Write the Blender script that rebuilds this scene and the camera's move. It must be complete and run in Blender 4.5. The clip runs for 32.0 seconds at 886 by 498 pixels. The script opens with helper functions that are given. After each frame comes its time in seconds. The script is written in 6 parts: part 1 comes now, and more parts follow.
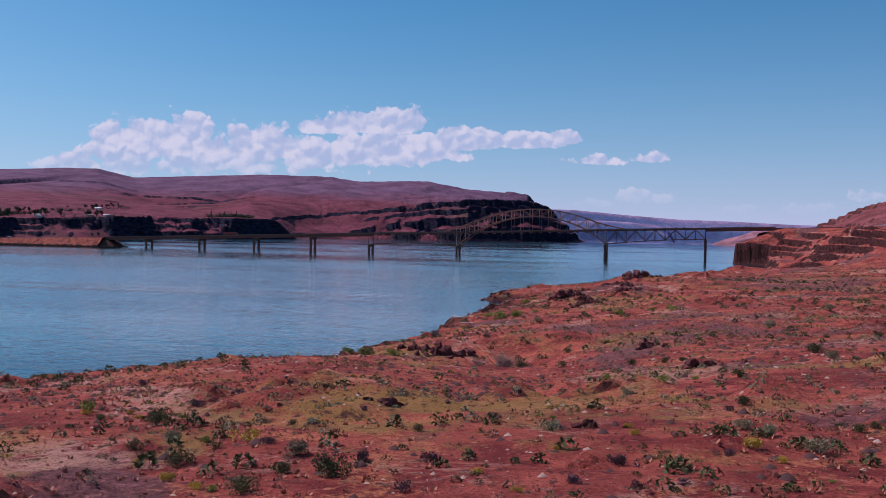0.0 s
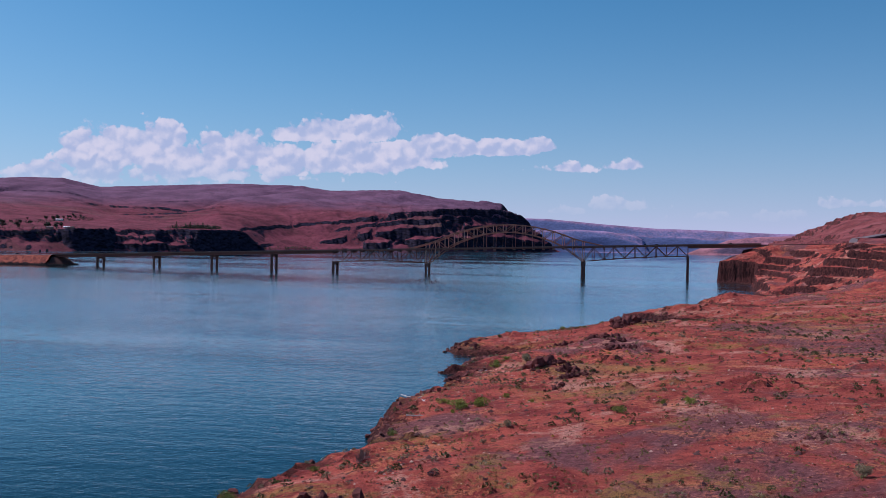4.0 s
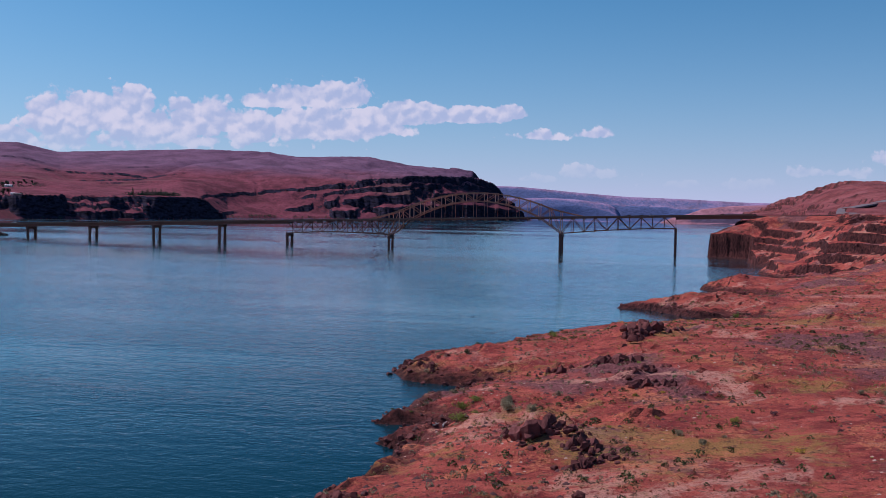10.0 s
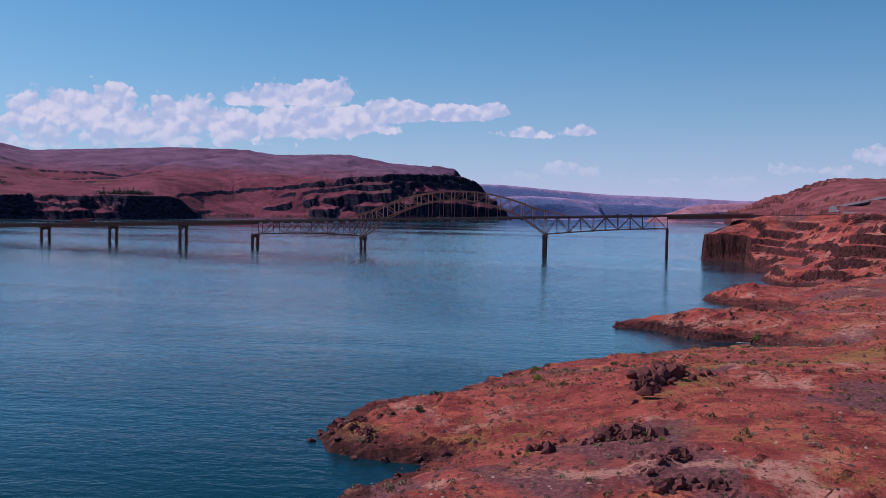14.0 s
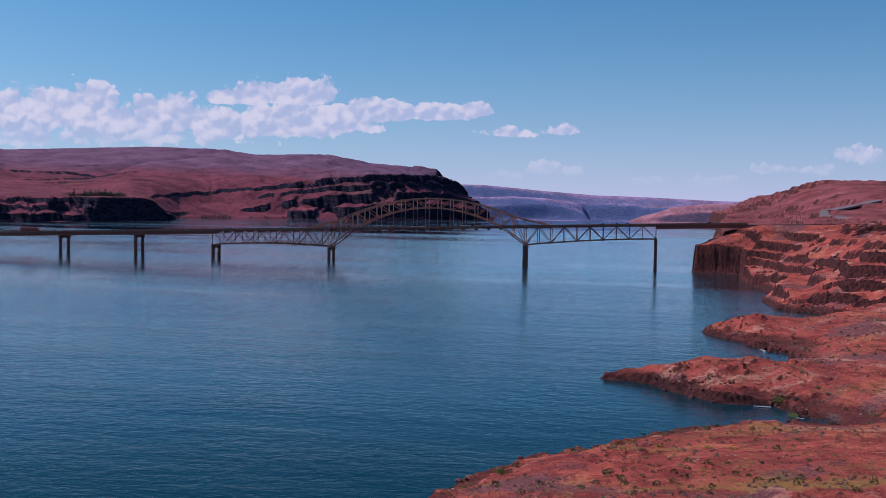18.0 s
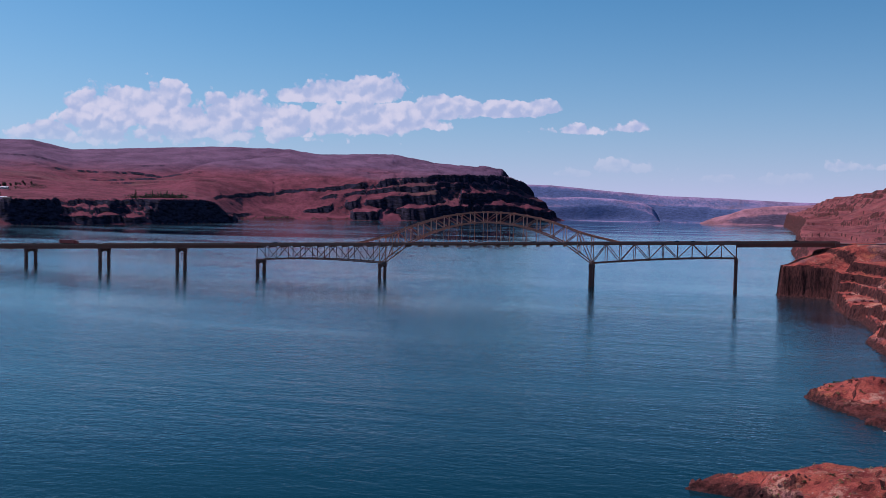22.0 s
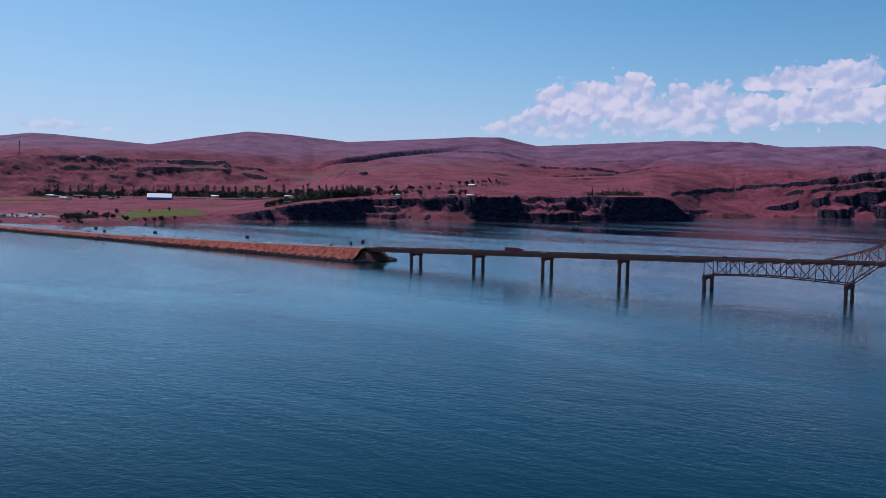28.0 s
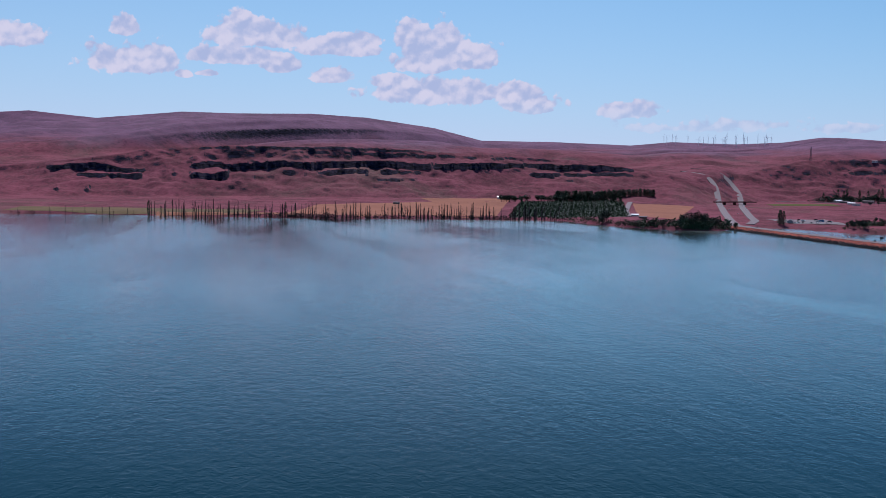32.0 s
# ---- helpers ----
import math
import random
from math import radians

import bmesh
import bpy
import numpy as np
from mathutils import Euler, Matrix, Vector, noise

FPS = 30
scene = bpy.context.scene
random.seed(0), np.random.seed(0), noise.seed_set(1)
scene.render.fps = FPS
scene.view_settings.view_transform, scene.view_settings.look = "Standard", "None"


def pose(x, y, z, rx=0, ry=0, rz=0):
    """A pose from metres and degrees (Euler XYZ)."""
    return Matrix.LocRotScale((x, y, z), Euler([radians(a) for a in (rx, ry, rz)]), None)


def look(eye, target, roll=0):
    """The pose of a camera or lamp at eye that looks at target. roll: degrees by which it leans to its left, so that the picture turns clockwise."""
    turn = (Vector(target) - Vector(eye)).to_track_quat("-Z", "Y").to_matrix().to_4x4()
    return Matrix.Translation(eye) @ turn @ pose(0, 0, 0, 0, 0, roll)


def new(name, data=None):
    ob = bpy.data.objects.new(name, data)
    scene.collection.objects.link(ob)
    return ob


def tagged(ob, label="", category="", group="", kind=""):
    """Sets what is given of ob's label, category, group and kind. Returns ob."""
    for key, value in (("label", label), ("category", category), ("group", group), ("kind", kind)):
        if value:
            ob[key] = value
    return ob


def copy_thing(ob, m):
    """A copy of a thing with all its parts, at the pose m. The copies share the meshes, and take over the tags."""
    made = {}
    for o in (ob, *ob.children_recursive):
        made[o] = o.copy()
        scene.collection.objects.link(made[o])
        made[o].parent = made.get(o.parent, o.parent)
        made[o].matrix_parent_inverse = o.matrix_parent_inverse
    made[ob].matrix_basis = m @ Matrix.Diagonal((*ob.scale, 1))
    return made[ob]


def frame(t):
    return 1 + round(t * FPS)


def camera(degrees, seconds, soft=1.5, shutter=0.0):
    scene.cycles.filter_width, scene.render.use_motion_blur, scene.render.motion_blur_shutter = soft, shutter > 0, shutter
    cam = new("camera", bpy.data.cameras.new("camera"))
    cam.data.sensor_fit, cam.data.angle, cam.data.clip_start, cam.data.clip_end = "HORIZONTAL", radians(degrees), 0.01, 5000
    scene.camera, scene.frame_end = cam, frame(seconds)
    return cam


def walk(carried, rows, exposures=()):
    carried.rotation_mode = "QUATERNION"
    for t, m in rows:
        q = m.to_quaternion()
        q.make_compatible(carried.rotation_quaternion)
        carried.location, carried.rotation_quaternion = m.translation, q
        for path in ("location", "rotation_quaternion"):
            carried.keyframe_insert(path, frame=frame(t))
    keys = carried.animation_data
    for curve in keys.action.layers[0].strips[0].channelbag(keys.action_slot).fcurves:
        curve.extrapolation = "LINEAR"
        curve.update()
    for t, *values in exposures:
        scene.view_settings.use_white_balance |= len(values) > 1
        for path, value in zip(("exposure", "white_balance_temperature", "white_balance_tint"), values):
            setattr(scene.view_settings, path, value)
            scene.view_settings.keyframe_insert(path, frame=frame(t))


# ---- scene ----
cam = camera(45.25, 32.0, soft=0.65)
PATH = [  # seconds, x, y, z, yaw, pitch, roll
    (0, 209.08, -1105.88, 23.66, 15.435, -0.811, -1.173),
    (0.5, 207.83, -1098.52, 24.90, 15.084, -0.719, -1.098),
    (1, 206.56, -1091.14, 26.21, 14.932, -0.683, -1.013),
    (1.5, 205.24, -1083.72, 27.66, 14.784, -0.611, -1.061),
    (2, 203.86, -1076.25, 29.17, 14.632, -0.554, -1.072),
    (2.5, 202.46, -1068.75, 30.62, 14.485, -0.496, -1.047),
    (3, 201.08, -1061.20, 31.87, 14.352, -0.467, -1.077),
    (3.5, 199.75, -1053.58, 32.78, 14.195, -0.391, -1.077),
    (5.5, 194.43, -1022.83, 35.12, 13.649, -0.547, -1.090),
    (6, 192.98, -1015.13, 35.55, 13.530, -1.016, -1.174),
    (6.5, 191.37, -1007.43, 35.84, 13.403, -1.157, -1.145),
    (7, 189.66, -999.70, 36.02, 13.266, -1.271, -1.125),
    (7.5, 187.92, -991.94, 36.08, 13.135, -1.478, -1.091),
    (8, 186.24, -984.12, 36.06, 13.014, -1.768, -1.089),
    (8.5, 184.67, -976.24, 36.02, 12.884, -2.075, -1.125),
    (9, 183.25, -968.27, 35.93, 12.761, -2.094, -1.180),
    (10, 180.83, -952.17, 35.59, 12.482, -2.106, -1.217),
    (11, 178.76, -936.10, 35.19, 12.257, -2.106, -1.282),
    (12, 176.86, -920.32, 35.08, 12.011, -2.087, -1.165),
    (13, 175.21, -904.84, 35.47, 11.811, -2.123, -1.107),
    (14, 173.65, -889.77, 36.70, 11.583, -2.178, -1.105),
    (14.5, 172.97, -882.39, 37.54, 11.434, -2.182, -1.060),
    (16.5, 170.81, -853.24, 41.50, 11.002, -2.213, -1.065),
    (17, 170.36, -845.82, 42.52, 10.886, -2.249, -1.190),
    (18, 169.62, -830.64, 44.59, 10.708, -2.231, -1.101),
    (18.5, 169.09, -822.94, 45.83, 10.622, -2.209, -1.073),
    (19, 168.40, -815.13, 47.26, 10.537, -2.241, -1.200),
    (19.5, 167.58, -807.23, 48.90, 10.553, -2.220, -1.115),
    (20, 166.73, -799.28, 50.61, 10.851, -2.266, -1.220),
    (20.5, 165.93, -791.31, 52.32, 11.405, -2.292, -1.208),
    (21, 165.11, -783.36, 53.99, 12.112, -2.354, -1.323),
    (21.5, 164.21, -775.46, 55.59, 13.189, -2.370, -1.203),
    (22, 163.24, -767.74, 57.11, 14.319, -2.439, -1.277),
    (22.5, 162.20, -760.29, 58.51, 15.415, -2.484, -1.206),
    (23, 161.07, -753.29, 59.78, 16.786, -2.540, -1.244),
    (23.5, 159.79, -746.85, 60.94, 18.774, -2.618, -1.303),
    (24, 158.41, -741.05, 62.03, 20.843, -2.713, -1.418),
    (24.5, 156.96, -735.92, 63.08, 22.763, -2.786, -1.487),
    (25, 155.53, -731.44, 64.12, 24.745, -2.885, -1.454),
    (25.5, 154.19, -727.59, 65.17, 26.864, -2.971, -1.494),
    (27.5, 149.10, -714.41, 69.43, 36.194, -3.367, -1.434),
    (28, 147.58, -711.42, 70.35, 38.776, -3.453, -1.384),
    (28.5, 145.76, -708.65, 71.11, 42.598, -3.547, -1.297),
    (29, 143.73, -706.03, 71.73, 47.376, -3.653, -1.291),
    (29.5, 141.55, -703.51, 72.25, 52.415, -3.750, -1.295),
    (30, 139.27, -701.10, 72.72, 57.344, -3.842, -1.299),
    (30.5, 136.93, -698.84, 73.18, 62.503, -3.937, -1.223),
    (31, 134.56, -696.67, 73.67, 68.180, -4.034, -1.163),
    (31.5, 132.18, -694.54, 74.16, 73.905, -4.094, -1.082),
    (32, 129.79, -692.43, 74.65, 79.602, -4.159, -1.033),
]
walk(cam, [(t, pose(x, y, z, 90 + p, r, w)) for t, x, y, z, w, p, r in PATH],
     exposures=[(0.0, 0.0, 5760, 18), (32.0, 0.0, 5760, 18)])

# ---------------------------------------------------------------- light
SUN_TURN = 80.0      # degrees to the left of the bridge's upstream side
SUN_HIGH = 47.0
world = bpy.data.worlds.new("sky")
scene.world = world
world.use_nodes = True
SKY_STRENGTH = 0.076

sun_data = bpy.data.lights.new("sun", "SUN")
sun_data.energy, sun_data.angle, sun_data.color = 4.3, radians(0.53), (1.0, 0.93, 0.87)
sun = new("sun", sun_data)
_s, _e = radians(SUN_TURN), radians(SUN_HIGH)
SUN_WAY = Vector((-math.sin(_s) * math.cos(_e), math.cos(_s) * math.cos(_e), math.sin(_e)))
sun.matrix_world = look(SUN_WAY * 900, (0, 0, 0))
scene.view_settings.exposure = 0.0


# ---------------------------------------------------------------- node helpers
def node(nt, kind, **values):
    n = nt.nodes.new(kind)
    for key, value in values.items():
        if key.startswith("i_"):
            n.inputs[int(key[2:])].default_value = value
        else:
            setattr(n, key, value)
    return n


def wire(nt, a, b, out=0, into=0):
    nt.links.new(a.outputs[out], b.inputs[into])
    return b


def mathn(nt, op, a=None, b=None, c=None, clamp=False):
    n = nt.nodes.new("ShaderNodeMath")
    n.operation, n.use_clamp = op, clamp
    for i, v in enumerate((a, b, c)):
        if v is None:
            continue
        if isinstance(v, (int, float)):
            n.inputs[i].default_value = v
        else:
            nt.links.new(v, n.inputs[i])
    return n.outputs[0]


def smooth(nt, value, lo, hi):
    n = nt.nodes.new("ShaderNodeMapRange")
    n.interpolation_type = "SMOOTHSTEP"
    nt.links.new(value, n.inputs[0])
    n.inputs[1].default_value, n.inputs[2].default_value = lo, hi
    return n.outputs[0]


def noise_n(nt, vec, scale, detail=4.0, rough=0.55, distort=0.0):
    n = nt.nodes.new("ShaderNodeTexNoise")
    n.inputs["Scale"].default_value = scale
    n.inputs["Detail"].default_value = detail
    n.inputs["Roughness"].default_value = rough
    n.inputs["Distortion"].default_value = distort
    if vec is not None:
        nt.links.new(vec, n.inputs["Vector"])
    return n.outputs["Fac"]


def mix(nt, fac, a, b, kind="MIX"):
    n = nt.nodes.new("ShaderNodeMix")
    n.data_type, n.blend_type = "RGBA", kind
    for sock, v in ((n.inputs[0], fac), (n.inputs[6], a), (n.inputs[7], b)):
        if isinstance(v, (int, float)):
            sock.default_value = v
        elif isinstance(v, tuple):
            sock.default_value = (*v, 1.0)
        else:
            nt.links.new(v, sock)
    return n.outputs[2]


def coords(nt, scale=(1, 1, 1)):
    tc = nt.nodes.new("ShaderNodeTexCoord")
    mp = nt.nodes.new("ShaderNodeMapping")
    mp.inputs["Scale"].default_value = scale
    nt.links.new(tc.outputs["Object"], mp.inputs["Vector"])
    return mp.outputs["Vector"]


def material(name, rough=0.8, metal=0.0):
    m = bpy.data.materials.new(name)
    m.use_nodes = True
    b = m.node_tree.nodes["Principled BSDF"]
    b.inputs["Roughness"].default_value = rough
    b.inputs["Specular IOR Level"].default_value = 0.06 if rough > 0.9 else 0.4
    b.inputs["Metallic"].default_value = metal
    return m, m.node_tree, b


def bump(nt, b, height, strength, distance):
    n = nt.nodes.new("ShaderNodeBump")
    n.inputs["Strength"].default_value = strength
    n.inputs["Distance"].default_value = distance
    nt.links.new(height, n.inputs["Height"])
    nt.links.new(n.outputs[0], b.inputs["Normal"])


def plain(name, colour, rough=0.7, metal=0.0, vary=0.25, scale=1.5, relief=0.0, by_object=0.0):
    """Paint, steel, wood and the like: a colour with grain and stains, and if wanted a change from piece to piece."""
    m, nt, b = material(name, rough, metal)
    v = coords(nt)
    n1 = noise_n(nt, v, scale, 5.0, 0.6)
    n2 = noise_n(nt, v, scale * 9.0, 3.0, 0.6)
    dark = tuple(c * (1.0 - vary) for c in colour)
    lite = tuple(min(1.0, c * (1.0 + vary)) for c in colour)
    col = mix(nt, mathn(nt, "ADD", mathn(nt, "MULTIPLY", n1, 0.65), mathn(nt, "MULTIPLY", n2, 0.35)), dark, lite)
    if by_object:
        info = nt.nodes.new("ShaderNodeObjectInfo")
        k = mathn(nt, "ADD", mathn(nt, "MULTIPLY", info.outputs["Random"], 2 * by_object), 1.0 - by_object)
        hsv = nt.nodes.new("ShaderNodeHueSaturation")
        nt.links.new(k, hsv.inputs["Value"])
        nt.links.new(col, hsv.inputs["Color"])
        col = hsv.outputs[0]
    nt.links.new(col, b.inputs["Base Color"])
    if relief:
        bump(nt, b, n2, 0.6, relief)
    return m


# ---------------------------------------------------------------- sky with fair-weather clouds
CLOUD_BANK = [  # turn, height of the base, half width, how tall
    (30.4, .0623, 3.05, .0406), (28.7, .0776, 1.04, .0295), (32.6, .0547, 1.68, .041), (25.4, .0608, 2.19, .0377), (27.7, .0694, 1.28, .0161), (21.8, .090, 2.38, .0191),
    (20.1, .0922, 2.44, .0228), (17.9, .0914, 1.89, .0277), (14.4, .0838, 1.83, .0184), (19.2, .0615, 4.11, .0328), (15.6, .0769, 3.2, .021), (11.4, .0809, 2.89, .0169),
    (22.8, .0573, 1.89, .0175), (34.7, .0482, 1.83, .0169), (9.1, .0848, 1.22, .0147), (23.6, .0640, 2.3, .0270), (27.6, .0560, 2.6, .0200), (17.0, .0660, 3.0, .0220)]
CLOUD_SMALL = [
    (7.3, .0671, 1.46, .0084), (4.6, .0693, 1.28, .010), (4.8, .0324, 2.38, .0147), (7.1, .0286, 0.85, .0074), (-3.3, .0246, 1.95, .0093), (-7.4, .0361, 2.13, .0101), (-10.0, .0473, 1.28, .0148),
    (-11.6, .0444, 1.89, .0127), (-0.3, .0254, 1.68, .0062), (31.6, .0456, 4.57, .0207), (27.0, .0527, 5.79, .0162), (66.9, .0402, 3.65, .0094), (63.3, .0427, 2.74, .0095), (59.0, .040, 2.44, .0084)]
CLOUD_WEST = [
    (95.8, .0828, 2.59, .030), (96.3, .1146, 0.79, .0206), (93.3, .0807, 0.46, .0084), (92.1, .0832, 0.61, .0055), (90.7, .0943, 2.89, .0174), (88.3, .0881, 1.34, .0182), (90.7, .1092, 1.58, .0362),
    (88.4, .1102, 1.89, .0261), (85.4, .1049, 2.5, .0214), (84.0, .1146, 1.46, .0143), (85.6, .0798, 1.16, .0169), (81.2, .1076, 1.28, .0345), (79.5, .0976, 1.71, .0419), (80.7, .0908, 2.19, .0289),
    (78.3, .0951, 1.95, .027), (79.5, .0623, 4.57, .0265), (82.4, .0765, 1.46, .015), (76.5, .0666, 2.8, .0183), (75.0, .0567, 1.89, .0209), (74.6, .0551, 1.22, .0133), (69.8, .0515, 1.95, .0177), (103.0, .100, 3.0, .03)]


def build_sky(nt):
    nt.nodes.clear()
    out = nt.nodes.new("ShaderNodeOutputWorld")
    back = nt.nodes.new("ShaderNodeBackground")
    back.inputs[1].default_value = SKY_STRENGTH
    sky = nt.nodes.new("ShaderNodeTexSky")
    sky.sky_type, sky.sun_disc = "NISHITA", False
    sky.sun_elevation, sky.sun_rotation = radians(SUN_HIGH), radians(-SUN_TURN)
    sky.altitude, sky.air_density, sky.dust_density, sky.ozone_density = 200.0, 1.0, 0.45, 1.6
    tc = nt.nodes.new("ShaderNodeTexCoord")
    sep = nt.nodes.new("ShaderNodeSeparateXYZ")
    nt.links.new(tc.outputs["Generated"], sep.inputs[0])
    x, y, z = sep.outputs
    turn = mathn(nt, "MULTIPLY", mathn(nt, "ARCTAN2", mathn(nt, "MULTIPLY", x, -1.0), y), 180 / math.pi)
    flat = mathn(nt, "SQRT", mathn(nt, "ADD", mathn(nt, "MULTIPLY", x, x), mathn(nt, "MULTIPLY", y, y)))
    high = mathn(nt, "DIVIDE", z, mathn(nt, "MAXIMUM", flat, 0.001))
    pos = nt.nodes.new("ShaderNodeCombineXYZ")
    nt.links.new(turn, pos.inputs[0])
    nt.links.new(mathn(nt, "MULTIPLY", high, 57.3), pos.inputs[1])
    best = None
    thick = [1.0] * len(CLOUD_BANK) + [0.40] * len(CLOUD_SMALL) + [1.0] * len(CLOUD_WEST)
    # heaps with a flat base, round above
    for (a, h, ra, tall), full in zip(CLOUD_BANK + CLOUD_SMALL + CLOUD_WEST, thick):
        up = mathn(nt, "MULTIPLY_ADD", high, 1 / tall, -h / tall)
        rise = mathn(nt, "MAXIMUM", mathn(nt, "MULTIPLY_ADD", up, 1 / 0.68, -0.32 / 0.68), mathn(nt, "MULTIPLY_ADD", up, -1 / 0.32, 1.0))
        dx = mathn(nt, "MULTIPLY_ADD", turn, 1 / ra, -a / ra)
        far = mathn(nt, "SQRT", mathn(nt, "MULTIPLY_ADD", rise, rise, mathn(nt, "MULTIPLY", dx, dx)))
        k = mathn(nt, "MULTIPLY_ADD", far, -full, full)
        best = k if best is None else mathn(nt, "MAXIMUM", best, k)

    warped = nt.nodes.new("ShaderNodeTexNoise")
    warped.inputs["Scale"].default_value, warped.inputs["Detail"].default_value = 1.3, 3.0
    nt.links.new(pos.outputs[0], warped.inputs["Vector"])

    def puffs(shift, fine):
        """Round billows over smaller billows."""
        mp = nt.nodes.new("ShaderNodeVectorMath")
        mp.operation = "MULTIPLY_ADD"
        nt.links.new(warped.outputs["Color"], mp.inputs[0])
        mp.inputs[1].default_value, mp.inputs[2].default_value = (0.9, 0.7, 0.0), shift
        at = nt.nodes.new("ShaderNodeVectorMath")
        nt.links.new(mp.outputs[0], at.inputs[0])
        nt.links.new(pos.outputs[0], at.inputs[1])
        total = None
        for scale, part in ((0.62, 0.55), (1.5, 0.29), (3.6, 0.16))[:fine]:
            cell = nt.nodes.new("ShaderNodeTexVoronoi")
            cell.feature, cell.voronoi_dimensions = "SMOOTH_F1", "2D"
            cell.inputs["Scale"].default_value, cell.inputs["Smoothness"].default_value = scale, 0.35
            nt.links.new(at.outputs[0], cell.inputs["Vector"])
            k = mathn(nt, "MULTIPLY_ADD", cell.outputs["Distance"], -part, part)
            total = k if total is None else mathn(nt, "ADD", total, k)
        return total
    best = mathn(nt, "MAXIMUM", best, -0.8)
    full_detail = puffs((0, 0, 0), 3)
    body, toward = puffs((0, 0, 0), 2), puffs((0.10, 0.26, 0), 2)
    dens = mathn(nt, "ADD", mathn(nt, "MULTIPLY", best, 1.5), mathn(nt, "MULTIPLY", mathn(nt, "SUBTRACT", full_detail, 0.555), 1.7))
    wisp = noise_n(nt, pos.outputs[0], 3.2, 5.0, 0.6)
    dens = mathn(nt, "ADD", dens, mathn(nt, "MULTIPLY_ADD", wisp, 0.5, -0.25))
    cover = mathn(nt, "MULTIPLY", smooth(nt, dens, 0.02, 0.30), 0.93)
    shade = mathn(nt, "MULTIPLY", mathn(nt, "SUBTRACT", body, toward), 2.0)
    shade = mathn(nt, "ADD", shade, mathn(nt, "MULTIPLY_ADD", wisp, 0.5, -0.25))
    lit = smooth(nt, shade, -0.30, 0.34)
    white = mix(nt, lit, (5.6, 6.2, 8.1), (9.0, 8.4, 9.1))
    thin = mathn(nt, "MULTIPLY", cover, smooth(nt, high, 0.015, 0.075))
    haze = mathn(nt, "MULTIPLY", mathn(nt, "EXPONENT", mathn(nt, "MULTIPLY", mathn(nt, "ABSOLUTE", high), -12.0)), 0.84)
    deep = mix(nt, 1.0, sky.outputs[0], (0.29, 0.81, 0.98), "MULTIPLY")
    air = mix(nt, haze, deep, (8.2, 7.6, 10.1))
    # paler towards the sun's side
    side = mathn(nt, "MULTIPLY", smooth(nt, turn, 15.0, 85.0), smooth(nt, turn, 175.0, 110.0))
    glare = mathn(nt, "MULTIPLY", side, mathn(nt, "MULTIPLY", mathn(nt, "EXPONENT", mathn(nt, "MULTIPLY", mathn(nt, "ABSOLUTE", high), -3.0)), 0.55))
    air = mix(nt, glare, air, (7.4, 8.7, 10.2))
    colour = mix(nt, thin, air, white)
    nt.links.new(colour, back.inputs[0])
    nt.links.new(back.outputs[0], out.inputs[0])


build_sky(world.node_tree)


# ---------------------------------------------------------------- noise and distance for the land
def _cell(ix, iy, seed):
    h = (ix.astype(np.int64) * 374761393 + iy.astype(np.int64) * 668265263 + seed * 144665) & 0x7FFFFFFF
    h = ((h ^ (h >> 13)) * 1274126177) & 0x7FFFFFFF
    return ((h ^ (h >> 16)) & 0xFFFFFF) / float(0xFFFFFF)


def vnoise(x, y, seed=0):
    ix, iy = np.floor(x), np.floor(y)
    fx, fy = x - ix, y - iy
    fx, fy = fx * fx * fx * (fx * (fx * 6 - 15) + 10), fy * fy * fy * (fy * (fy * 6 - 15) + 10)
    a, b = _cell(ix, iy, seed), _cell(ix + 1, iy, seed)
    c, d = _cell(ix, iy + 1, seed), _cell(ix + 1, iy + 1, seed)
    return (a + (b - a) * fx) * (1 - fy) + (c + (d - c) * fx) * fy


def fbm(x, y, size, octaves=4, seed=0, gain=0.5):
    """Noise of about -1 to 1; the largest swells are size metres wide."""
    total, amp, norm = 0.0, 1.0, 0.0
    for k in range(octaves):
        f = (2.03 ** k) / size
        total = total + amp * (vnoise(x * f + 17.3 * k, y * f - 9.1 * k, seed + k) * 2 - 1)
        norm += amp
        amp *= gain
    return total / norm


def step(v, lo, hi):
    t = np.clip((v - lo) / (hi - lo), 0, 1)
    return t * t * (3 - 2 * t)


def inland(x, y, shore):
    """Distance from the water's edge, positive on land; shore is a closed polygon of the land."""
    px = np.asarray(shore, float)
    qx = np.roll(px, -1, axis=0)
    best = np.full(x.shape, 1e18)
    inside = np.zeros(x.shape, bool)
    for (ax, ay), (bx, by) in zip(px, qx):
        dx, dy = bx - ax, by - ay
        t = np.clip(((x - ax) * dx + (y - ay) * dy) / (dx * dx + dy * dy), 0, 1)
        best = np.minimum(best, (x - ax - t * dx) ** 2 + (y - ay - t * dy) ** 2)
        if ay != by:
            inside ^= ((ay > y) != (by > y)) & (x < ax + (y - ay) * dx / dy)
    return np.where(inside, 1, -1) * np.sqrt(best)


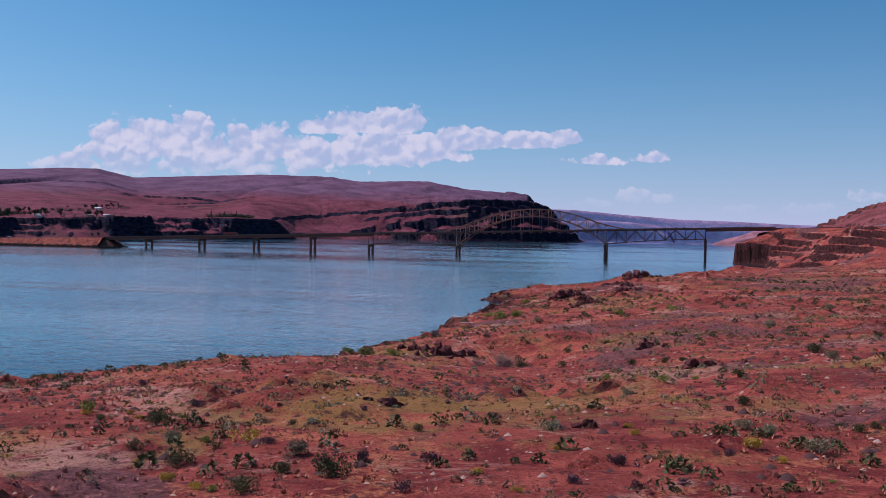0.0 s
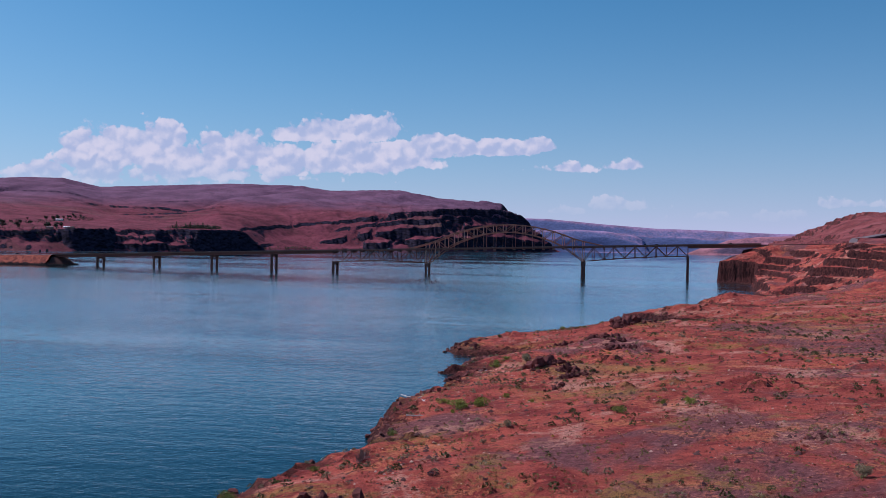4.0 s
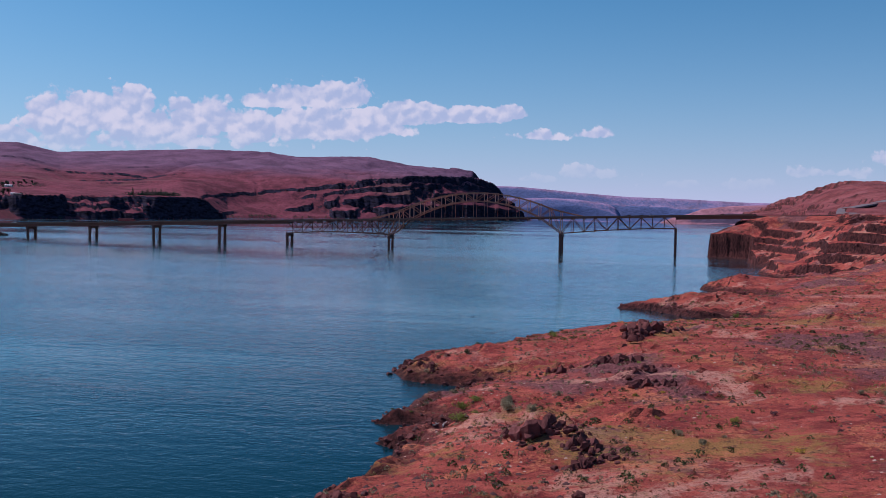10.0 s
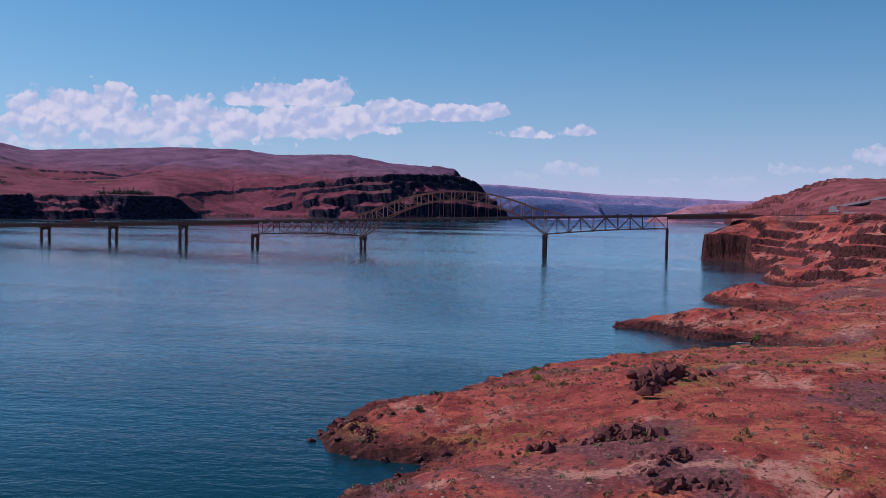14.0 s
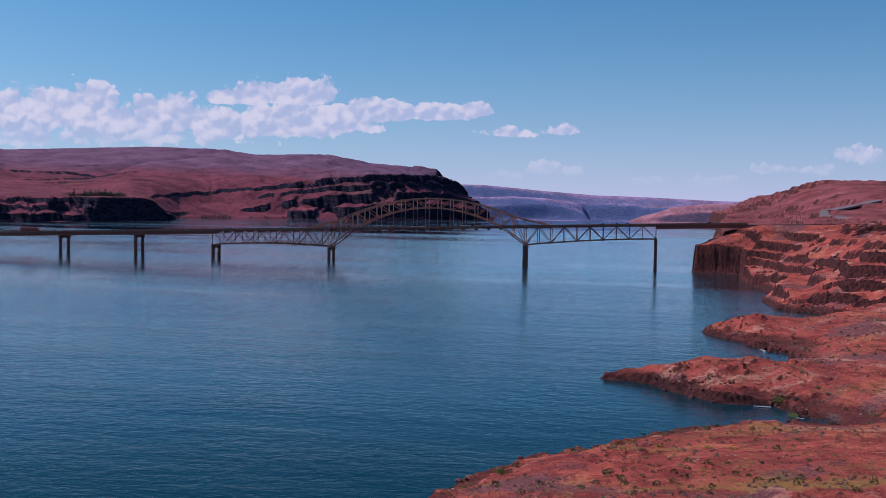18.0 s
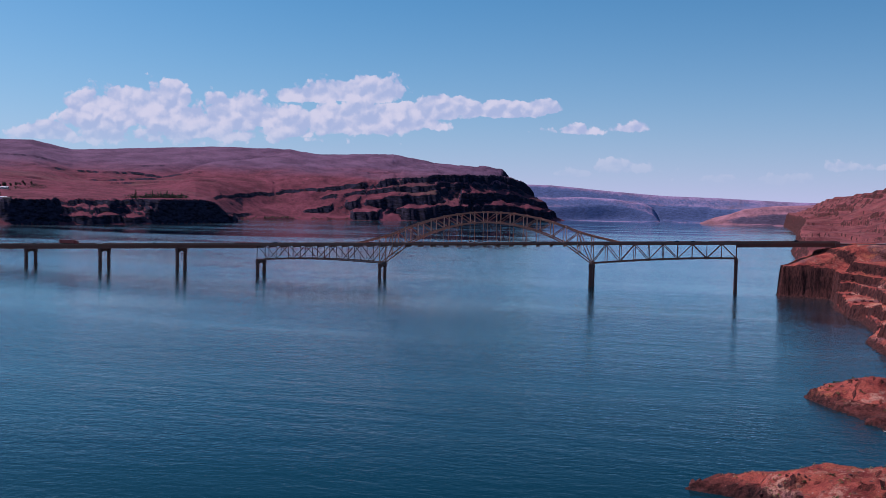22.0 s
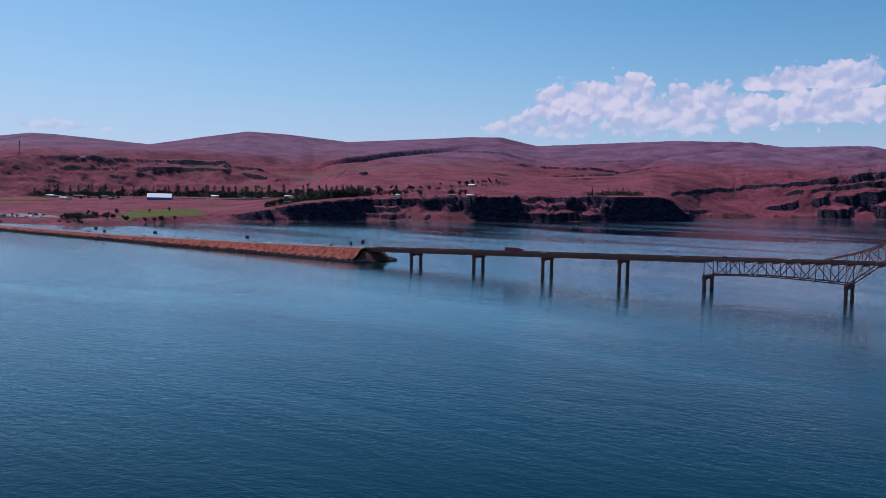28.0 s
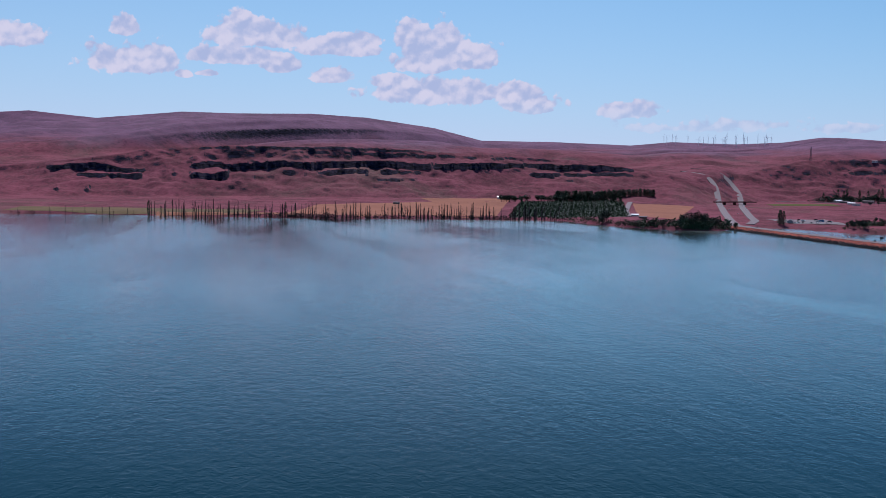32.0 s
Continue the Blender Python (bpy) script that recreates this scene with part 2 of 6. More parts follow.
E_SHORE_SOUTH = [
    (20, -1500), (60, -1250), (85, -1080), (100, -1010), (112, -985), (122, -964), (134, -948), (144, -938),
    (139, -927), (143, -902), (146, -889), (137, -841), (141, -828), (142, -813), (141, -801), (136.5, -797.5), (142, -792.5),
    (144, -788), (141, -782.5), (132.5, -784.5), (134.5, -770.5), (138, -760), (141, -752), (143, -743), (131, -741), (126, -738), (121, -729), (122, -711), (134, -688), (149, -647),
    (162, -636), (176, -616), (188, -607), (205, -590), (200, -576), (187, -575), (177, -561), (172, -551)]
E_SHORE_NORTH = [
    (158, -547), (163, -541), (176, -535), (195, -523), (213, -508), (216, -495), (214, -478), (207, -470),
    (192, -423), (203, -408), (225, -385), (246, -362), (258, -341), (241, -325), (231, -311), (230, -270),
    (240, -240), (239, -174), (233, -150), (234, -93), (237, -70), (238, -32), (224, -25), (207, -20),
    (205, -4), (208, 10), (225, 60), (248, 300), (272, 835), (322, 1364), (372, 2200), (446, 4160)]
E_SHORE = E_SHORE_SOUTH + E_SHORE_NORTH + [(5200, 4160), (5200, -1500)]


def terraces(h, size, sharp, jitter):
    """Turns an even slope into basalt ledges of that height."""
    k = (h + jitter) / size
    f = k - np.floor(k)
    return (np.floor(k) + step(f, 0.5 - sharp, 0.5 + sharp)) * size - jitter


def bell(x, y, cx, cy, rx, ry):
    return np.exp(-((x - cx) / rx) ** 2 - ((y - cy) / ry) ** 2)


def east_height(x, y):
    d = inland(x, y, E_SHORE)
    d = d + fbm(x, y, 9.0, 3, 5) * 1.1 * np.clip(np.abs(d) / 2 + 0.4, 0, 1)
    bank = np.where(d < 0, d * 0.35, 1.9 * step(d, 0, 1.9) + 1.0 * step(d, 2, 12))
    south = 11.0 * (1 - np.exp(-np.maximum(d - 3, 0) / 75.0)) + 0.03 * np.maximum(x - 300, 0)
    south = south - 3.0 * bell(x, y, 176, -943, 12, 16) + 2.2 * bell(x, y, 184, -742, 22, 30) + 1.6 * bell(x, y, 166, -816, 9, 9)
    south = south + 0.9 * bell(x, y, 156, -985, 18, 20) - 2.4 * bell(x, y, 188, -980, 20, 34) + 2.6 * bell(x, y, 172, -703, 9, 13) - 2.6 * bell(x, y, 213, -600, 18, 22) - 3.0 * bell(x, y, 219, -455, 20, 26)
    south = south + 2.2 * bell(x, y, 188, -549, 17, 11) + 3.6 * bell(x, y, 211, -428, 13, 15)
    tall = np.interp(y, [-480, -345, -325, -200, -130, -75, -48, 12, 28, 200, 600, 1400, 4200], [0, 1.5, 2.5, 3.5, 4.5, 8, 20, 19, 5, 6, 18, 40, 45])
    steep = np.interp(y, [-345, -150, -30, 100], [9, 6, 3.0, 12])
    behind = step(y, 14, 40)
    rise = (step(d, 2, 70) * 0.75 + 0.25 * step(d, 40, 130)) * (1 - behind) + step(d, 45, 190) * behind
    north = tall * step(d + fbm(x, y, 5.0, 4, 9, 0.65) * 1.9 * np.clip(d, 0, 1), 0.0, steep) + (36.0 - tall) * rise
    ledge = terraces(north, 6.0, 0.07, fbm(x, y, 70, 3, 12) * 2.6 + fbm(x, y, 13, 4, 14, 0.6) * 1.1)
    part_w = 0.95 * step(fbm(x, y, 40, 4, 16, 0.6), -0.42, -0.15)
    north = north * (1 - part_w) + ledge * part_w
    far = 74.0 * step(y, 520, 1550) * step(d + fbm(x, y, 220, 4, 31) * 45, 20, 240)
    far_w = 0.95 * step(fbm(x, y, 130, 4, 36), -0.35, 0.05)
    far = (1 - far_w) * far + far_w * terraces(far, 10.0, 0.08, fbm(x, y, 220, 3, 33) * 7 + fbm(x, y, 75, 3, 35, 0.55) * 3.5)
    north = north + far + 0.02 * np.maximum(x - 400, 0) * step(y, 100, 800)
    w = step(y + fbm(x, y, 60, 2, 3) * 18, -415, -340)
    h = bank + np.maximum(d > 0, 0) * (south * (1 - w) + north * w)
    # the highway's bench behind the bridge end
    road = np.exp(-((y - 0) / 22.0) ** 4) * np.clip((x - 214) / 40.0, 0, 1)
    h = h * (1 - road) + (36.2 + 0.02 * (x - 245)) * road
    rough = np.clip(d / 4, 0, 1)
    rock = step(fbm(x, y, 19.0, 4, 21, 0.6), 0.12, 0.36)
    h = h + rough * (0.55 * fbm(x, y, 12.0, 4, 40) + (1.9 - 0.9 * w) * rock * np.maximum(fbm(x, y, 4.6, 3, 44, 0.6), -0.15))
    # broken rock along the water's edge
    h = h + 1.5 * step(d, 0.4, 1.6) * (1 - step(d, 4, 9)) * np.maximum(fbm(x, y, 3.6, 3, 46, 0.6), -0.25)
    return np.where(d < -2, np.minimum(h, -0.7), h)


W_SHORE = [
    (-1900, -3200), (-1640, -1600), (-1565, -1059), (-1562, -895), (-1507, -639), (-1506, -377), (-1505, -195), (-1400, -178),
    (-1326, -163), (-1262, -112), (-1240, -50), (-1285, -8), (-1290, 12), (-1330, 95), (-1195, 125), (-1182, 234), (-1256, 262), (-1250, 356),
    (-1285, 467), (-1229, 500), (-1206, 750), (-1120, 950), (-1032, 1163), (-966, 1600), (-1010, 1720), (-1090, 1800), (-1130, 1990),
    (-1060, 2230), (-870, 2350), (-640, 2700), (-520, 3050), (-440, 3300), (-412, 3480), (-450, 3660), (-600, 4000), (-900, 5200), (-6000, 5200), (-6000, -3200)]
HUB = (140.0, -715.0)
RIDGE = [  # turn, height of the skyline
    (5, 8), (7.3, 24), (7.8, 46), (8.1, 76), (8.55, 108), (9.28, 144), (10.0, 179), (11.0, 199), (14.7, 220), (17, 251), (21, 244), (22.5, 261), (26.6, 262), (33.7, 233),
    (35.6, 264), (37.5, 262), (39, 254), (43.8, 231), (47, 254), (49.1, 261), (51.4, 234), (54.1, 199), (58.7, 225), (59.9, 227), (61.8, 207),
    (64.2, 199), (67.3, 205), (69.4, 190), (73.5, 199), (77.3, 200), (79.8, 246), (83.4, 282), (86.4, 293), (90.2, 287), (93, 288),
    (97.3, 254), (100.5, 274), (102.6, 260), (110, 250), (120, 240)]
# the first rise above the shore flats, by turn: where its foot lies inland and how high, where its rim lies and how high
FOOT = [(6, 1, 2), (25, 1, 3), (27, 40, 54), (31, 60, 54), (36, 80, 50), (42, 110, 44), (45, 300, 40), (47, 860, 40), (50, 920, 32), (55, 980, 25), (61, 960, 18),
        (64, 900, 15), (66, 640, 15), (70, 640, 20), (84, 640, 17), (94, 640, 12), (104, 640, 8), (120, 640, 8)]
RIM_NORTH = [
    (6, 40, 20), (7.7, 60, 46), (8.0, 80, 76), (8.5, 110, 104), (9.0, 135, 128), (9.7, 150, 142), (10.6, 160, 164), (11.2, 165, 168), (14.2, 190, 158), (17.2, 230, 138),
    (20.2, 270, 108), (23.3, 250, 84), (25, 190, 76), (26.3, 130, 66), (27.5, 90, 58), (31, 260, 66), (36, 380, 72), (41.6, 560, 80), (43, 700, 100), (43.8, 760, 104), (45.6, 1080, 74)]
RIM_SOUTH = [
    (46.8, 1120, 70), (47.8, 1170, 94), (48.5, 1180, 107), (49.9, 1190, 109), (50.25, 1200, 125), (52.8, 1220, 125), (54, 1230, 121), (56.8, 1240, 130), (60.5, 1250, 124),
    (62.5, 1250, 98), (64, 1180, 70), (65.1, 1000, 54), (67.2, 960, 80), (69.3, 960, 93), (70.8, 950, 105), (75, 950, 116), (79.4, 950, 122), (82, 950, 131), (90.6, 950, 129),
    (93.5, 950, 119), (95, 950, 113), (96.3, 950, 100), (99, 950, 84), (100.4, 950, 74), (104, 950, 70), (120, 950, 70)]
RIM = RIM_NORTH + RIM_SOUTH
# basalt beds, by turn: height of the cliff's top, its thickness, the share of the line that stands bare
BEDS = []
# river bluff
BEDS.append([(7, 160, 0, 0), (8.3, 100, 20, .6), (9.6, 140, 24, .95), (11, 166, 26, 1), (14, 156, 24, 1), (17, 136, 20, .9), (20, 106, 15, .8), (24, 79, 9, .75), (26.4, 65, 6, .7), (27.4, 56, 0, 0)])
BEDS.append([(7, 60, 0, 0), (8.4, 86, 14, .5), (9.6, 116, 20, .6), (11, 134, 22, .72), (14, 126, 22, .7), (17, 106, 18, .55), (19.5, 82, 12, .45), (22, 60, 8, .4), (25.5, 42, 6, .4), (26.5, 30, 0, 0)])
BEDS.append([(7, 30, 0, 0), (8.4, 64, 26, .6), (9.6, 88, 34, .75), (11, 98, 38, .8), (14, 92, 38, .8), (17, 74, 36, .75), (19, 62, 30, .7), (20.4, 42, 22, .6), (22, 24, 10, .45), (25.5, 16, 6, .4), (26, 10, 0, 0)])
BEDS.append([(7, 30, 0, 0), (8.6, 38, 30, .85), (11, 54, 46, .9), (14, 50, 43, .9), (17, 34, 30, .85), (19, 24, 21, .75), (21, 9, 0, 0)])
# bench by the water
BEDS.append([(29.5, 16, 0, 0), (30.5, 15, 14, 1), (34.2, 15, 14, .9), (36, 13, 10, .6), (38, 13, 9, .55), (42.5, 11, 9, .55), (43.5, 10, 0, 0)])
BEDS.append([(29.5, 30, 0, 0), (31, 33, 10, .6), (36, 30, 9, .55), (42.5, 24, 8, .55), (43.5, 22, 0, 0)])
BEDS.append([(29.5, 50, 0, 0), (31, 49, 11, .6), (36, 46, 9, .65), (42.5, 38, 9, .6), (43.5, 34, 0, 0)])
# mesa behind the town
BEDS.append([(42.2, 98, 0, 0), (42.8, 96, 9, .7), (43.6, 102, 9, .8), (44.4, 100, 0, 0), (47.7, 90, 0, 0), (48.4, 106, 8, 1), (49.9, 107, 8, 1), (50.2, 124, 11, 1), (52.2, 124, 11, 1), (53.2, 120, 6, .8),
             (55.5, 122, 4, .35), (60, 120, 3, .3), (61.5, 110, 0, 0)])
BEDS.append([(46.6, 70, 0, 0), (47.4, 78, 8, .6), (50.5, 102, 8, .65), (54, 98, 6, .45), (60, 90, 5, .35), (62, 80, 0, 0)])
BEDS.append([(46.8, 50, 0, 0), (48.4, 58, 8, .5), (52, 62, 5, .35), (58, 58, 5, .3), (62, 50, 0, 0)])
# long bluff behind the fields
BEDS.append([(65.6, 60, 0, 0), (68.6, 84, 0, 0), (69.6, 93, 12, .9), (71, 97, 15, .95), (73.7, 98, 14, .8), (75.2, 97, 9, .35), (77.6, 97, 14, .8), (79.6, 95, 14, .7), (84.7, 95, 13, .8), (89, 88, 15, .95), (91.5, 84, 18, 1),
             (92.8, 80, 8, .4), (94.4, 70, 3, .2), (95, 68, 14, .9), (97, 76, 16, .9), (99, 78, 13, .9), (100.2, 70, 6, .6), (101.5, 60, 0, 0)])
BEDS.append([(68.6, 70, 0, 0), (69.6, 80, 10, .8), (74, 76, 11, .75), (75.5, 74, 6, .3), (79, 76, 10, .6), (84, 74, 9, .4), (89, 68, 9, .45), (91, 66, 15, .8), (93, 64, 9, .5), (94.5, 62, 0, 0), (95, 58, 12, .9), (97.5, 58, 11, .9), (99, 56, 0, 0)])
BEDS.append([(68, 50, 0, 0), (72, 60, 5, .35), (78, 58, 6, .45), (84, 56, 5, .35), (92, 50, 4, .2), (100, 44, 4, .2)])
BEDS.append([(70, 100, 0, 0), (76, 112, 5, .45), (82, 117, 7, .5), (86, 118, 6, .4), (92, 112, 5, .4), (95, 104, 0, 0)])
BEDS.append([(72, 106, 0, 0), (80, 121, 3, .3), (84, 129, 4, .55), (90.6, 127, 5, .7), (93.5, 117, 4, .5), (95.5, 108, 0, 0)])
BEDS.append([(95.5, 24, 0, 0), (97, 30, 9, .5), (100, 28, 9, .6), (101, 26, 0, 0)])


def knots(turn, table, col):
    return np.interp(turn, [k[0] for k in table], [k[col] for k in table])


def west_height(x, y):
    d = inland(x, y, W_SHORE)
    rx, ry = x - HUB[0], y - HUB[1]
    r = np.hypot(rx, ry)
    turn = np.degrees(np.arctan2(-rx, ry))
    arc = np.radians(turn) * 2600.0
    crest = knots(turn, RIDGE, 1)
    bluff = 1 - step(turn, 24.5, 27)
    shelf = step(turn, 25.8, 26.6) * (1 - step(turn, 48.0, 51.5))
    # alcoves and buttresses push the slopes in and out
    warp = fbm(x, y, 120, 4, 51, 0.6) * np.clip(d / 45, 0.15, 1) * np.interp(turn, [8, 12, 20, 28, 44, 48, 60, 70, 104], [16, 30, 40, 18, 24, 60, 70, 62, 62])
    warp = warp * (1 - step(d, 1100, 1700))
    q = np.clip(d + warp, 0, None)
    # shore bench: a wall of basalt in places, broken red ledges in others
    bench = np.interp(turn, [25.9, 27.5, 30.8, 35.2, 39.5, 43.5, 46, 48, 50, 52, 58, 66, 120], [50, 55, 52, 49, 44, 40, 32, 20, 10, 8, 6, 4, 4])
    veer = turn + fbm(x, y, 45, 4, 47, 0.6) * 0.9
    wall = np.maximum(np.maximum(1 - step(veer, 29.4, 30.7), step(veer, 34.3, 34.9) * (1 - step(veer, 36.6, 37.5))), step(veer, 42.3, 43.0))
    wide = np.maximum(20 + 66 * (1 - wall) + fbm(x, y, 60, 4, 49, 0.6) * (16 + 40 * (1 - wall)), 13)
    edge = np.clip(q / wide, 0, 1)
    low = bench * (edge * 0.85 + 0.15 * step(edge, 0.5, 1))
    foot_d, foot, rim_d, rim = knots(turn, FOOT, 1), knots(turn, FOOT, 2), knots(turn, RIM, 1), knots(turn, RIM, 2)
    rim, foot = np.minimum(rim, crest * 0.93), np.minimum(foot, crest * 0.5)
    flat = 1 - bluff
    foot_d = np.maximum(foot_d, wide * 1.05 * flat)
    rim_d = np.maximum(rim_d, foot_d + 40)
    far_d = np.maximum(d + (np.interp(turn, [6, 9, 10.5, 30, 120], [4235, 4200, 4180, 4250, 4250]) - r), rim_d + 60)
    a = np.clip((q - wide * flat) / np.maximum(foot_d - wide * flat, 1), 0, 1)
    u = np.clip((q - foot_d) / (rim_d - foot_d), 0, 1)
    v = np.clip((q - rim_d) / np.maximum(far_d - rim_d, 1), 0, 1)
    base = flat * (low + (foot - bench) * a) + (1 - flat) * foot * np.clip(q, 0, 1)
    # concave talus below, steeper towards the rim
    scarp = (rim - foot) * (0.62 * u + 0.38 * u ** 1.9)
    h = base + scarp
    # each bed: a cliff with a bench above it and talus at its foot, bare where no talus covers it
    wob = fbm(x, y, 60, 5, 101, 0.6) * 9.0
    chute = fbm(arc + 0.45 * h, r * 0.03, 44, 4, 55, 0.6)
    for k, bed in enumerate(BEDS):
        on = (turn > bed[0][0]) & (turn < bed[-1][0]) & (q > 0.5) & (q < rim_d + 150)
        tn, ar, rr, hh = turn[on], arc[on], r[on], h[on]
        tall, bare = knots(tn, bed, 2), knots(tn, bed, 3)
        tall = tall * np.clip(1 + 0.8 * fbm(ar, rr * 0.05, 55, 4, 130 + k, 0.6), 0.15, 1.6)
        patchy = 0.55 * fbm(ar, rr * 0.04, 130, 5, 150 + k, 0.65) + 0.45 * chute[on]
        keep = step(patchy, 0.36 - 0.80 * bare, 0.46 - 0.80 * bare) * (tall > 0.5)
        level = knots(tn, bed, 1) - 0.62 * tall + wob[on] * np.clip(tall / 14, 0.35, 1)
        reach = np.maximum(tall * 1.9, 0.5)
        h[on] = hh + keep * tall * (step(hh, level - 0.5, level + 0.5) - np.clip((hh - level) / reach + 0.40, 0, 1))
    # behind the rim: a hollow, then long spurs up to the skyline
    across = np.radians(turn) * r
    hollow = np.interp(turn, [26, 42, 44, 47, 50, 60, 63, 66, 70, 92, 97, 104], [0, 0, 14, 22, 26, 22, 4, 10, 26, 26, 8, 4])
    mild = sum(knots(turn + o, RIM, 2) for o in (-4, -2, 0, 2, 4)) / 5
    mild = np.minimum(mild, crest * 0.93)
    back = (mild - rim) * (1 - np.exp(-v / 0.05)) + (crest - mild) * (v ** np.interp(turn, [8, 24, 40, 50, 66, 75, 104], [0.8, 0.95, 0.9, 1.35, 1.2, 1.45, 1.3])) - hollow * np.sin(np.clip(v / 0.34, 0, 1) * math.pi) ** 1.2
    swing = across + fbm(x, y, 620, 2, 75) * 240
    spur = fbm(swing, r * 0.30, 460, 3, 71, 0.40)
    crease = np.abs(fbm(swing + 0.25 * r, r * 0.28, 620, 3, 73, 0.45))
    room = np.clip((far_d - rim_d) / 1800, 0.15, 1) * np.sin(v * math.pi) ** 1.1
    back = back + room * (spur * 46 - np.clip(0.22 - crease, 0, 1) * 150 * step(v, 0.1, 0.4))
    h = h + np.where(v > 0, back, 0)
    # thin ledges on the open slopes
    for at_v, seed, tall in ((0.16, 111, 6.0), (0.30, 113, 8.0), (0.42, 117, 7.0), (0.55, 119, 5.0)):
        vv = v + fbm(x, y, 420, 3, 105 + seed) * 0.03
        seen = step(fbm(arc, r * 0.10, 210, 4, seed, 0.6), 0.12, 0.24) * step(turn, 25, 29) * (1 - step(turn, 40, 44))
        h = h + seen * tall * (step(vv, at_v - 0.003, at_v + 0.003) - np.clip((vv - at_v + 0.04) / 0.10, 0, 1))
    beyond = np.interp(turn, [6, 9, 10.5, 30, 120], [4235, 4200, 4180, 4250, 4250])
    h = h - np.clip(r - beyond, 0, None) * 0.35
    h = h + np.clip(d / 20, 0, 1) * fbm(x, y, 24, 4, 91) * np.where(d > 1500, 0.5, 1.0)
    return np.where(d < 0, np.maximum(d * 0.2, -3.0), np.maximum(h, 0.4 * np.clip(d / 2, 0, 1)))


def grid_mesh(name, gx, gy, gz):
    """A sheet of quads over a grid of points."""
    rows, cols = gx.shape
    co = np.stack([gx, gy, gz], -1).reshape(-1, 3).astype(np.float32)
    i = np.arange(rows * cols).reshape(rows, cols)
    quads = np.stack([i[:-1, :-1], i[:-1, 1:], i[1:, 1:], i[1:, :-1]], -1).reshape(-1, 4)
    me = bpy.data.meshes.new(name)
    me.vertices.add(len(co))
    me.vertices.foreach_set("co", co.ravel())
    me.loops.add(quads.size)
    me.loops.foreach_set("vertex_index", quads.ravel().astype(np.int32))
    me.polygons.add(len(quads))
    me.polygons.foreach_set("loop_start", np.arange(0, quads.size, 4, dtype=np.int32))
    me.polygons.foreach_set("loop_total", np.full(len(quads), 4, np.int32))
    me.update(calc_edges=True)
    me.polygons.foreach_set("use_smooth", np.ones(len(quads), bool))
    return me


def spread(*parts):
    """Grid lines: (start, end, spacing) one after another."""
    out = [parts[0][0]]
    for a, b, s in parts:
        n = max(1, round((b - a) / s))
        out += [a + (b - a) * k / n for k in range(1, n + 1)]
    return np.array(out)


# ---------------------------------------------------------------- land and water materials
def slope_of(nt):
    g = nt.nodes.new("ShaderNodeNewGeometry")
    s = nt.nodes.new("ShaderNodeSeparateXYZ")
    nt.links.new(g.outputs["True Normal"], s.inputs[0])
    return s.outputs[2]


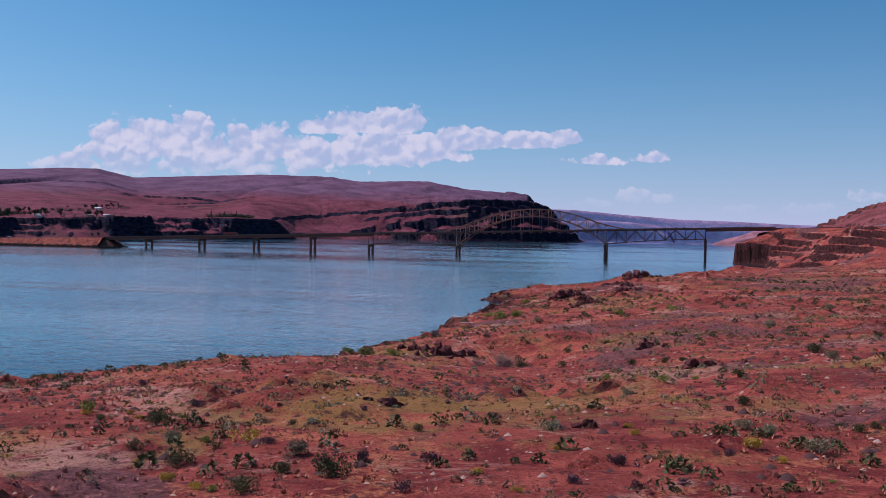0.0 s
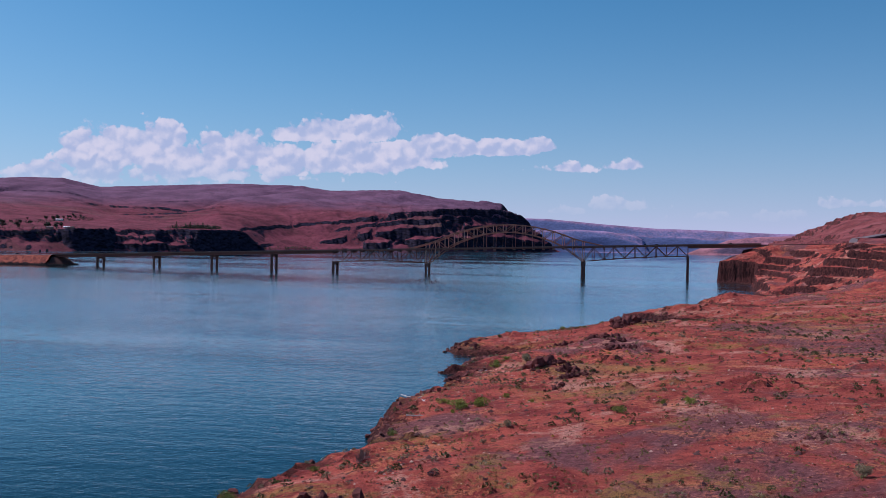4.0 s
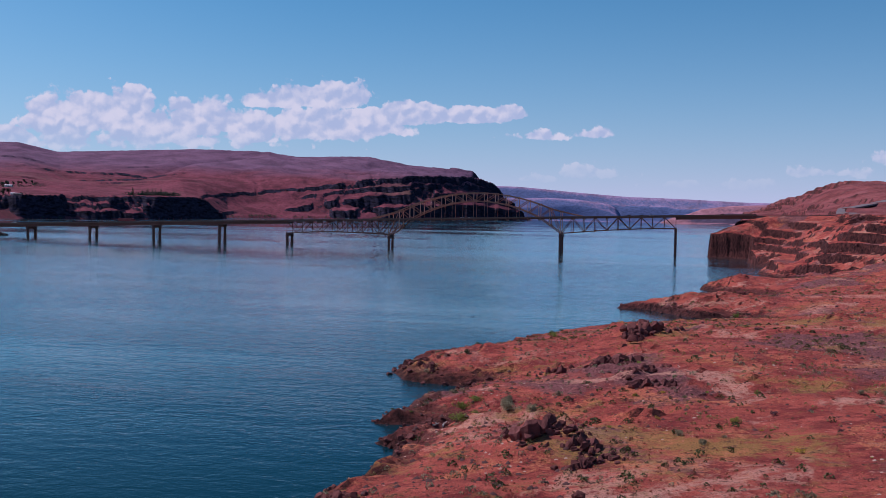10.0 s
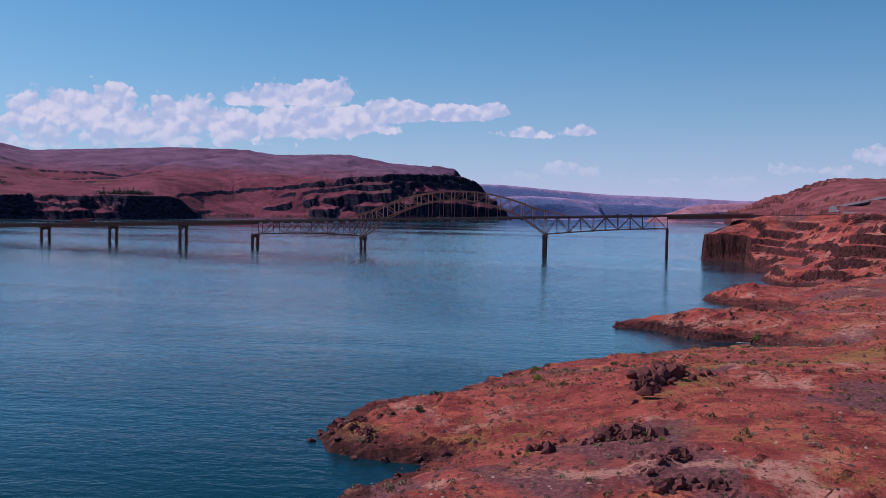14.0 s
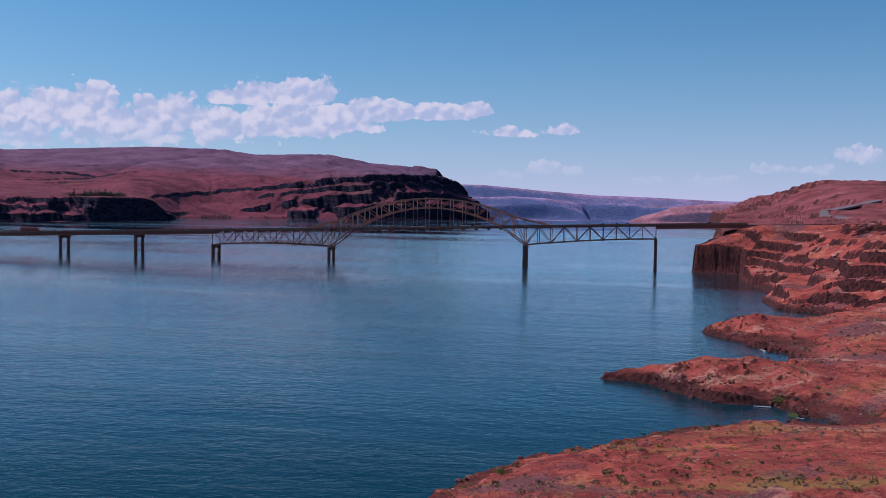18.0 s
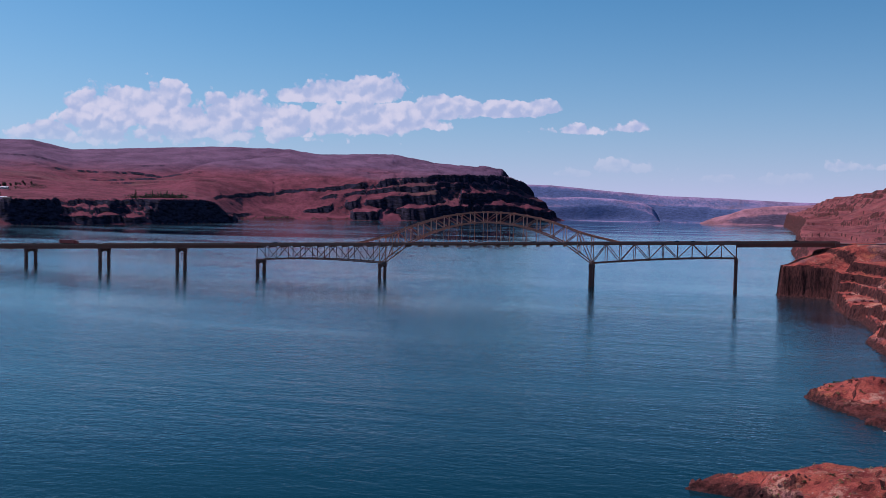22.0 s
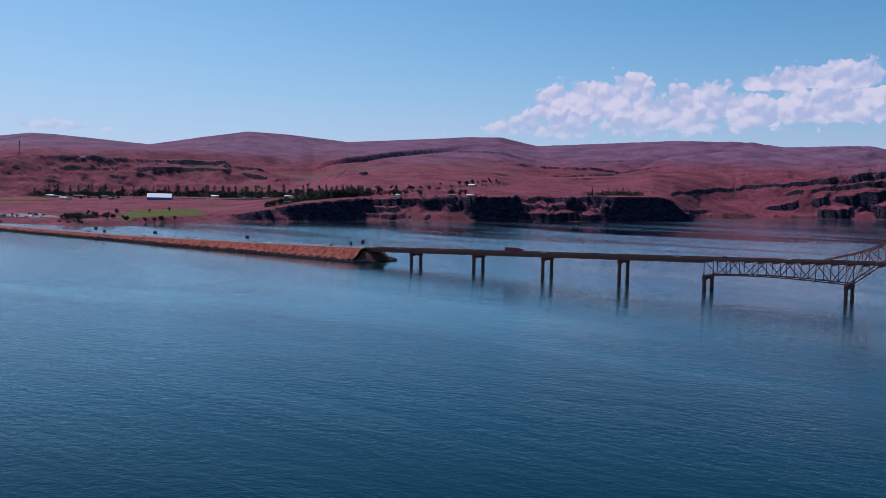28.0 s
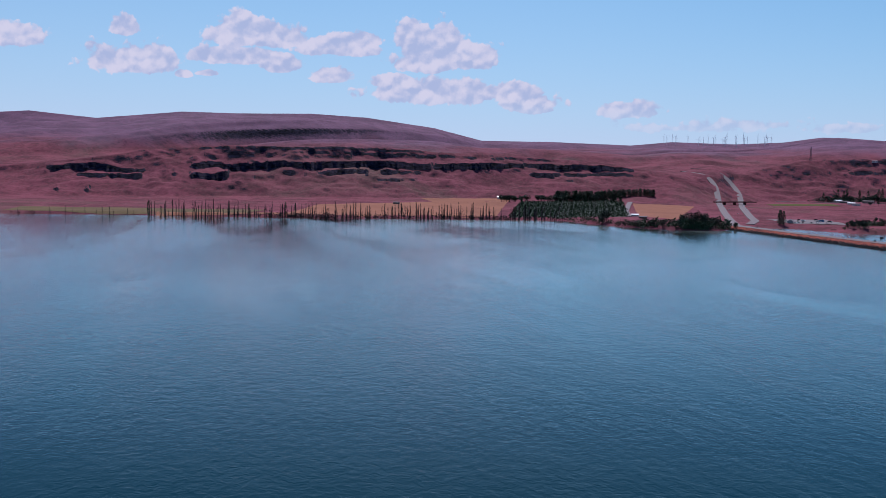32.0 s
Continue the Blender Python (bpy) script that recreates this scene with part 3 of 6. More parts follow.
def near_soil():
    m, nt, b = material("red_desert_soil", 0.95)
    v = coords(nt)
    big = noise_n(nt, v, 0.022, 5.0, 0.6, 0.6)
    mid = noise_n(nt, v, 0.13, 6.0, 0.68, 0.4)
    clod = noise_n(nt, v, 0.55, 7.0, 0.75)
    fine = noise_n(nt, v, 1.6, 6.0, 0.75)
    grit = noise_n(nt, v, 5.0, 4.0, 0.75)
    # bare red earth, purple-grey gravel flats, pale silt, olive and straw grass
    col = mix(nt, smooth(nt, mid, 0.36, 0.64), (0.205, 0.034, 0.031), (0.425, 0.090, 0.064))
    blush = mathn(nt, "MULTIPLY", smooth(nt, noise_n(nt, v, 0.16, 6.0, 0.72), 0.53, 0.62), 0.8)
    col = mix(nt, blush, col, (0.530, 0.112, 0.080))
    flats = smooth(nt, noise_n(nt, coords(nt, (1.0, 0.8, 1.0)), 0.030, 5.0, 0.60, 0.5), 0.54, 0.61)
    gravel = mix(nt, smooth(nt, fine, 0.38, 0.62), (0.113, 0.045, 0.049), (0.252, 0.098, 0.100))
    col = mix(nt, mathn(nt, "MULTIPLY", flats, 0.9), col, gravel)
    pale = mathn(nt, "ADD", mathn(nt, "MULTIPLY", noise_n(nt, v, 0.046, 5.0, 0.65, 0.8), 0.62), mathn(nt, "MULTIPLY", clod, 0.38))
    col = mix(nt, mathn(nt, "MULTIPLY", smooth(nt, pale, 0.530, 0.60), 0.85), col, (0.580, 0.270, 0.200))
    grass = mathn(nt, "ADD", mathn(nt, "MULTIPLY", noise_n(nt, v, 0.036, 5.0, 0.65, 0.5), 0.65), mathn(nt, "MULTIPLY", clod, 0.35))
    place = nt.nodes.new("ShaderNodeSeparateXYZ")
    nt.links.new(v, place.inputs[0])
    meadow = mathn(nt, "MULTIPLY", smooth(nt, place.outputs[1], -520.0, -640.0), 0.85)
    col = mix(nt, mathn(nt, "MULTIPLY", smooth(nt, grass, 0.515, 0.60), meadow), col, (0.330, 0.175, 0.056))
    straw = mathn(nt, "ADD", mathn(nt, "MULTIPLY", noise_n(nt, v, 0.075, 5.0, 0.65, 0.5), 0.6), mathn(nt, "MULTIPLY", fine, 0.4))
    col = mix(nt, mathn(nt, "MULTIPLY", smooth(nt, straw, 0.54, 0.60), 0.75), col, (0.560, 0.180, 0.085))
    col = mix(nt, mathn(nt, "MULTIPLY", smooth(nt, clod, 0.55, 0.64), 0.85), col, (0.072, 0.025, 0.027))
    col = mix(nt, mathn(nt, "MULTIPLY", smooth(nt, grit, 0.52, 0.64), 0.8), col, (0.059, 0.023, 0.023))
    col = mix(nt, mathn(nt, "MULTIPLY", smooth(nt, fine, 0.57, 0.68), 0.5), col, (0.519, 0.219, 0.177))
    # haze painted in by distance: duller violet-red on the slopes past the highway
    hazed = mathn(nt, "MULTIPLY", smooth(nt, mathn(nt, "ADD", place.outputs[1], mathn(nt, "MULTIPLY", big, 200.0)), 260.0, 620.0), 0.8)
    col = mix(nt, hazed, col, mix(nt, smooth(nt, noise_n(nt, v, 0.02, 6.0, 0.65), 0.35, 0.65), (0.085, 0.026, 0.032), (0.235, 0.072, 0.078)))
    up = slope_of(nt)
    crag = noise_n(nt, coords(nt, (1.6, 1.6, 0.35)), 0.5, 7.0, 0.75)
    basalt = mix(nt, smooth(nt, crag, 0.3, 0.7), (0.010, 0.007, 0.009), (0.125, 0.040, 0.036))
    bare = smooth(nt, mathn(nt, "ADD", up, mathn(nt, "MULTIPLY", mathn(nt, "SUBTRACT", clod, 0.5), 0.5)), 0.84, 0.66)
    col = mix(nt, bare, col, basalt)
    pos = nt.nodes.new("ShaderNodeSeparateXYZ")
    nt.links.new(v, pos.inputs[0])
    wet = smooth(nt, mathn(nt, "ADD", pos.outputs[2], mathn(nt, "MULTIPLY", mid, 0.9)), 1.45, 0.7)
    col = mix(nt, mathn(nt, "MULTIPLY", wet, 0.88), col, (0.028, 0.018, 0.018))
    rim = smooth(nt, mathn(nt, "ADD", pos.outputs[2], mathn(nt, "MULTIPLY_ADD", clod, 5.0, -2.5)), 3.0, 2.1)
    col = mix(nt, mathn(nt, "MULTIPLY", rim, 0.80), col, basalt)
    nt.links.new(col, b.inputs["Base Color"])
    relief = mathn(nt, "ADD", mathn(nt, "ADD", mathn(nt, "MULTIPLY", clod, 1.2), mathn(nt, "MULTIPLY", fine, 0.5)), mathn(nt, "MULTIPLY", mathn(nt, "MULTIPLY", crag, bare), 2.5))
    bump(nt, b, relief, 1.0, 0.6)
    return m


def far_soil(name, tone, cliff, green=0.12, busy=1.0):
    """Bare rolling steppe a kilometre and more away, with basalt where it is steep. Low busy flattens contrast as haze
    does.
    """
    m, nt, b = material(name, 0.95)
    v = coords(nt)
    big = noise_n(nt, v, 0.0022, 6.0, 0.6, 0.7)
    mid = noise_n(nt, v, 0.012, 6.0, 0.65, 0.5)
    fine = noise_n(nt, v, 0.09, 5.0, 0.7)
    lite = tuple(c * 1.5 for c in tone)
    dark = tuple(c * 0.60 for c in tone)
    col = mix(nt, smooth(nt, mathn(nt, "ADD", mathn(nt, "MULTIPLY", mid, 0.65), mathn(nt, "MULTIPLY", fine, 0.35)), 0.34, 0.66), dark, lite)
    col = mix(nt, mathn(nt, "MULTIPLY", smooth(nt, big, 0.52, 0.70), green * 4), col, (0.105, 0.088, 0.060))
    # aerial haze painted in: sage masks a violet-grey tint onto the high ground
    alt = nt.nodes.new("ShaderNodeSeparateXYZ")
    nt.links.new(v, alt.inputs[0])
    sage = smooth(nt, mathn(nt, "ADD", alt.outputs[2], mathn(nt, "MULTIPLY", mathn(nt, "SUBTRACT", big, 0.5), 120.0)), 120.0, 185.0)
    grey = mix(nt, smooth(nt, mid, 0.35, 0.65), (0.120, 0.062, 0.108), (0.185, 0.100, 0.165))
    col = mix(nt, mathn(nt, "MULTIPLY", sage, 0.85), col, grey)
    # single sagebrush and stones as specks
    speck = noise_n(nt, v, 0.16, 4.0, 0.75)
    col = mix(nt, mathn(nt, "MULTIPLY", smooth(nt, speck, 0.54, 0.66), 0.6 * busy), col, (0.062, 0.034, 0.036))
    col = mix(nt, mathn(nt, "MULTIPLY", smooth(nt, speck, 0.44, 0.34), 0.35 * busy), col, tuple(min(1.0, c * 1.9) for c in tone))
    up = slope_of(nt)
    bare = smooth(nt, mathn(nt, "ADD", up, mathn(nt, "MULTIPLY", mathn(nt, "SUBTRACT", fine, 0.5), 0.30)), 0.86, 0.71)
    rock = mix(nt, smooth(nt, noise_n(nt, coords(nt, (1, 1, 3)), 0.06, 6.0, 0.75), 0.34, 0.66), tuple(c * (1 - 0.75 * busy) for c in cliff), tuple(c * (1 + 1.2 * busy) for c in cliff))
    col = mix(nt, bare, col, rock)
    nt.links.new(col, b.inputs["Base Color"])
    bump(nt, b, mathn(nt, "ADD", mathn(nt, "MULTIPLY", mid, 0.35), mathn(nt, "MULTIPLY", fine, 0.30)), 0.8, 8.0)
    return m


def river_water():
    m, nt, b = material("river_water", 0.05)
    out = nt.nodes["Material Output"]
    nt.nodes.remove(b)
    body = nt.nodes.new("ShaderNodeBsdfDiffuse")
    gloss = nt.nodes.new("ShaderNodeBsdfGlossy")
    gloss.inputs["Color"].default_value = (0.84, 0.97, 1.0, 1.0)
    deep = noise_n(nt, coords(nt, (0.4, 1.0, 1.0)), 0.006, 3.0, 0.5)
    nt.links.new(mix(nt, deep, (0.002, 0.021, 0.032), (0.003, 0.027, 0.040)), body.inputs[0])
    # wind: calm lanes and ruffled lanes
    lanes = noise_n(nt, coords(nt, (0.22, 1.0, 1.0)), 0.0085, 3.0, 0.5, 0.6)
    ruffle = smooth(nt, lanes, 0.36, 0.62)
    nt.links.new(mathn(nt, "ADD", mathn(nt, "MULTIPLY", ruffle, 0.08), 0.05), gloss.inputs["Roughness"])
    w1 = noise_n(nt, coords(nt, (0.80, 1.15, 1.0)), 0.27, 3.0, 0.55, 0.4)
    w2 = noise_n(nt, coords(nt, (0.8, 1.2, 1.0)), 0.85, 3.0, 0.6)
    swell = noise_n(nt, coords(nt, (0.5, 1.3, 1.0)), 0.055, 2.0, 0.5)
    height = mathn(nt, "ADD", mathn(nt, "ADD", mathn(nt, "MULTIPLY", w1, 0.55), mathn(nt, "MULTIPLY", w2, 0.20)), mathn(nt, "MULTIPLY", swell, 0.7))
    # stiller in the lee of the far bluffs
    place = nt.nodes.new("ShaderNodeSeparateXYZ")
    nt.links.new(coords(nt), place.inputs[0])
    lee = mathn(nt, "MULTIPLY_ADD", smooth(nt, mathn(nt, "MULTIPLY_ADD", place.outputs[0], -0.8, place.outputs[1]), 350.0, 1700.0), -0.72, 1.0)
    height = mathn(nt, "MULTIPLY", height, mathn(nt, "MULTIPLY", lee, mathn(nt, "ADD", mathn(nt, "MULTIPLY", ruffle, 0.6), 0.55)))
    n = nt.nodes.new("ShaderNodeBump")
    n.inputs["Strength"].default_value, n.inputs["Distance"].default_value = 1.0, 0.40
    nt.links.new(height, n.inputs["Height"])
    nt.links.new(n.outputs[0], gloss.inputs["Normal"])
    # mirror-like at a flat angle, clear and dark when looked into
    lw = nt.nodes.new("ShaderNodeLayerWeight")
    nt.links.new(n.outputs[0], lw.inputs["Normal"])
    flat = nt.nodes.new("ShaderNodeLayerWeight")
    rippled = mathn(nt, "POWER", lw.outputs["Facing"], 9.6)
    calm = mathn(nt, "POWER", flat.outputs["Facing"], 9.6)
    fac = mathn(nt, "ADD", mathn(nt, "MULTIPLY", rippled, 1.35), mathn(nt, "MULTIPLY", calm, 0.50), clamp=True)
    both = nt.nodes.new("ShaderNodeMixShader")
    nt.links.new(fac, both.inputs[0])
    nt.links.new(body.outputs[0], both.inputs[1])
    nt.links.new(gloss.outputs[0], both.inputs[2])
    nt.links.new(both.outputs[0], out.inputs[0])
    return m


SOIL = near_soil()
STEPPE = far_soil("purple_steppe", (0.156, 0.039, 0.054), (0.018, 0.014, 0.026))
# distance haze is put into these two base colours: paler, with little contrast
HAZY_STEPPE = far_soil("hazy_plateau", (0.290, 0.190, 0.310), (0.130, 0.150, 0.290), 0.05, 0.25)
HAZY_PINK = far_soil("hazy_pink_slopes", (0.330, 0.140, 0.170), (0.100, 0.070, 0.110), 0.05, 0.3)
WATER = river_water()
# arch verticals: sunlight on them painted as a paler tan than the ribs
SUNLIT_STEEL = plain("sunlit_tan_steel", (0.780, 0.390, 0.270), 0.55, 0.0, 0.25, 0.8)
STEEL = plain("weathered_brown_bridge_steel", (0.205, 0.066, 0.048), 0.6, 0.0, 0.35, 0.8)
RIB_STEEL = plain("brown_painted_arch_steel", (0.460, 0.160, 0.100), 0.55, 0.0, 0.3, 0.8)
CONCRETE = plain("river_stained_concrete", (0.150, 0.055, 0.042), 0.85, 0.0, 0.3, 0.5, 0.03)
DECKTOP = plain("worn_grey_deck_concrete", (0.215, 0.100, 0.080), 0.85, 0.0, 0.25, 0.6)
ASPHALT = plain("sun_bleached_asphalt", (0.150, 0.110, 0.115), 0.9, 0.0, 0.25, 0.4)
RIPRAP = plain("riprap_stone", (0.115, 0.050, 0.042), 0.95, 0.0, 0.5, 0.6, 0.3)


def embankment():
    m, nt, b = material("red_gravel_fill", 0.95)
    v = coords(nt)
    n = noise_n(nt, v, 0.18, 7.0, 0.75)
    lump = noise_n(nt, v, 0.9, 5.0, 0.75)
    col = mix(nt, smooth(nt, n, 0.36, 0.64), (0.150, 0.042, 0.036), (0.440, 0.120, 0.080))
    col = mix(nt, mathn(nt, "MULTIPLY", smooth(nt, lump, 0.54, 0.66), 0.75), col, (0.070, 0.028, 0.026))
    pos = nt.nodes.new("ShaderNodeSeparateXYZ")
    nt.links.new(v, pos.inputs[0])
    stone = smooth(nt, mathn(nt, "ADD", pos.outputs[2], mathn(nt, "MULTIPLY", n, 2.6)), 3.0, 2.3)
    col = mix(nt, stone, col, mix(nt, lump, (0.020, 0.012, 0.012), (0.130, 0.050, 0.044)))
    nt.links.new(col, b.inputs["Base Color"])
    bump(nt, b, lump, 1.0, 0.8)
    return m


FILL = embankment()


# ---------------------------------------------------------------- meshes
def link(name, me, mat, parent=None, label=""):
    ob = new(name, me)
    if mat is not None and not me.materials:
        me.materials.append(mat)
    if parent is not None:
        ob.parent = parent
        ob.matrix_parent_inverse = Matrix()
    if label:
        ob["label"] = label
    return ob


def mesh_of(name, verts, faces, soft=False):
    me = bpy.data.meshes.new(name)
    me.from_pydata([tuple(v) for v in verts], [], faces)
    me.update()
    if soft:
        me.polygons.foreach_set("use_smooth", [True] * len(me.polygons))
    return me


class Shape:
    """Gathers boxes, beams, tubes and blades into one mesh."""

    def __init__(self):
        self.v, self.f = [], []

    def add(self, verts, faces):
        n = len(self.v)
        self.v += [tuple(p) for p in verts]
        self.f += [tuple(i + n for i in f) for f in faces]
        return self

    def box(self, x0, x1, y0, y1, z0, z1):
        p = [(x, y, z) for z in (z0, z1) for x, y in ((x0, y0), (x1, y0), (x1, y1), (x0, y1))]
        return self.add(p, [(3, 2, 1, 0), (4, 5, 6, 7), (0, 1, 5, 4), (1, 2, 6, 5), (2, 3, 7, 6), (3, 0, 4, 7)])

    def beam(self, a, b, w, h):
        """A bar from a to b, w wide across and h deep."""
        a, b = Vector(a), Vector(b)
        way = (b - a).normalized()
        side = way.cross(Vector((0, 0, 1)))
        if side.length < 1e-4:
            side = Vector((0, 1, 0))
        side = side.normalized() * (w / 2)
        up = side.cross(way).normalized() * (h / 2)
        p = []
        for c in (a, b):
            p += [c - side - up, c + side - up, c + side + up, c - side + up]
        return self.add(p, [(0, 1, 2, 3), (7, 6, 5, 4), (0, 4, 5, 1), (1, 5, 6, 2), (2, 6, 7, 3), (3, 7, 4, 0)])

    def ibar(self, a, b, w, h, t=0.12):
        """A rolled bar: two flanges and a web."""
        a, b = Vector(a), Vector(b)
        way = (b - a).normalized()
        side = way.cross(Vector((0, 0, 1)))
        if side.length < 1e-4:
            side = Vector((0, 1, 0))
        up = side.normalized().cross(way).normalized()
        off = up * (h / 2 - t / 2)
        self.beam(a + off, b + off, w, t)
        self.beam(a - off, b - off, w, t)
        return self.beam(a, b, t, h - 2 * t)

    def tube(self, a, b, r0, r1, n=6):
        a, b = Vector(a), Vector(b)
        way = (b - a).normalized()
        s = way.orthogonal().normalized()
        t = way.cross(s)
        p = []
        for c, r in ((a, r0), (b, r1)):
            p += [c + (s * math.cos(k * 2 * math.pi / n) + t * math.sin(k * 2 * math.pi / n)) * r for k in range(n)]
        f = [(k, (k + 1) % n, n + (k + 1) % n, n + k) for k in range(n)]
        return self.add(p, f + [tuple(range(n - 1, -1, -1)), tuple(range(n, 2 * n))])

    def sweep(self, rings, closed=True):
        """A skin over rings of points of one count."""
        n = len(rings[0])
        f = []
        for k in range(len(rings) - 1):
            for j in range(n if closed else n - 1):
                f.append((k * n + j, k * n + (j + 1) % n, (k + 1) * n + (j + 1) % n, (k + 1) * n + j))
        if closed:
            f += [tuple(range(n - 1, -1, -1)), tuple((len(rings) - 1) * n + j for j in range(n))]
        return self.add([p for r in rings for p in r], f)

    def leaf(self, c, size, rng):
        """A small blade, turned at random."""
        u = Vector((rng.gauss(0, 1), rng.gauss(0, 1), rng.gauss(0, 1))).normalized()
        w = u.orthogonal().normalized()
        t = u.cross(w)
        c = Vector(c)
        a = size * rng.uniform(0.7, 1.3)
        return self.add([c - w * a, c + t * a * 0.55, c + w * a, c - t * a * 0.55], [(0, 1, 2, 3)])

    def mesh(self, name, soft=False):
        return mesh_of(name, self.v, self.f, soft)


def thing(name, label, category, m=None, group="", kind=""):
    """An Empty at the base of a thing of several parts."""
    ob = new(name)
    ob.empty_display_size = 1.0
    if m is not None:
        ob.matrix_world = m
    return tagged(ob, label, category, group, kind)


# ---------------------------------------------------------------- ground, water, hills
gx = spread((40, 92, 5), (92, 262, 1.05), (262, 420, 2.4), (420, 900, 7), (900, 2000, 60), (2000, 4600, 260))
gy = spread((-1480, -1120, 12), (-1120, -1085, 3), (-1085, -500, 1.15), (-500, -70, 2.0), (-70, 45, 1.15), (45, 400, 8), (400, 2700, 11), (2700, 4150, 30))
GX, GY = np.meshgrid(gx, gy)
EAST = east_height(GX, GY)
ground = link("ground", grid_mesh("ground", GX, GY, EAST), SOIL)
tagged(ground, "red desert soil with dry grass, gravel and basalt ledges", "ground", kind="structure")


def on_east(x, y):
    """Height of the near bank at a place."""
    i = int(np.clip(np.searchsorted(gx, x) - 1, 0, len(gx) - 2))
    j = int(np.clip(np.searchsorted(gy, y) - 1, 0, len(gy) - 2))
    u, v = (x - gx[i]) / (gx[i + 1] - gx[i]), (y - gy[j]) / (gy[j + 1] - gy[j])
    return float((EAST[j, i] * (1 - u) + EAST[j, i + 1] * u) * (1 - v) + (EAST[j + 1, i] * (1 - u) + EAST[j + 1, i + 1] * u) * v)


turns = np.radians(spread((5.5, 46, 0.075), (46, 104, 0.09), (104, 112, 0.3)))
radii = spread((1180, 1700, 10), (1700, 2850, 5.6), (2850, 3850, 8), (3850, 4300, 13), (4300, 4480, 36))
TT, RR = np.meshgrid(turns, radii)
WX, WY = HUB[0] - np.sin(TT) * RR, HUB[1] + np.cos(TT) * RR


WEST = west_height(WX, WY)
hills = link("hillside", grid_mesh("hillside", WX, WY, WEST), STEPPE)
tagged(hills, "bare purple-red hills with dark basalt rimrock across the river", "hillside", kind="structure")


def on_west(x, y):
    """Height of the far bank at a place."""
    a, r = math.atan2(HUB[0] - x, y - HUB[1]), math.hypot(x - HUB[0], y - HUB[1])
    i = int(np.clip(np.searchsorted(turns, a) - 1, 0, len(turns) - 2))
    j = int(np.clip(np.searchsorted(radii, r) - 1, 0, len(radii) - 2))
    u, v = (a - turns[i]) / (turns[i + 1] - turns[i]), (r - radii[j]) / (radii[j + 1] - radii[j])
    return float((WEST[j, i] * (1 - u) + WEST[j, i + 1] * u) * (1 - v) + (WEST[j + 1, i] * (1 - u) + WEST[j + 1, i + 1] * u) * v)


bed = link("water", mesh_of("water", [(-4600, -2600, 0), (4600, -2600, 0), (4600, 4700, 0), (-4600, 4700, 0)], [(0, 1, 2, 3)]), WATER)
tagged(bed, "wide blue river with small wind ripples", "river", kind="structure")


def ridge_sheet(name, label, knots, reach, back, foot, mat, seed):
    """A long distant ridge: knots of turn and height, seen from the hub."""
    tt = np.radians(spread((knots[0][0], knots[-1][0], 0.09)))
    ks = np.linspace(0, 1, 26)
    T, K = np.meshgrid(tt, ks)
    crest = np.interp(np.degrees(T), [k[0] for k in knots], [k[1] for k in knots])
    R = reach + back * K
    x, y = HUB[0] - np.sin(T) * R, HUB[1] + np.cos(T) * R
    z = foot + (crest - foot) * (0.55 * step(K + fbm(x, y, 260, 4, seed) * 0.22, 0.02, 0.45) + 0.45 * step(K, 0.25, 0.95)) + fbm(x, y, 90, 4, seed + 5) * 4 * K * (1 - K) * 4
    z = np.where(K < 0.02, -3.0, z)
    ob = link(name, grid_mesh(name, x, y, z), mat)
    return tagged(ob, label, "ridge", kind="structure")


ridge_sheet("backdrop_1", "far plateau in haze-tinted blue-violet with cliffs down to the river", [(-16, 90), (-8, 92), (-4.4, 94), (-2.3, 100), (-0.8, 105), (0.7, 108), (2.2, 110), (3.7, 118), (5.3, 127), (6.8, 137), (8.4, 147), (12, 150)], 4430, 125, 0.0, HAZY_STEPPE, 7)
ridge_sheet("backdrop_2", "distant bluff in haze-tinted violet standing into the river", [(2.5, 10), (2.7, 40), (2.9, 58), (3.25, 73), (3.7, 80), (5, 92), (6.8, 98), (8.1, 92), (12, 90)], 4310, 90, 0.0, HAZY_STEPPE, 27)
ridge_sheet("backdrop_3", "distant pink slope running down to the river", [(-14, 80), (-5, 82), (-3.3, 76), (-1.8, 61), (-1.1, 41), (-0.3, 26), (0.4, 4)], 4200, 110, 0.0, HAZY_PINK, 47)


# ---------------------------------------------------------------- bridge
def deck_z(x):
    return 28.6 + 0.0335 * x


HALF = 8.4          # half width of the deck
PLANE = 7.6         # the trusses stand this far from the middle
PANEL = 158.0 / 16
PIERS = [-452.1, -383.8, -315.4, -246.8]
bridge = thing("bridge", "long steel arch bridge with truss and girder spans on concrete piers", "bridge")


def deck_strip(name, y0, y1, z0, z1, x0, x1, mat, label=""):
    s = Shape()
    ring = lambda x: [(x, y0, deck_z(x) + z0), (x, y1, deck_z(x) + z0), (x, y1, deck_z(x) + z1), (x, y0, deck_z(x) + z1)]
    s.sweep([ring(x0), ring(x1)])
    return link(name, s.mesh(name), mat, bridge, label)


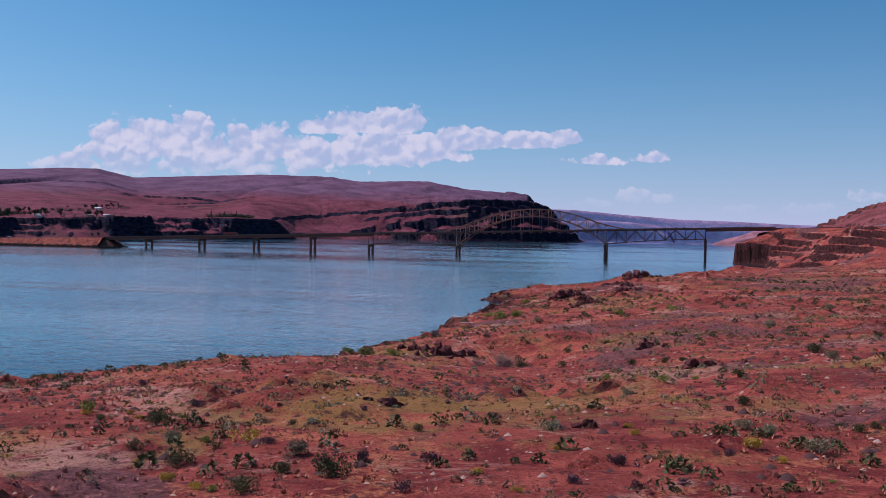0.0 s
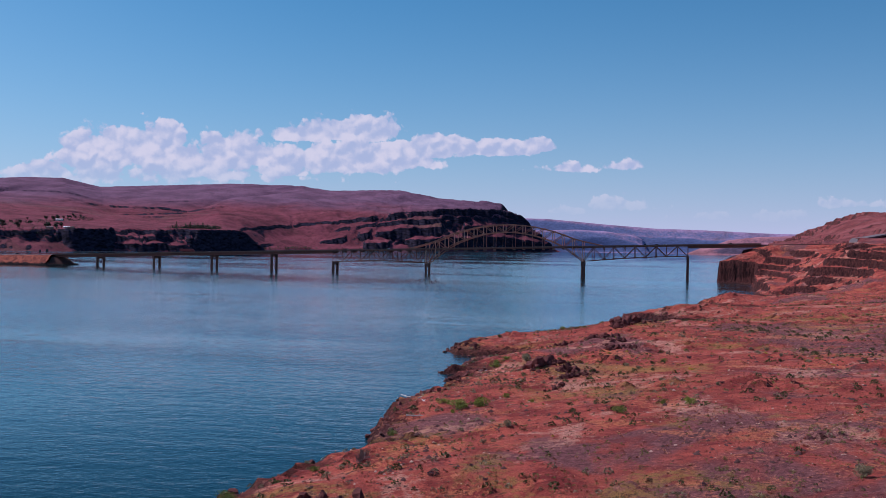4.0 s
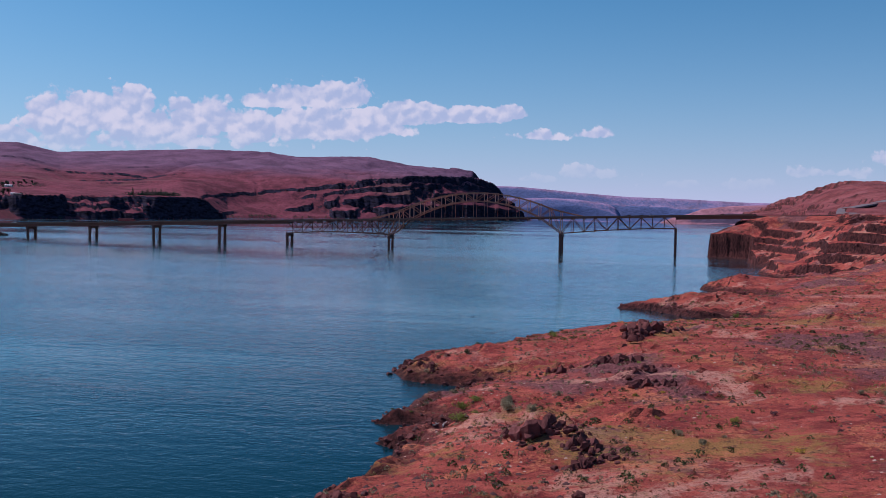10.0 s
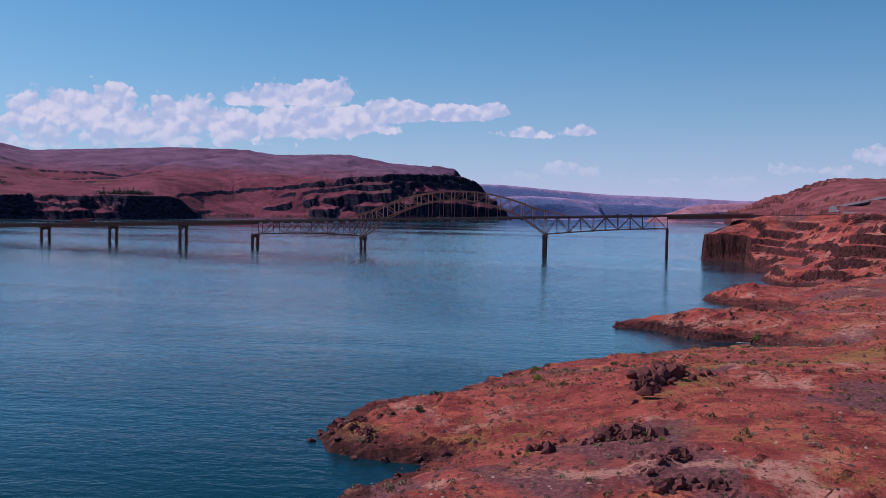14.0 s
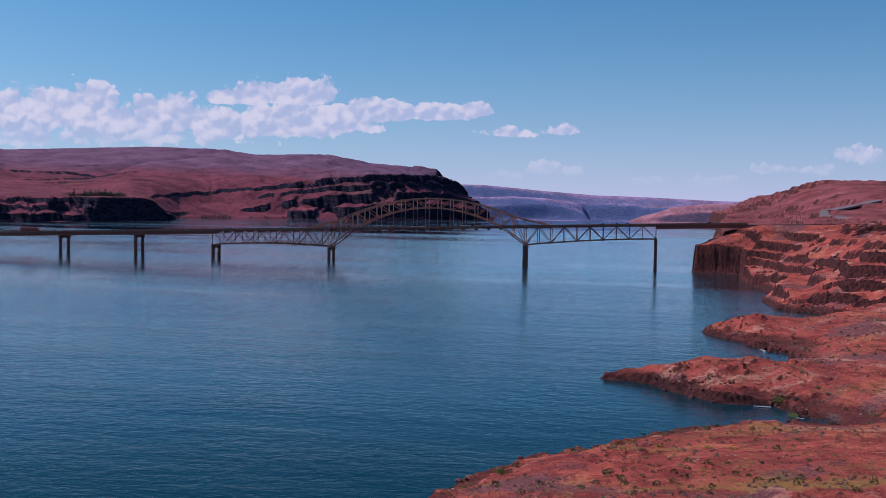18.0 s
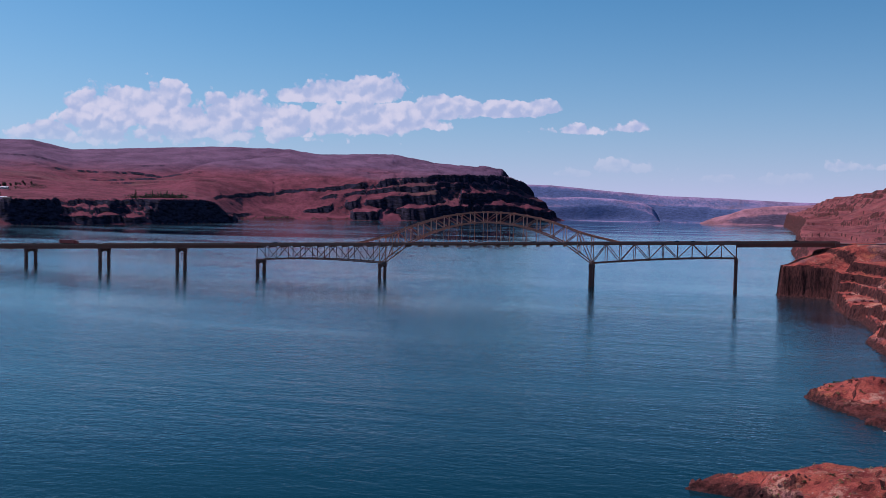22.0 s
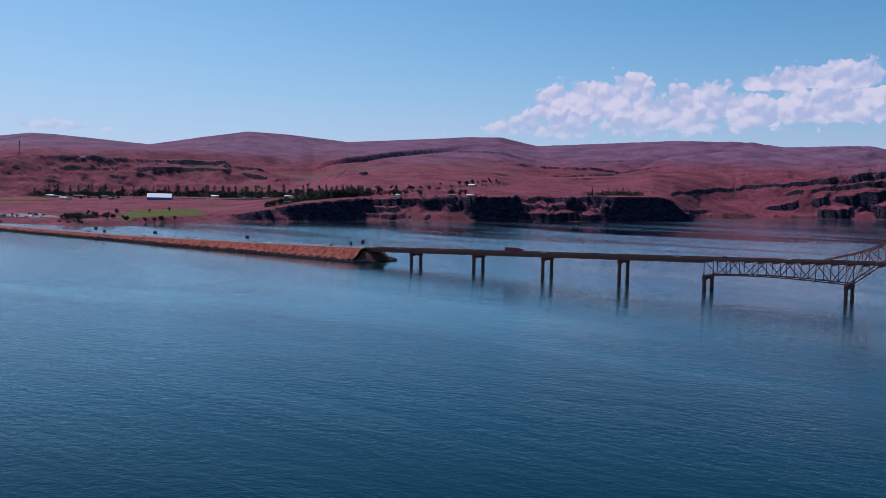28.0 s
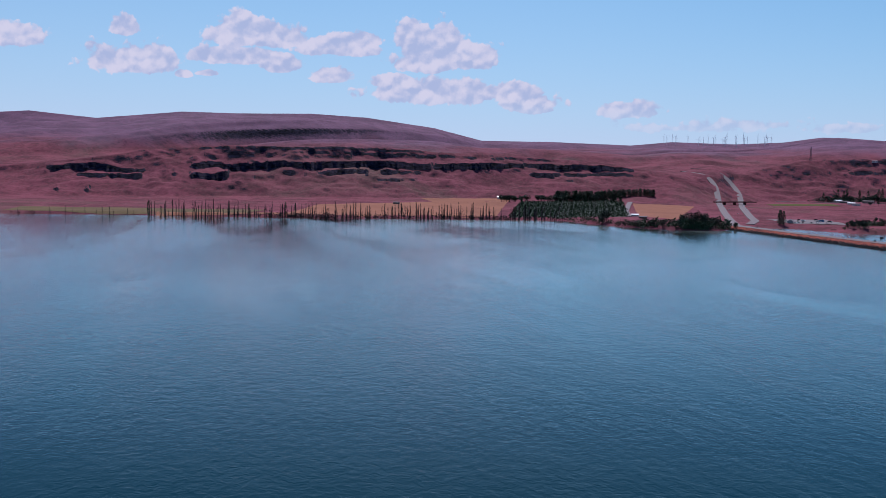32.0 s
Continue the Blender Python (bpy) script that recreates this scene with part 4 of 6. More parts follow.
SPANS = [-507.0, -452.1, -383.8, -315.4, -246.8, -178.2, -79.0, 79.0, 179.0, 246.0]
for a, b in zip(SPANS, SPANS[1:]):
    deck_strip("deck_slab", -HALF, HALF, -0.45, 0.0, a + 0.04, b - 0.04, DECKTOP, "grey concrete roadway slab")
    for sgn in (-1, 1):
        y = sgn * (HALF - 0.2)
        deck_strip("parapet", min(y - 0.18, y + 0.18), max(y - 0.18, y + 0.18), 0.004, 0.85, a + 0.04, b - 0.04, DECKTOP, "low concrete parapet")
for a, b in zip(SPANS, SPANS[1:]):
    if b <= -178 or a >= 179:
        for y in (-5.6, 5.6):
            s = Shape()
            d0 = 3.1
            for x0, x1, yy0, yy1, z0, z1 in ((a, b, -0.06, 0.06, -d0, -0.46), (a, b, -0.4, 0.4, -0.56, -0.47), (a, b, -0.4, 0.4, -d0 - 0.1, -d0)):
                s.sweep([[(x, y + yy0, deck_z(x) + z0), (x, y + yy1, deck_z(x) + z0), (x, y + yy1, deck_z(x) + z1), (x, y + yy0, deck_z(x) + z1)] for x in (x0 + 0.05, x1 - 0.05)])
            girder = link("plate_girder", s.mesh("plate_girder"), STEEL, bridge, "brown steel plate girder")
            n = int((b - a) / 6)
            for k in range(n + 1):
                x = a + 0.3 + (b - a - 0.6) * k / n
                out = -0.28 if y < 0 else 0.28
                st = Shape().box(x - 0.05, x + 0.05, min(y + out * 0.25, y + out), max(y + out * 0.25, y + out), deck_z(x) - d0, deck_z(x) - 0.6)
                link("stiffener", st.mesh("stiffener"), STEEL, girder)
    else:
        for y in (-5.6, -1.9, 1.9, 5.6):
            deck_strip("stringer", y - 0.2, y + 0.2, -1.35, -0.46, a + 0.05, b - 0.05, STEEL)

x = -178.2
while x < 179.5:
    fb = Shape().box(x - 0.2, x + 0.2, -PLANE, PLANE, deck_z(x) - 2.6, deck_z(x) - 1.36)
    link("floor_beam", fb.mesh("floor_beam"), STEEL, bridge)
    x += PANEL if -80 < x < 78.9 else (99.2 / 10 if x < -79 else 10.0)


def bent(x, top, spread_y, leg_x, leg_y, cap, label):
    """A two-legged concrete pier with an arched opening under its cap."""
    legs = []
    for sgn in (-1, 1):
        s = Shape()
        y = sgn * spread_y
        rings = []
        for z, k in ((-3.0, 1.12), (0.8, 1.10), (0.81, 1.0), (top - cap, 0.94)):
            a, b = leg_x * k / 2, leg_y * k / 2
            c = min(a, b) * 0.3
            rings.append([(x - a + c, y - b, z), (x + a - c, y - b, z), (x + a, y - b + c, z), (x + a, y + b - c, z), (x + a - c, y + b, z), (x - a + c, y + b, z), (x - a, y + b - c, z), (x - a, y - b + c, z)])
        legs.append(s.sweep(rings).mesh("leg"))
    cp = Shape()
    h = leg_x * 0.52
    n = 9
    inner = spread_y - leg_y * 0.45
    outer = spread_y + leg_y * 0.6
    arc = [(-inner + 2 * inner * k / n, top - cap + min(cap * 0.30, 1.2) * math.sin(math.pi * k / n) ** 0.5) for k in range(n + 1)]
    loop = [(-outer, top - cap)] + arc + [(outer, top - cap), (outer, top), (-outer, top)]
    m = len(loop)
    v = [(x - h, y, z) for y, z in loop] + [(x + h, y, z) for y, z in loop]
    f = [(k, (k + 1) % m, m + (k + 1) % m, m + k) for k in range(m)]
    # front and back as strips from the opening up to the top edge
    for base, flip in ((0, False), (m, True)):
        up = len(v)
        v += [(v[base][0], y, top) for y, z in loop[:n + 3]]
        for k in range(n + 2):
            q = (base + k, base + k + 1, up + k + 1, up + k)
            f.append(q[::-1] if flip else q)
    cp.add(v, f)
    pier = link("pier", cp.mesh("pier"), CONCRETE, bridge, label)
    for me in legs:
        link("leg", me, CONCRETE, pier)
    return pier


for x in PIERS:
    bent(x, deck_z(x) - 3.22, 6.3, 2.3, 2.3, 2.9, "two-legged concrete pier standing in the river")
bent(-178.2, 10.3, 6.2, 2.1, 2.8, 3.0, "stout two-legged concrete pier")
bent(-79.0, 10.8, 6.4, 1.9, 2.8, 3.0, "stout two-legged concrete pier")
bent(79.0, 16.3, 6.4, 2.6, 3.6, 3.4, "tall two-legged concrete pier")
bent(179.0, 23.2, 6.4, 2.3, 2.6, 3.0, "slender tall concrete pier")


def top_arch(x):
    a = abs(x)
    return deck_z(x) + (23.0 * (1 - (a / 85.0) ** 2) if a < 71 else 6.95 * (100 - a) / 29.0 - 0.0)


def low_arch(x):
    a = abs(x)
    if a < 59.3:
        return deck_z(x) + 15.6 * (1 - (a / 59.25) ** 2)
    foot = 11.2 if x < 0 else 16.8
    k = (a - 59.3) / (79.0 - 59.3)
    return deck_z(x) * (1 - k) + foot * k


def low_side(x):
    if x < 0:
        k = (x + 178.2) / 99.2
        return 10.7 + 2.4 * math.sin(k * math.pi * 0.9) * (1 - 0.35 * k) + 0.5 * k
    k = (x - 79.0) / 100.0
    return 16.8 + (23.6 - 16.8) * (1 - (1 - k) ** 1.6)


def chord(s, xs, height, y, w, h):
    """One bent bar through all the joints."""
    s.sweep([[(x, y - w / 2, height(x) - h / 2), (x, y + w / 2, height(x) - h / 2), (x, y + w / 2, height(x) + h / 2), (x, y - w / 2, height(x) + h / 2)] for x in xs])


for sgn in (-1, 1):
    y = sgn * PLANE
    # side trusses
    for x0, x1, n in ((-178.2, -79.0, 10), (79.0, 179.0, 10)):
        xs = [x0 + (x1 - x0) * k / n for k in range(n + 1)]
        s, low = Shape(), Shape()
        hi = lambda x: deck_z(x) - 1.0
        chord(s, xs, hi, y, 0.62, 0.72)
        chord(low, xs, low_side, y, 0.62, 0.72)
        truss = link("side_truss", s.mesh("side_truss"), STEEL, bridge, "brown steel deck truss")
        link("bottom_chord", low.mesh("bottom_chord"), STEEL, truss)
        for k, x in enumerate(xs):
            link("vertical", Shape().ibar((x, y, low_side(x)), (x, y, hi(x)), 0.42, 0.46, 0.1).mesh("vertical"), STEEL, truss)
            link("gusset", Shape().box(x - 0.75, x + 0.75, y - 0.36, y + 0.36, low_side(x) - 0.6, low_side(x) + 0.7).mesh("gusset"), STEEL, truss)
        for k, (a, b) in enumerate(zip(xs, xs[1:])):
            down = (k % 2 == 0) if x0 > 0 else (k % 2 == 1)
            p, q = ((a, low_side(a)), (b, hi(b))) if down else ((a, hi(a)), (b, low_side(b)))
            link("diagonal", Shape().ibar((p[0], y, p[1]), (q[0], y, q[1]), 0.44, 0.5, 0.1).mesh("diagonal"), STEEL, truss)
    # arch
    xs = [-79.0 + PANEL * k for k in range(17)]
    s, low = Shape(), Shape()
    tops = [-100.0, -89.0] + xs + [89.0, 100.0]
    chord(s, tops, top_arch, y, 0.72, 0.95)
    chord(low, xs, low_arch, y, 0.72, 0.95)
    arch = link("arch_rib", s.mesh("arch_rib"), RIB_STEEL, bridge, "tan riveted steel arch truss above the roadway")
    link("bottom_chord", low.mesh("bottom_chord"), RIB_STEEL, arch)
    for k, x in enumerate(xs):
        link("vertical", Shape().ibar((x, y, low_arch(x)), (x, y, top_arch(x)), 0.6, 0.6, 0.12).mesh("vertical"), SUNLIT_STEEL, arch)
        for z in (low_arch(x), top_arch(x)):
            link("gusset", Shape().box(x - 0.8, x + 0.8, y - 0.42, y + 0.42, z - 0.75, z + 0.75).mesh("gusset"), RIB_STEEL, arch)
        if low_arch(x) > deck_z(x) + 1.5:
            link("hanger", Shape().beam((x, y, deck_z(x) - 1.2), (x, y, low_arch(x)), 0.26, 0.26).mesh("hanger"), RIB_STEEL, arch)
    for k, (a, b) in enumerate(zip(xs, xs[1:])):
        up = k < 8
        p, q = ((a, top_arch(a)), (b, low_arch(b))) if up else ((a, low_arch(a)), (b, top_arch(b)))
        if k in (0, 15):
            p, q = (a, low_arch(a)), (b, top_arch(b))
            if k == 15:
                p, q = (a, top_arch(a)), (b, low_arch(b))
        link("diagonal", Shape().ibar((p[0], y, p[1]), (q[0], y, q[1]), 0.5, 0.56, 0.12).mesh("diagonal"), RIB_STEEL, arch)

for k in range(17):
    x = -79.0 + PANEL * k
    z = top_arch(x)
    link("top_strut", Shape().ibar((x, -PLANE, z), (x, PLANE, z), 0.4, 0.6, 0.1).mesh("top_strut"), RIB_STEEL, bridge, "steel strut between the arch ribs")
    if low_arch(x) > deck_z(x) + 6.0:
        z = low_arch(x)
        link("sway_strut", Shape().ibar((x, -PLANE, z), (x, PLANE, z), 0.4, 0.6, 0.1).mesh("sway_strut"), RIB_STEEL, bridge)
        if k < 16:
            b = x + PANEL
            for sg in (-1, 1):
                link("top_brace", Shape().beam((x, sg * PLANE, top_arch(x)), (b, -sg * PLANE, top_arch(b)), 0.24, 0.3).mesh("top_brace"), RIB_STEEL, bridge)
    elif low_arch(x) < deck_z(x) - 1:
        z = low_arch(x)
        link("bottom_strut", Shape().ibar((x, -PLANE, z), (x, PLANE, z), 0.4, 0.5, 0.1).mesh("bottom_strut"), STEEL, bridge)
for x0, x1 in ((-178.2, -79.0), (79.0, 179.0)):
    for k in range(11):
        x = x0 + (x1 - x0) * k / 10
        link("bottom_strut", Shape().ibar((x, -PLANE, low_side(x)), (x, PLANE, low_side(x)), 0.36, 0.44, 0.1).mesh("bottom_strut"), STEEL, bridge)

# ---------------------------------------------------------------- causeway
def causeway_z(x):
    return float(np.interp(x, [-1330, -1120, -880, -650, -505], [5.2, 4.6, 4.9, 8.6, deck_z(-507)]))


def strip(xs, fy0, fy1, fz, name, mat, parent=None, label=""):
    s = Shape()
    rings = [[(x, fy0(x), fz(x)), (x, fy1(x), fz(x))] for x in xs]
    s.sweep(rings, closed=False)
    return link(name, s.mesh(name), mat, parent, label)


cs = spread((-1330, -505, 5.0))
ys_u = np.array([-1.0, -0.86, -0.72, -0.6, -0.5, -0.42, 0.42, 0.5, 0.6, 0.75, 1.0])
zs_u = np.array([-1.6, 0.10, 0.30, 0.52, 0.86, 1.0, 1.0, 0.86, 0.5, 0.2, -1.6])
CX, CU = np.meshgrid(cs, np.arange(len(ys_u)))
tops = np.array([causeway_z(x) for x in cs])
CY = ys_u[CU] * (24 + 1.1 * (tops - 4.5))[None, :] + fbm(CX, CU * 7.0, 12, 3, 61) * 1.2 * (np.abs(ys_u[CU]) > 0.45)
CZ = np.where(zs_u[CU] < 0, -1.6, zs_u[CU] * (tops - 0.25)[None, :]) + fbm(CX, CU * 9.0, 7, 3, 62) * 0.3 * (np.abs(ys_u[CU]) > 0.45)
causeway = link("causeway", grid_mesh("causeway", CX.T, CY.T, CZ.T), FILL)
tagged(causeway, "red gravel embankment carrying the highway across the shallows", "embankment", kind="structure")
nose = Shape()
rings = []
for k in range(9):
    x = -505 + 17 * k / 8
    w = 30 * (1 - (k / 8) ** 2 * 0.75)
    zt = 9.6 * (1 - k / 8) ** 0.8 + 0.05
    rings.append([(x, -w, -1.5), (x, -w * 0.62, zt * 0.35), (x, -w * 0.4, zt), (x, w * 0.4, zt), (x, w * 0.7, zt * 0.35), (x, w, -1.5)])
nose.sweep(rings)
nose_ob = link("bridgehead", nose.mesh("bridgehead", True), RIPRAP)
tagged(nose_ob, "dark stone slope under the first bridge span", "embankment", kind="structure")
strip(cs, lambda x: -10.5, lambda x: 10.5, lambda x: causeway_z(x) + 0.02, "road", ASPHALT)
tagged(bpy.data.objects["road"], "grey four-lane highway along the causeway", "road", kind="structure")


# dark stones along both feet of the causeway
def stone_heap(name, spots, mat, label, seed):
    r = np.random.default_rng(seed)
    p = np.array(spots)
    n = len(p)
    unit = np.array([(x, y, z) for z in (-.6, .6) for x, y in ((-1, -.8), (.9, -1), (1, .8), (-.8, 1))])
    v = p[:, None, :3] + unit[None] * p[:, None, 3:4] * r.uniform(.55, 1.2, (n, 8, 3))
    f = np.array([(3, 2, 1, 0), (4, 5, 6, 7), (0, 1, 5, 4), (1, 2, 6, 5), (2, 3, 7, 6), (3, 0, 4, 7)])
    me = mesh_of(name, v.reshape(-1, 3).tolist(), (np.arange(n)[:, None, None] * 8 + f[None]).reshape(-1, 4).tolist())
    return tagged(link(name, me, mat), label, "riprap", kind="stuff")


DARKSTONE = plain("wet_dark_riprap", (0.040, 0.024, 0.024), 0.9, 0.0, 0.6, 0.5)
rng = random.Random(64)
heap = []
for _ in range(7500):
    x = rng.uniform(-1300, -500)
    half = 24 + 1.1 * (causeway_z(x) - 4.5)
    z = rng.uniform(-.3, 1.3 if rng.random() < .75 else 2.6)
    side = -1 if rng.random() < .8 else 1
    heap.append((x, side * half * (0.93 - 0.055 * z + rng.gauss(0, .012)), z, rng.uniform(.35, 1.0)))
for _ in range(420):
    x = -505 + rng.uniform(0, 17)
    heap.append((x, rng.choice((-1, 1)) * rng.uniform(17, 30) * (1 - ((x + 505) / 17) ** 2 * .75), rng.uniform(-.2, .9), rng.uniform(.4, 1.1)))
stone_heap("riprap", heap, DARKSTONE, "dark broken riprap stones along the causeway's waterline", 65)


# ---------------------------------------------------------------- near bank: rocks, brush, grass
ROCK = plain("weathered_basalt", (0.135, 0.046, 0.043), 0.92, 0.0, 0.75, 1.3, 0.12, 0.3)
LEAF = {
    "dark": plain("dark_green_leaves", (0.072, 0.070, 0.018), 0.8, 0, 0.5, 3.0, 0, 0.3),
    "green": plain("fresh_green_leaves", (0.190, 0.215, 0.026), 0.75, 0, 0.5, 3.0, 0, 0.3),
    "sage": plain("grey_green_sage_leaves", (0.230, 0.185, 0.105), 0.85, 0, 0.45, 3.0, 0, 0.3),
    "yellow": plain("yellow_flowering_brush", (0.400, 0.260, 0.020), 0.8, 0, 0.45, 4.0, 0, 0.25),
    "purple": plain("dry_purple_brush", (0.085, 0.036, 0.052), 0.85, 0, 0.45, 3.0, 0, 0.3),
    "bare": plain("bare_grey_twigs", (0.210, 0.140, 0.130), 0.9, 0, 0.35, 3.0, 0, 0.2),
}
STEM = plain("grey_brown_stems", (0.090, 0.060, 0.045), 0.9, 0, 0.4, 4.0)
DRIFT = plain("bleached_driftwood", (0.520, 0.430, 0.400), 0.85, 0, 0.3, 3.0)
STRAW = plain("dry_grass", (0.460, 0.170, 0.105), 0.9, 0, 0.5, 0.6)
OLIVE = plain("low_olive_plants", (0.190, 0.160, 0.045), 0.9, 0, 0.55, 0.5)
STONE = plain("loose_dark_stones", (0.090, 0.042, 0.040), 0.95, 0, 0.6, 0.5)
PALE = plain("loose_pale_stones", (0.430, 0.260, 0.210), 0.95, 0, 0.4, 0.5)


def boulder_mesh(seed):
    """An angular, broken block."""
    rng = random.Random(seed)
    bm = bmesh.new()
    for _ in range(16):
        p = Vector((rng.gauss(0, 1), rng.gauss(0, 1), rng.gauss(0, 1))).normalized()
        m = max(abs(p.x), abs(p.y), abs(p.z))
        p = p * (0.55 + 0.45 / m * 0.75) * rng.uniform(0.82, 1.0)
        bm.verts.new((p.x, p.y * rng.uniform(0.8, 1.0), p.z * 0.82))
    bmesh.ops.convex_hull(bm, input=bm.verts)
    for v in [v for v in bm.verts if not v.link_faces]:
        bm.verts.remove(v)
    bmesh.ops.subdivide_edges(bm, edges=bm.edges[:], cuts=1, use_grid_fill=True)
    for v in bm.verts:
        v.co += v.co.normalized() * (noise.noise(v.co * 2.3 + Vector((seed * 3.1, 0, 0))) * 0.22 + rng.uniform(-0.05, 0.05))
    me = bpy.data.meshes.new("boulder")
    bm.to_mesh(me)
    bm.free()
    me.materials.append(ROCK)
    return me


BOULDERS = [boulder_mesh(k) for k in range(9)]
OUTCROPS = [
    (172.7, -714.6, 4.6), (175.5, -712.0, 4.0), (168.2, -750.1, 3.2), (171.5, -750.9, 3.0), (178.1, -773.8, 2.6), (164.6, -815.2, 3.4), (160.5, -811.5, 2.6),
    (169.5, -820.6, 3.0), (172.5, -826.6, 2.4), (171.0, -846.3, 1.8), (159.1, -933.7, 2.4), (164.0, -937.6, 2.8), (196.6, -944.7, 2.0), (205.9, -974.7, 2.2),
    (176.1, -763.7, 2.6), (159.2, -750.0, 1.8), (126.5, -729.0, 2.4), (131.0, -736.0, 2.0), (137.5, -785.0, 2.0), (144.0, -838.5, 2.0), (199.5, -1034.0, 1.3), (181.0, -1024.0, 1.4)]
LEDGES = [
    (281, -352, 6), (268, -338, 5), (274, -313, 7), (252, -319, 6), (243, -318, 5), (262, -300, 6), (266, -205, 7), (250, -190, 6), (278, -190, 7), (292, -240, 7), (298, -109, 7), (244, -140, 6), (240, -110, 6),
    (255, -95, 7), (268, -130, 7), (246, -60, 6), (262, -60, 5), (285, -75, 6), (300, -290, 6), (228, -392, 4), (205, -428, 4), (212, -458, 4), (196, -425, 3), (240, -370, 4), (180, -552, 3), (190, -566, 3)]
rng = random.Random(11)
for cx, cy, size in [(a, b, c * 1.25) for a, b, c in OUTCROPS] + LEDGES:
    z = on_east(cx, cy)
    rock = thing("rock_outcrop", "broken dark basalt outcrop standing out of red soil", "rock", Matrix.Translation((cx, cy, z - 0.3)), "basalt outcrops")
    lean = rng.uniform(0, 3.1) if cy < -600 else rng.uniform(-.7, .9)
    for k in range(52 if cy < -600 else 18):
        a = rng.gauss(0, size * (0.80 if cy < -600 else 0.55))
        b = rng.gauss(0, size * 0.28)
        x, y = a * math.cos(lean) - b * math.sin(lean), a * math.sin(lean) + b * math.cos(lean)
        s = size * rng.uniform(0.15, 0.30) * (1.3 if k < 12 else 0.72) * (1.0 if cy < -600 else 0.5)
        ob = link("boulder", BOULDERS[rng.randrange(9)], None, rock)
        ob.matrix_basis = Matrix.LocRotScale((x, y, on_east(cx + x, cy + y) - z + s * rng.uniform(-0.1, 0.95)), Euler((rng.uniform(-.3, .3), rng.uniform(-.3, .3), rng.uniform(0, 6.3))), (s, s * rng.uniform(.7, 1), s * rng.uniform(0.9, 1.5)))

# single boulders along the water's edge and over the flats
EDGE = [p for p in zip(E_SHORE[3:56], E_SHORE[4:57])]
for k in range(230):
    (ax, ay), (bx, by) = EDGE[rng.randrange(len(EDGE))]
    u = rng.random()
    x, y = ax + (bx - ax) * u + rng.uniform(-1.2, 2.6), ay + (by - ay) * u + rng.gauss(0, 1.0)
    z = on_east(x, y)
    if z < -0.6 or z > 4:
        continue
    s = rng.uniform(0.35, 1.15)
    ob = link("boulder", BOULDERS[rng.randrange(9)], None)
    ob.matrix_basis = Matrix.LocRotScale((x, y, max(z, -0.2) + s * 0.25), Euler((rng.uniform(-.5, .5), rng.uniform(-.5, .5), rng.uniform(0, 6.3))), (s, s * rng.uniform(.7, 1), s * rng.uniform(0.6, 1)))
    tagged(ob, "dark angular basalt boulder at the water's edge", "boulder", "shore boulders")


def brush_mesh(kind, seed, fine=False):
    """A shrub one metre in radius: a ragged dome of small leaf blades."""
    rng = random.Random(seed)
    s = Shape()
    lobes = [(rng.gauss(0, .38), rng.gauss(0, .38), rng.uniform(.28, .62), rng.uniform(.30, .52)) for _ in range(9)]
    n = 1000 if fine else 270
    for _ in range(n):
        x, y, z, r = lobes[rng.randrange(9)]
        p = Vector((rng.gauss(0, 1), rng.gauss(0, 1), rng.gauss(0, 1))).normalized() * r * rng.uniform(0.55, 1.08)
        q = Vector((x, y, z)) + Vector((p.x, p.y, p.z * 0.85))
        if q.z > 0.0:
            s.leaf(q, 0.058 if fine else 0.100, rng)
    me = s.mesh("foliage")
    me.materials.append(LEAF[kind])
    return me


def stem_mesh(seed, n, reach, thin):
    rng = random.Random(seed)
    s = Shape()
    for _ in range(n):
        a = rng.uniform(0, 6.3)
        out = rng.uniform(0.15, 0.8)
        p = Vector((0, 0, -0.1))
        for k in range(3):
            q = p + Vector((math.cos(a) * out * .3, math.sin(a) * out * .3, reach * rng.uniform(.24, .38)))
            s.tube(p, q, thin * (1 - k * .28), thin * (0.72 - k * .28) + 0.004, 4)
            p = q
            a += rng.uniform(-.7, .7)
    me = s.mesh("stems")
    return me


def bare_mesh(seed):
    rng = random.Random(seed)
    s = Shape()
    for _ in range(70):
        a = rng.uniform(0, 6.3)
        out = rng.uniform(0.1, 1.0)
        p = Vector((rng.gauss(0, .18), rng.gauss(0, .18), -0.05))
        for k in range(3):
            q = p + Vector((math.cos(a) * out * .33, math.sin(a) * out * .33, rng.uniform(.18, .36)))
            s.tube(p, q, .022 * (1 - k * .3), .016 * (1 - k * .3), 3)
            p = q
            a += rng.uniform(-.6, .6)
    me = s.mesh("twig_mass")
    me.materials.append(LEAF["bare"])
    return me


BRUSH = {k: [brush_mesh(k, 100 * i + j) for j in range(4)] for i, k in enumerate(("dark", "green", "sage", "yellow", "purple"))}
LUSH = {k: [brush_mesh(k, 700 + 100 * i + j, True) for j in range(3)] for i, k in enumerate(("dark", "green", "sage", "yellow", "purple"))}
STEMS = [stem_mesh(900 + k, 5, 0.75, 0.040) for k in range(3)]
for me in STEMS:
    me.materials.append(STEM)
BARE = [bare_mesh(950 + k) for k in range(3)]
BRUSH_WORDS = {
    "dark": ("dark green desert shrub on red soil", "shrub"), "green": ("fresh green leafy bush on the bank", "bush"), "sage": ("grey-green sagebrush on red soil", "sagebrush"),
    "yellow": ("low yellow-flowering brush clump", "flowering shrub"), "purple": ("dried purple-brown brush clump", "shrub"), "bare": ("leafless grey thicket of thin twigs", "shrub")}
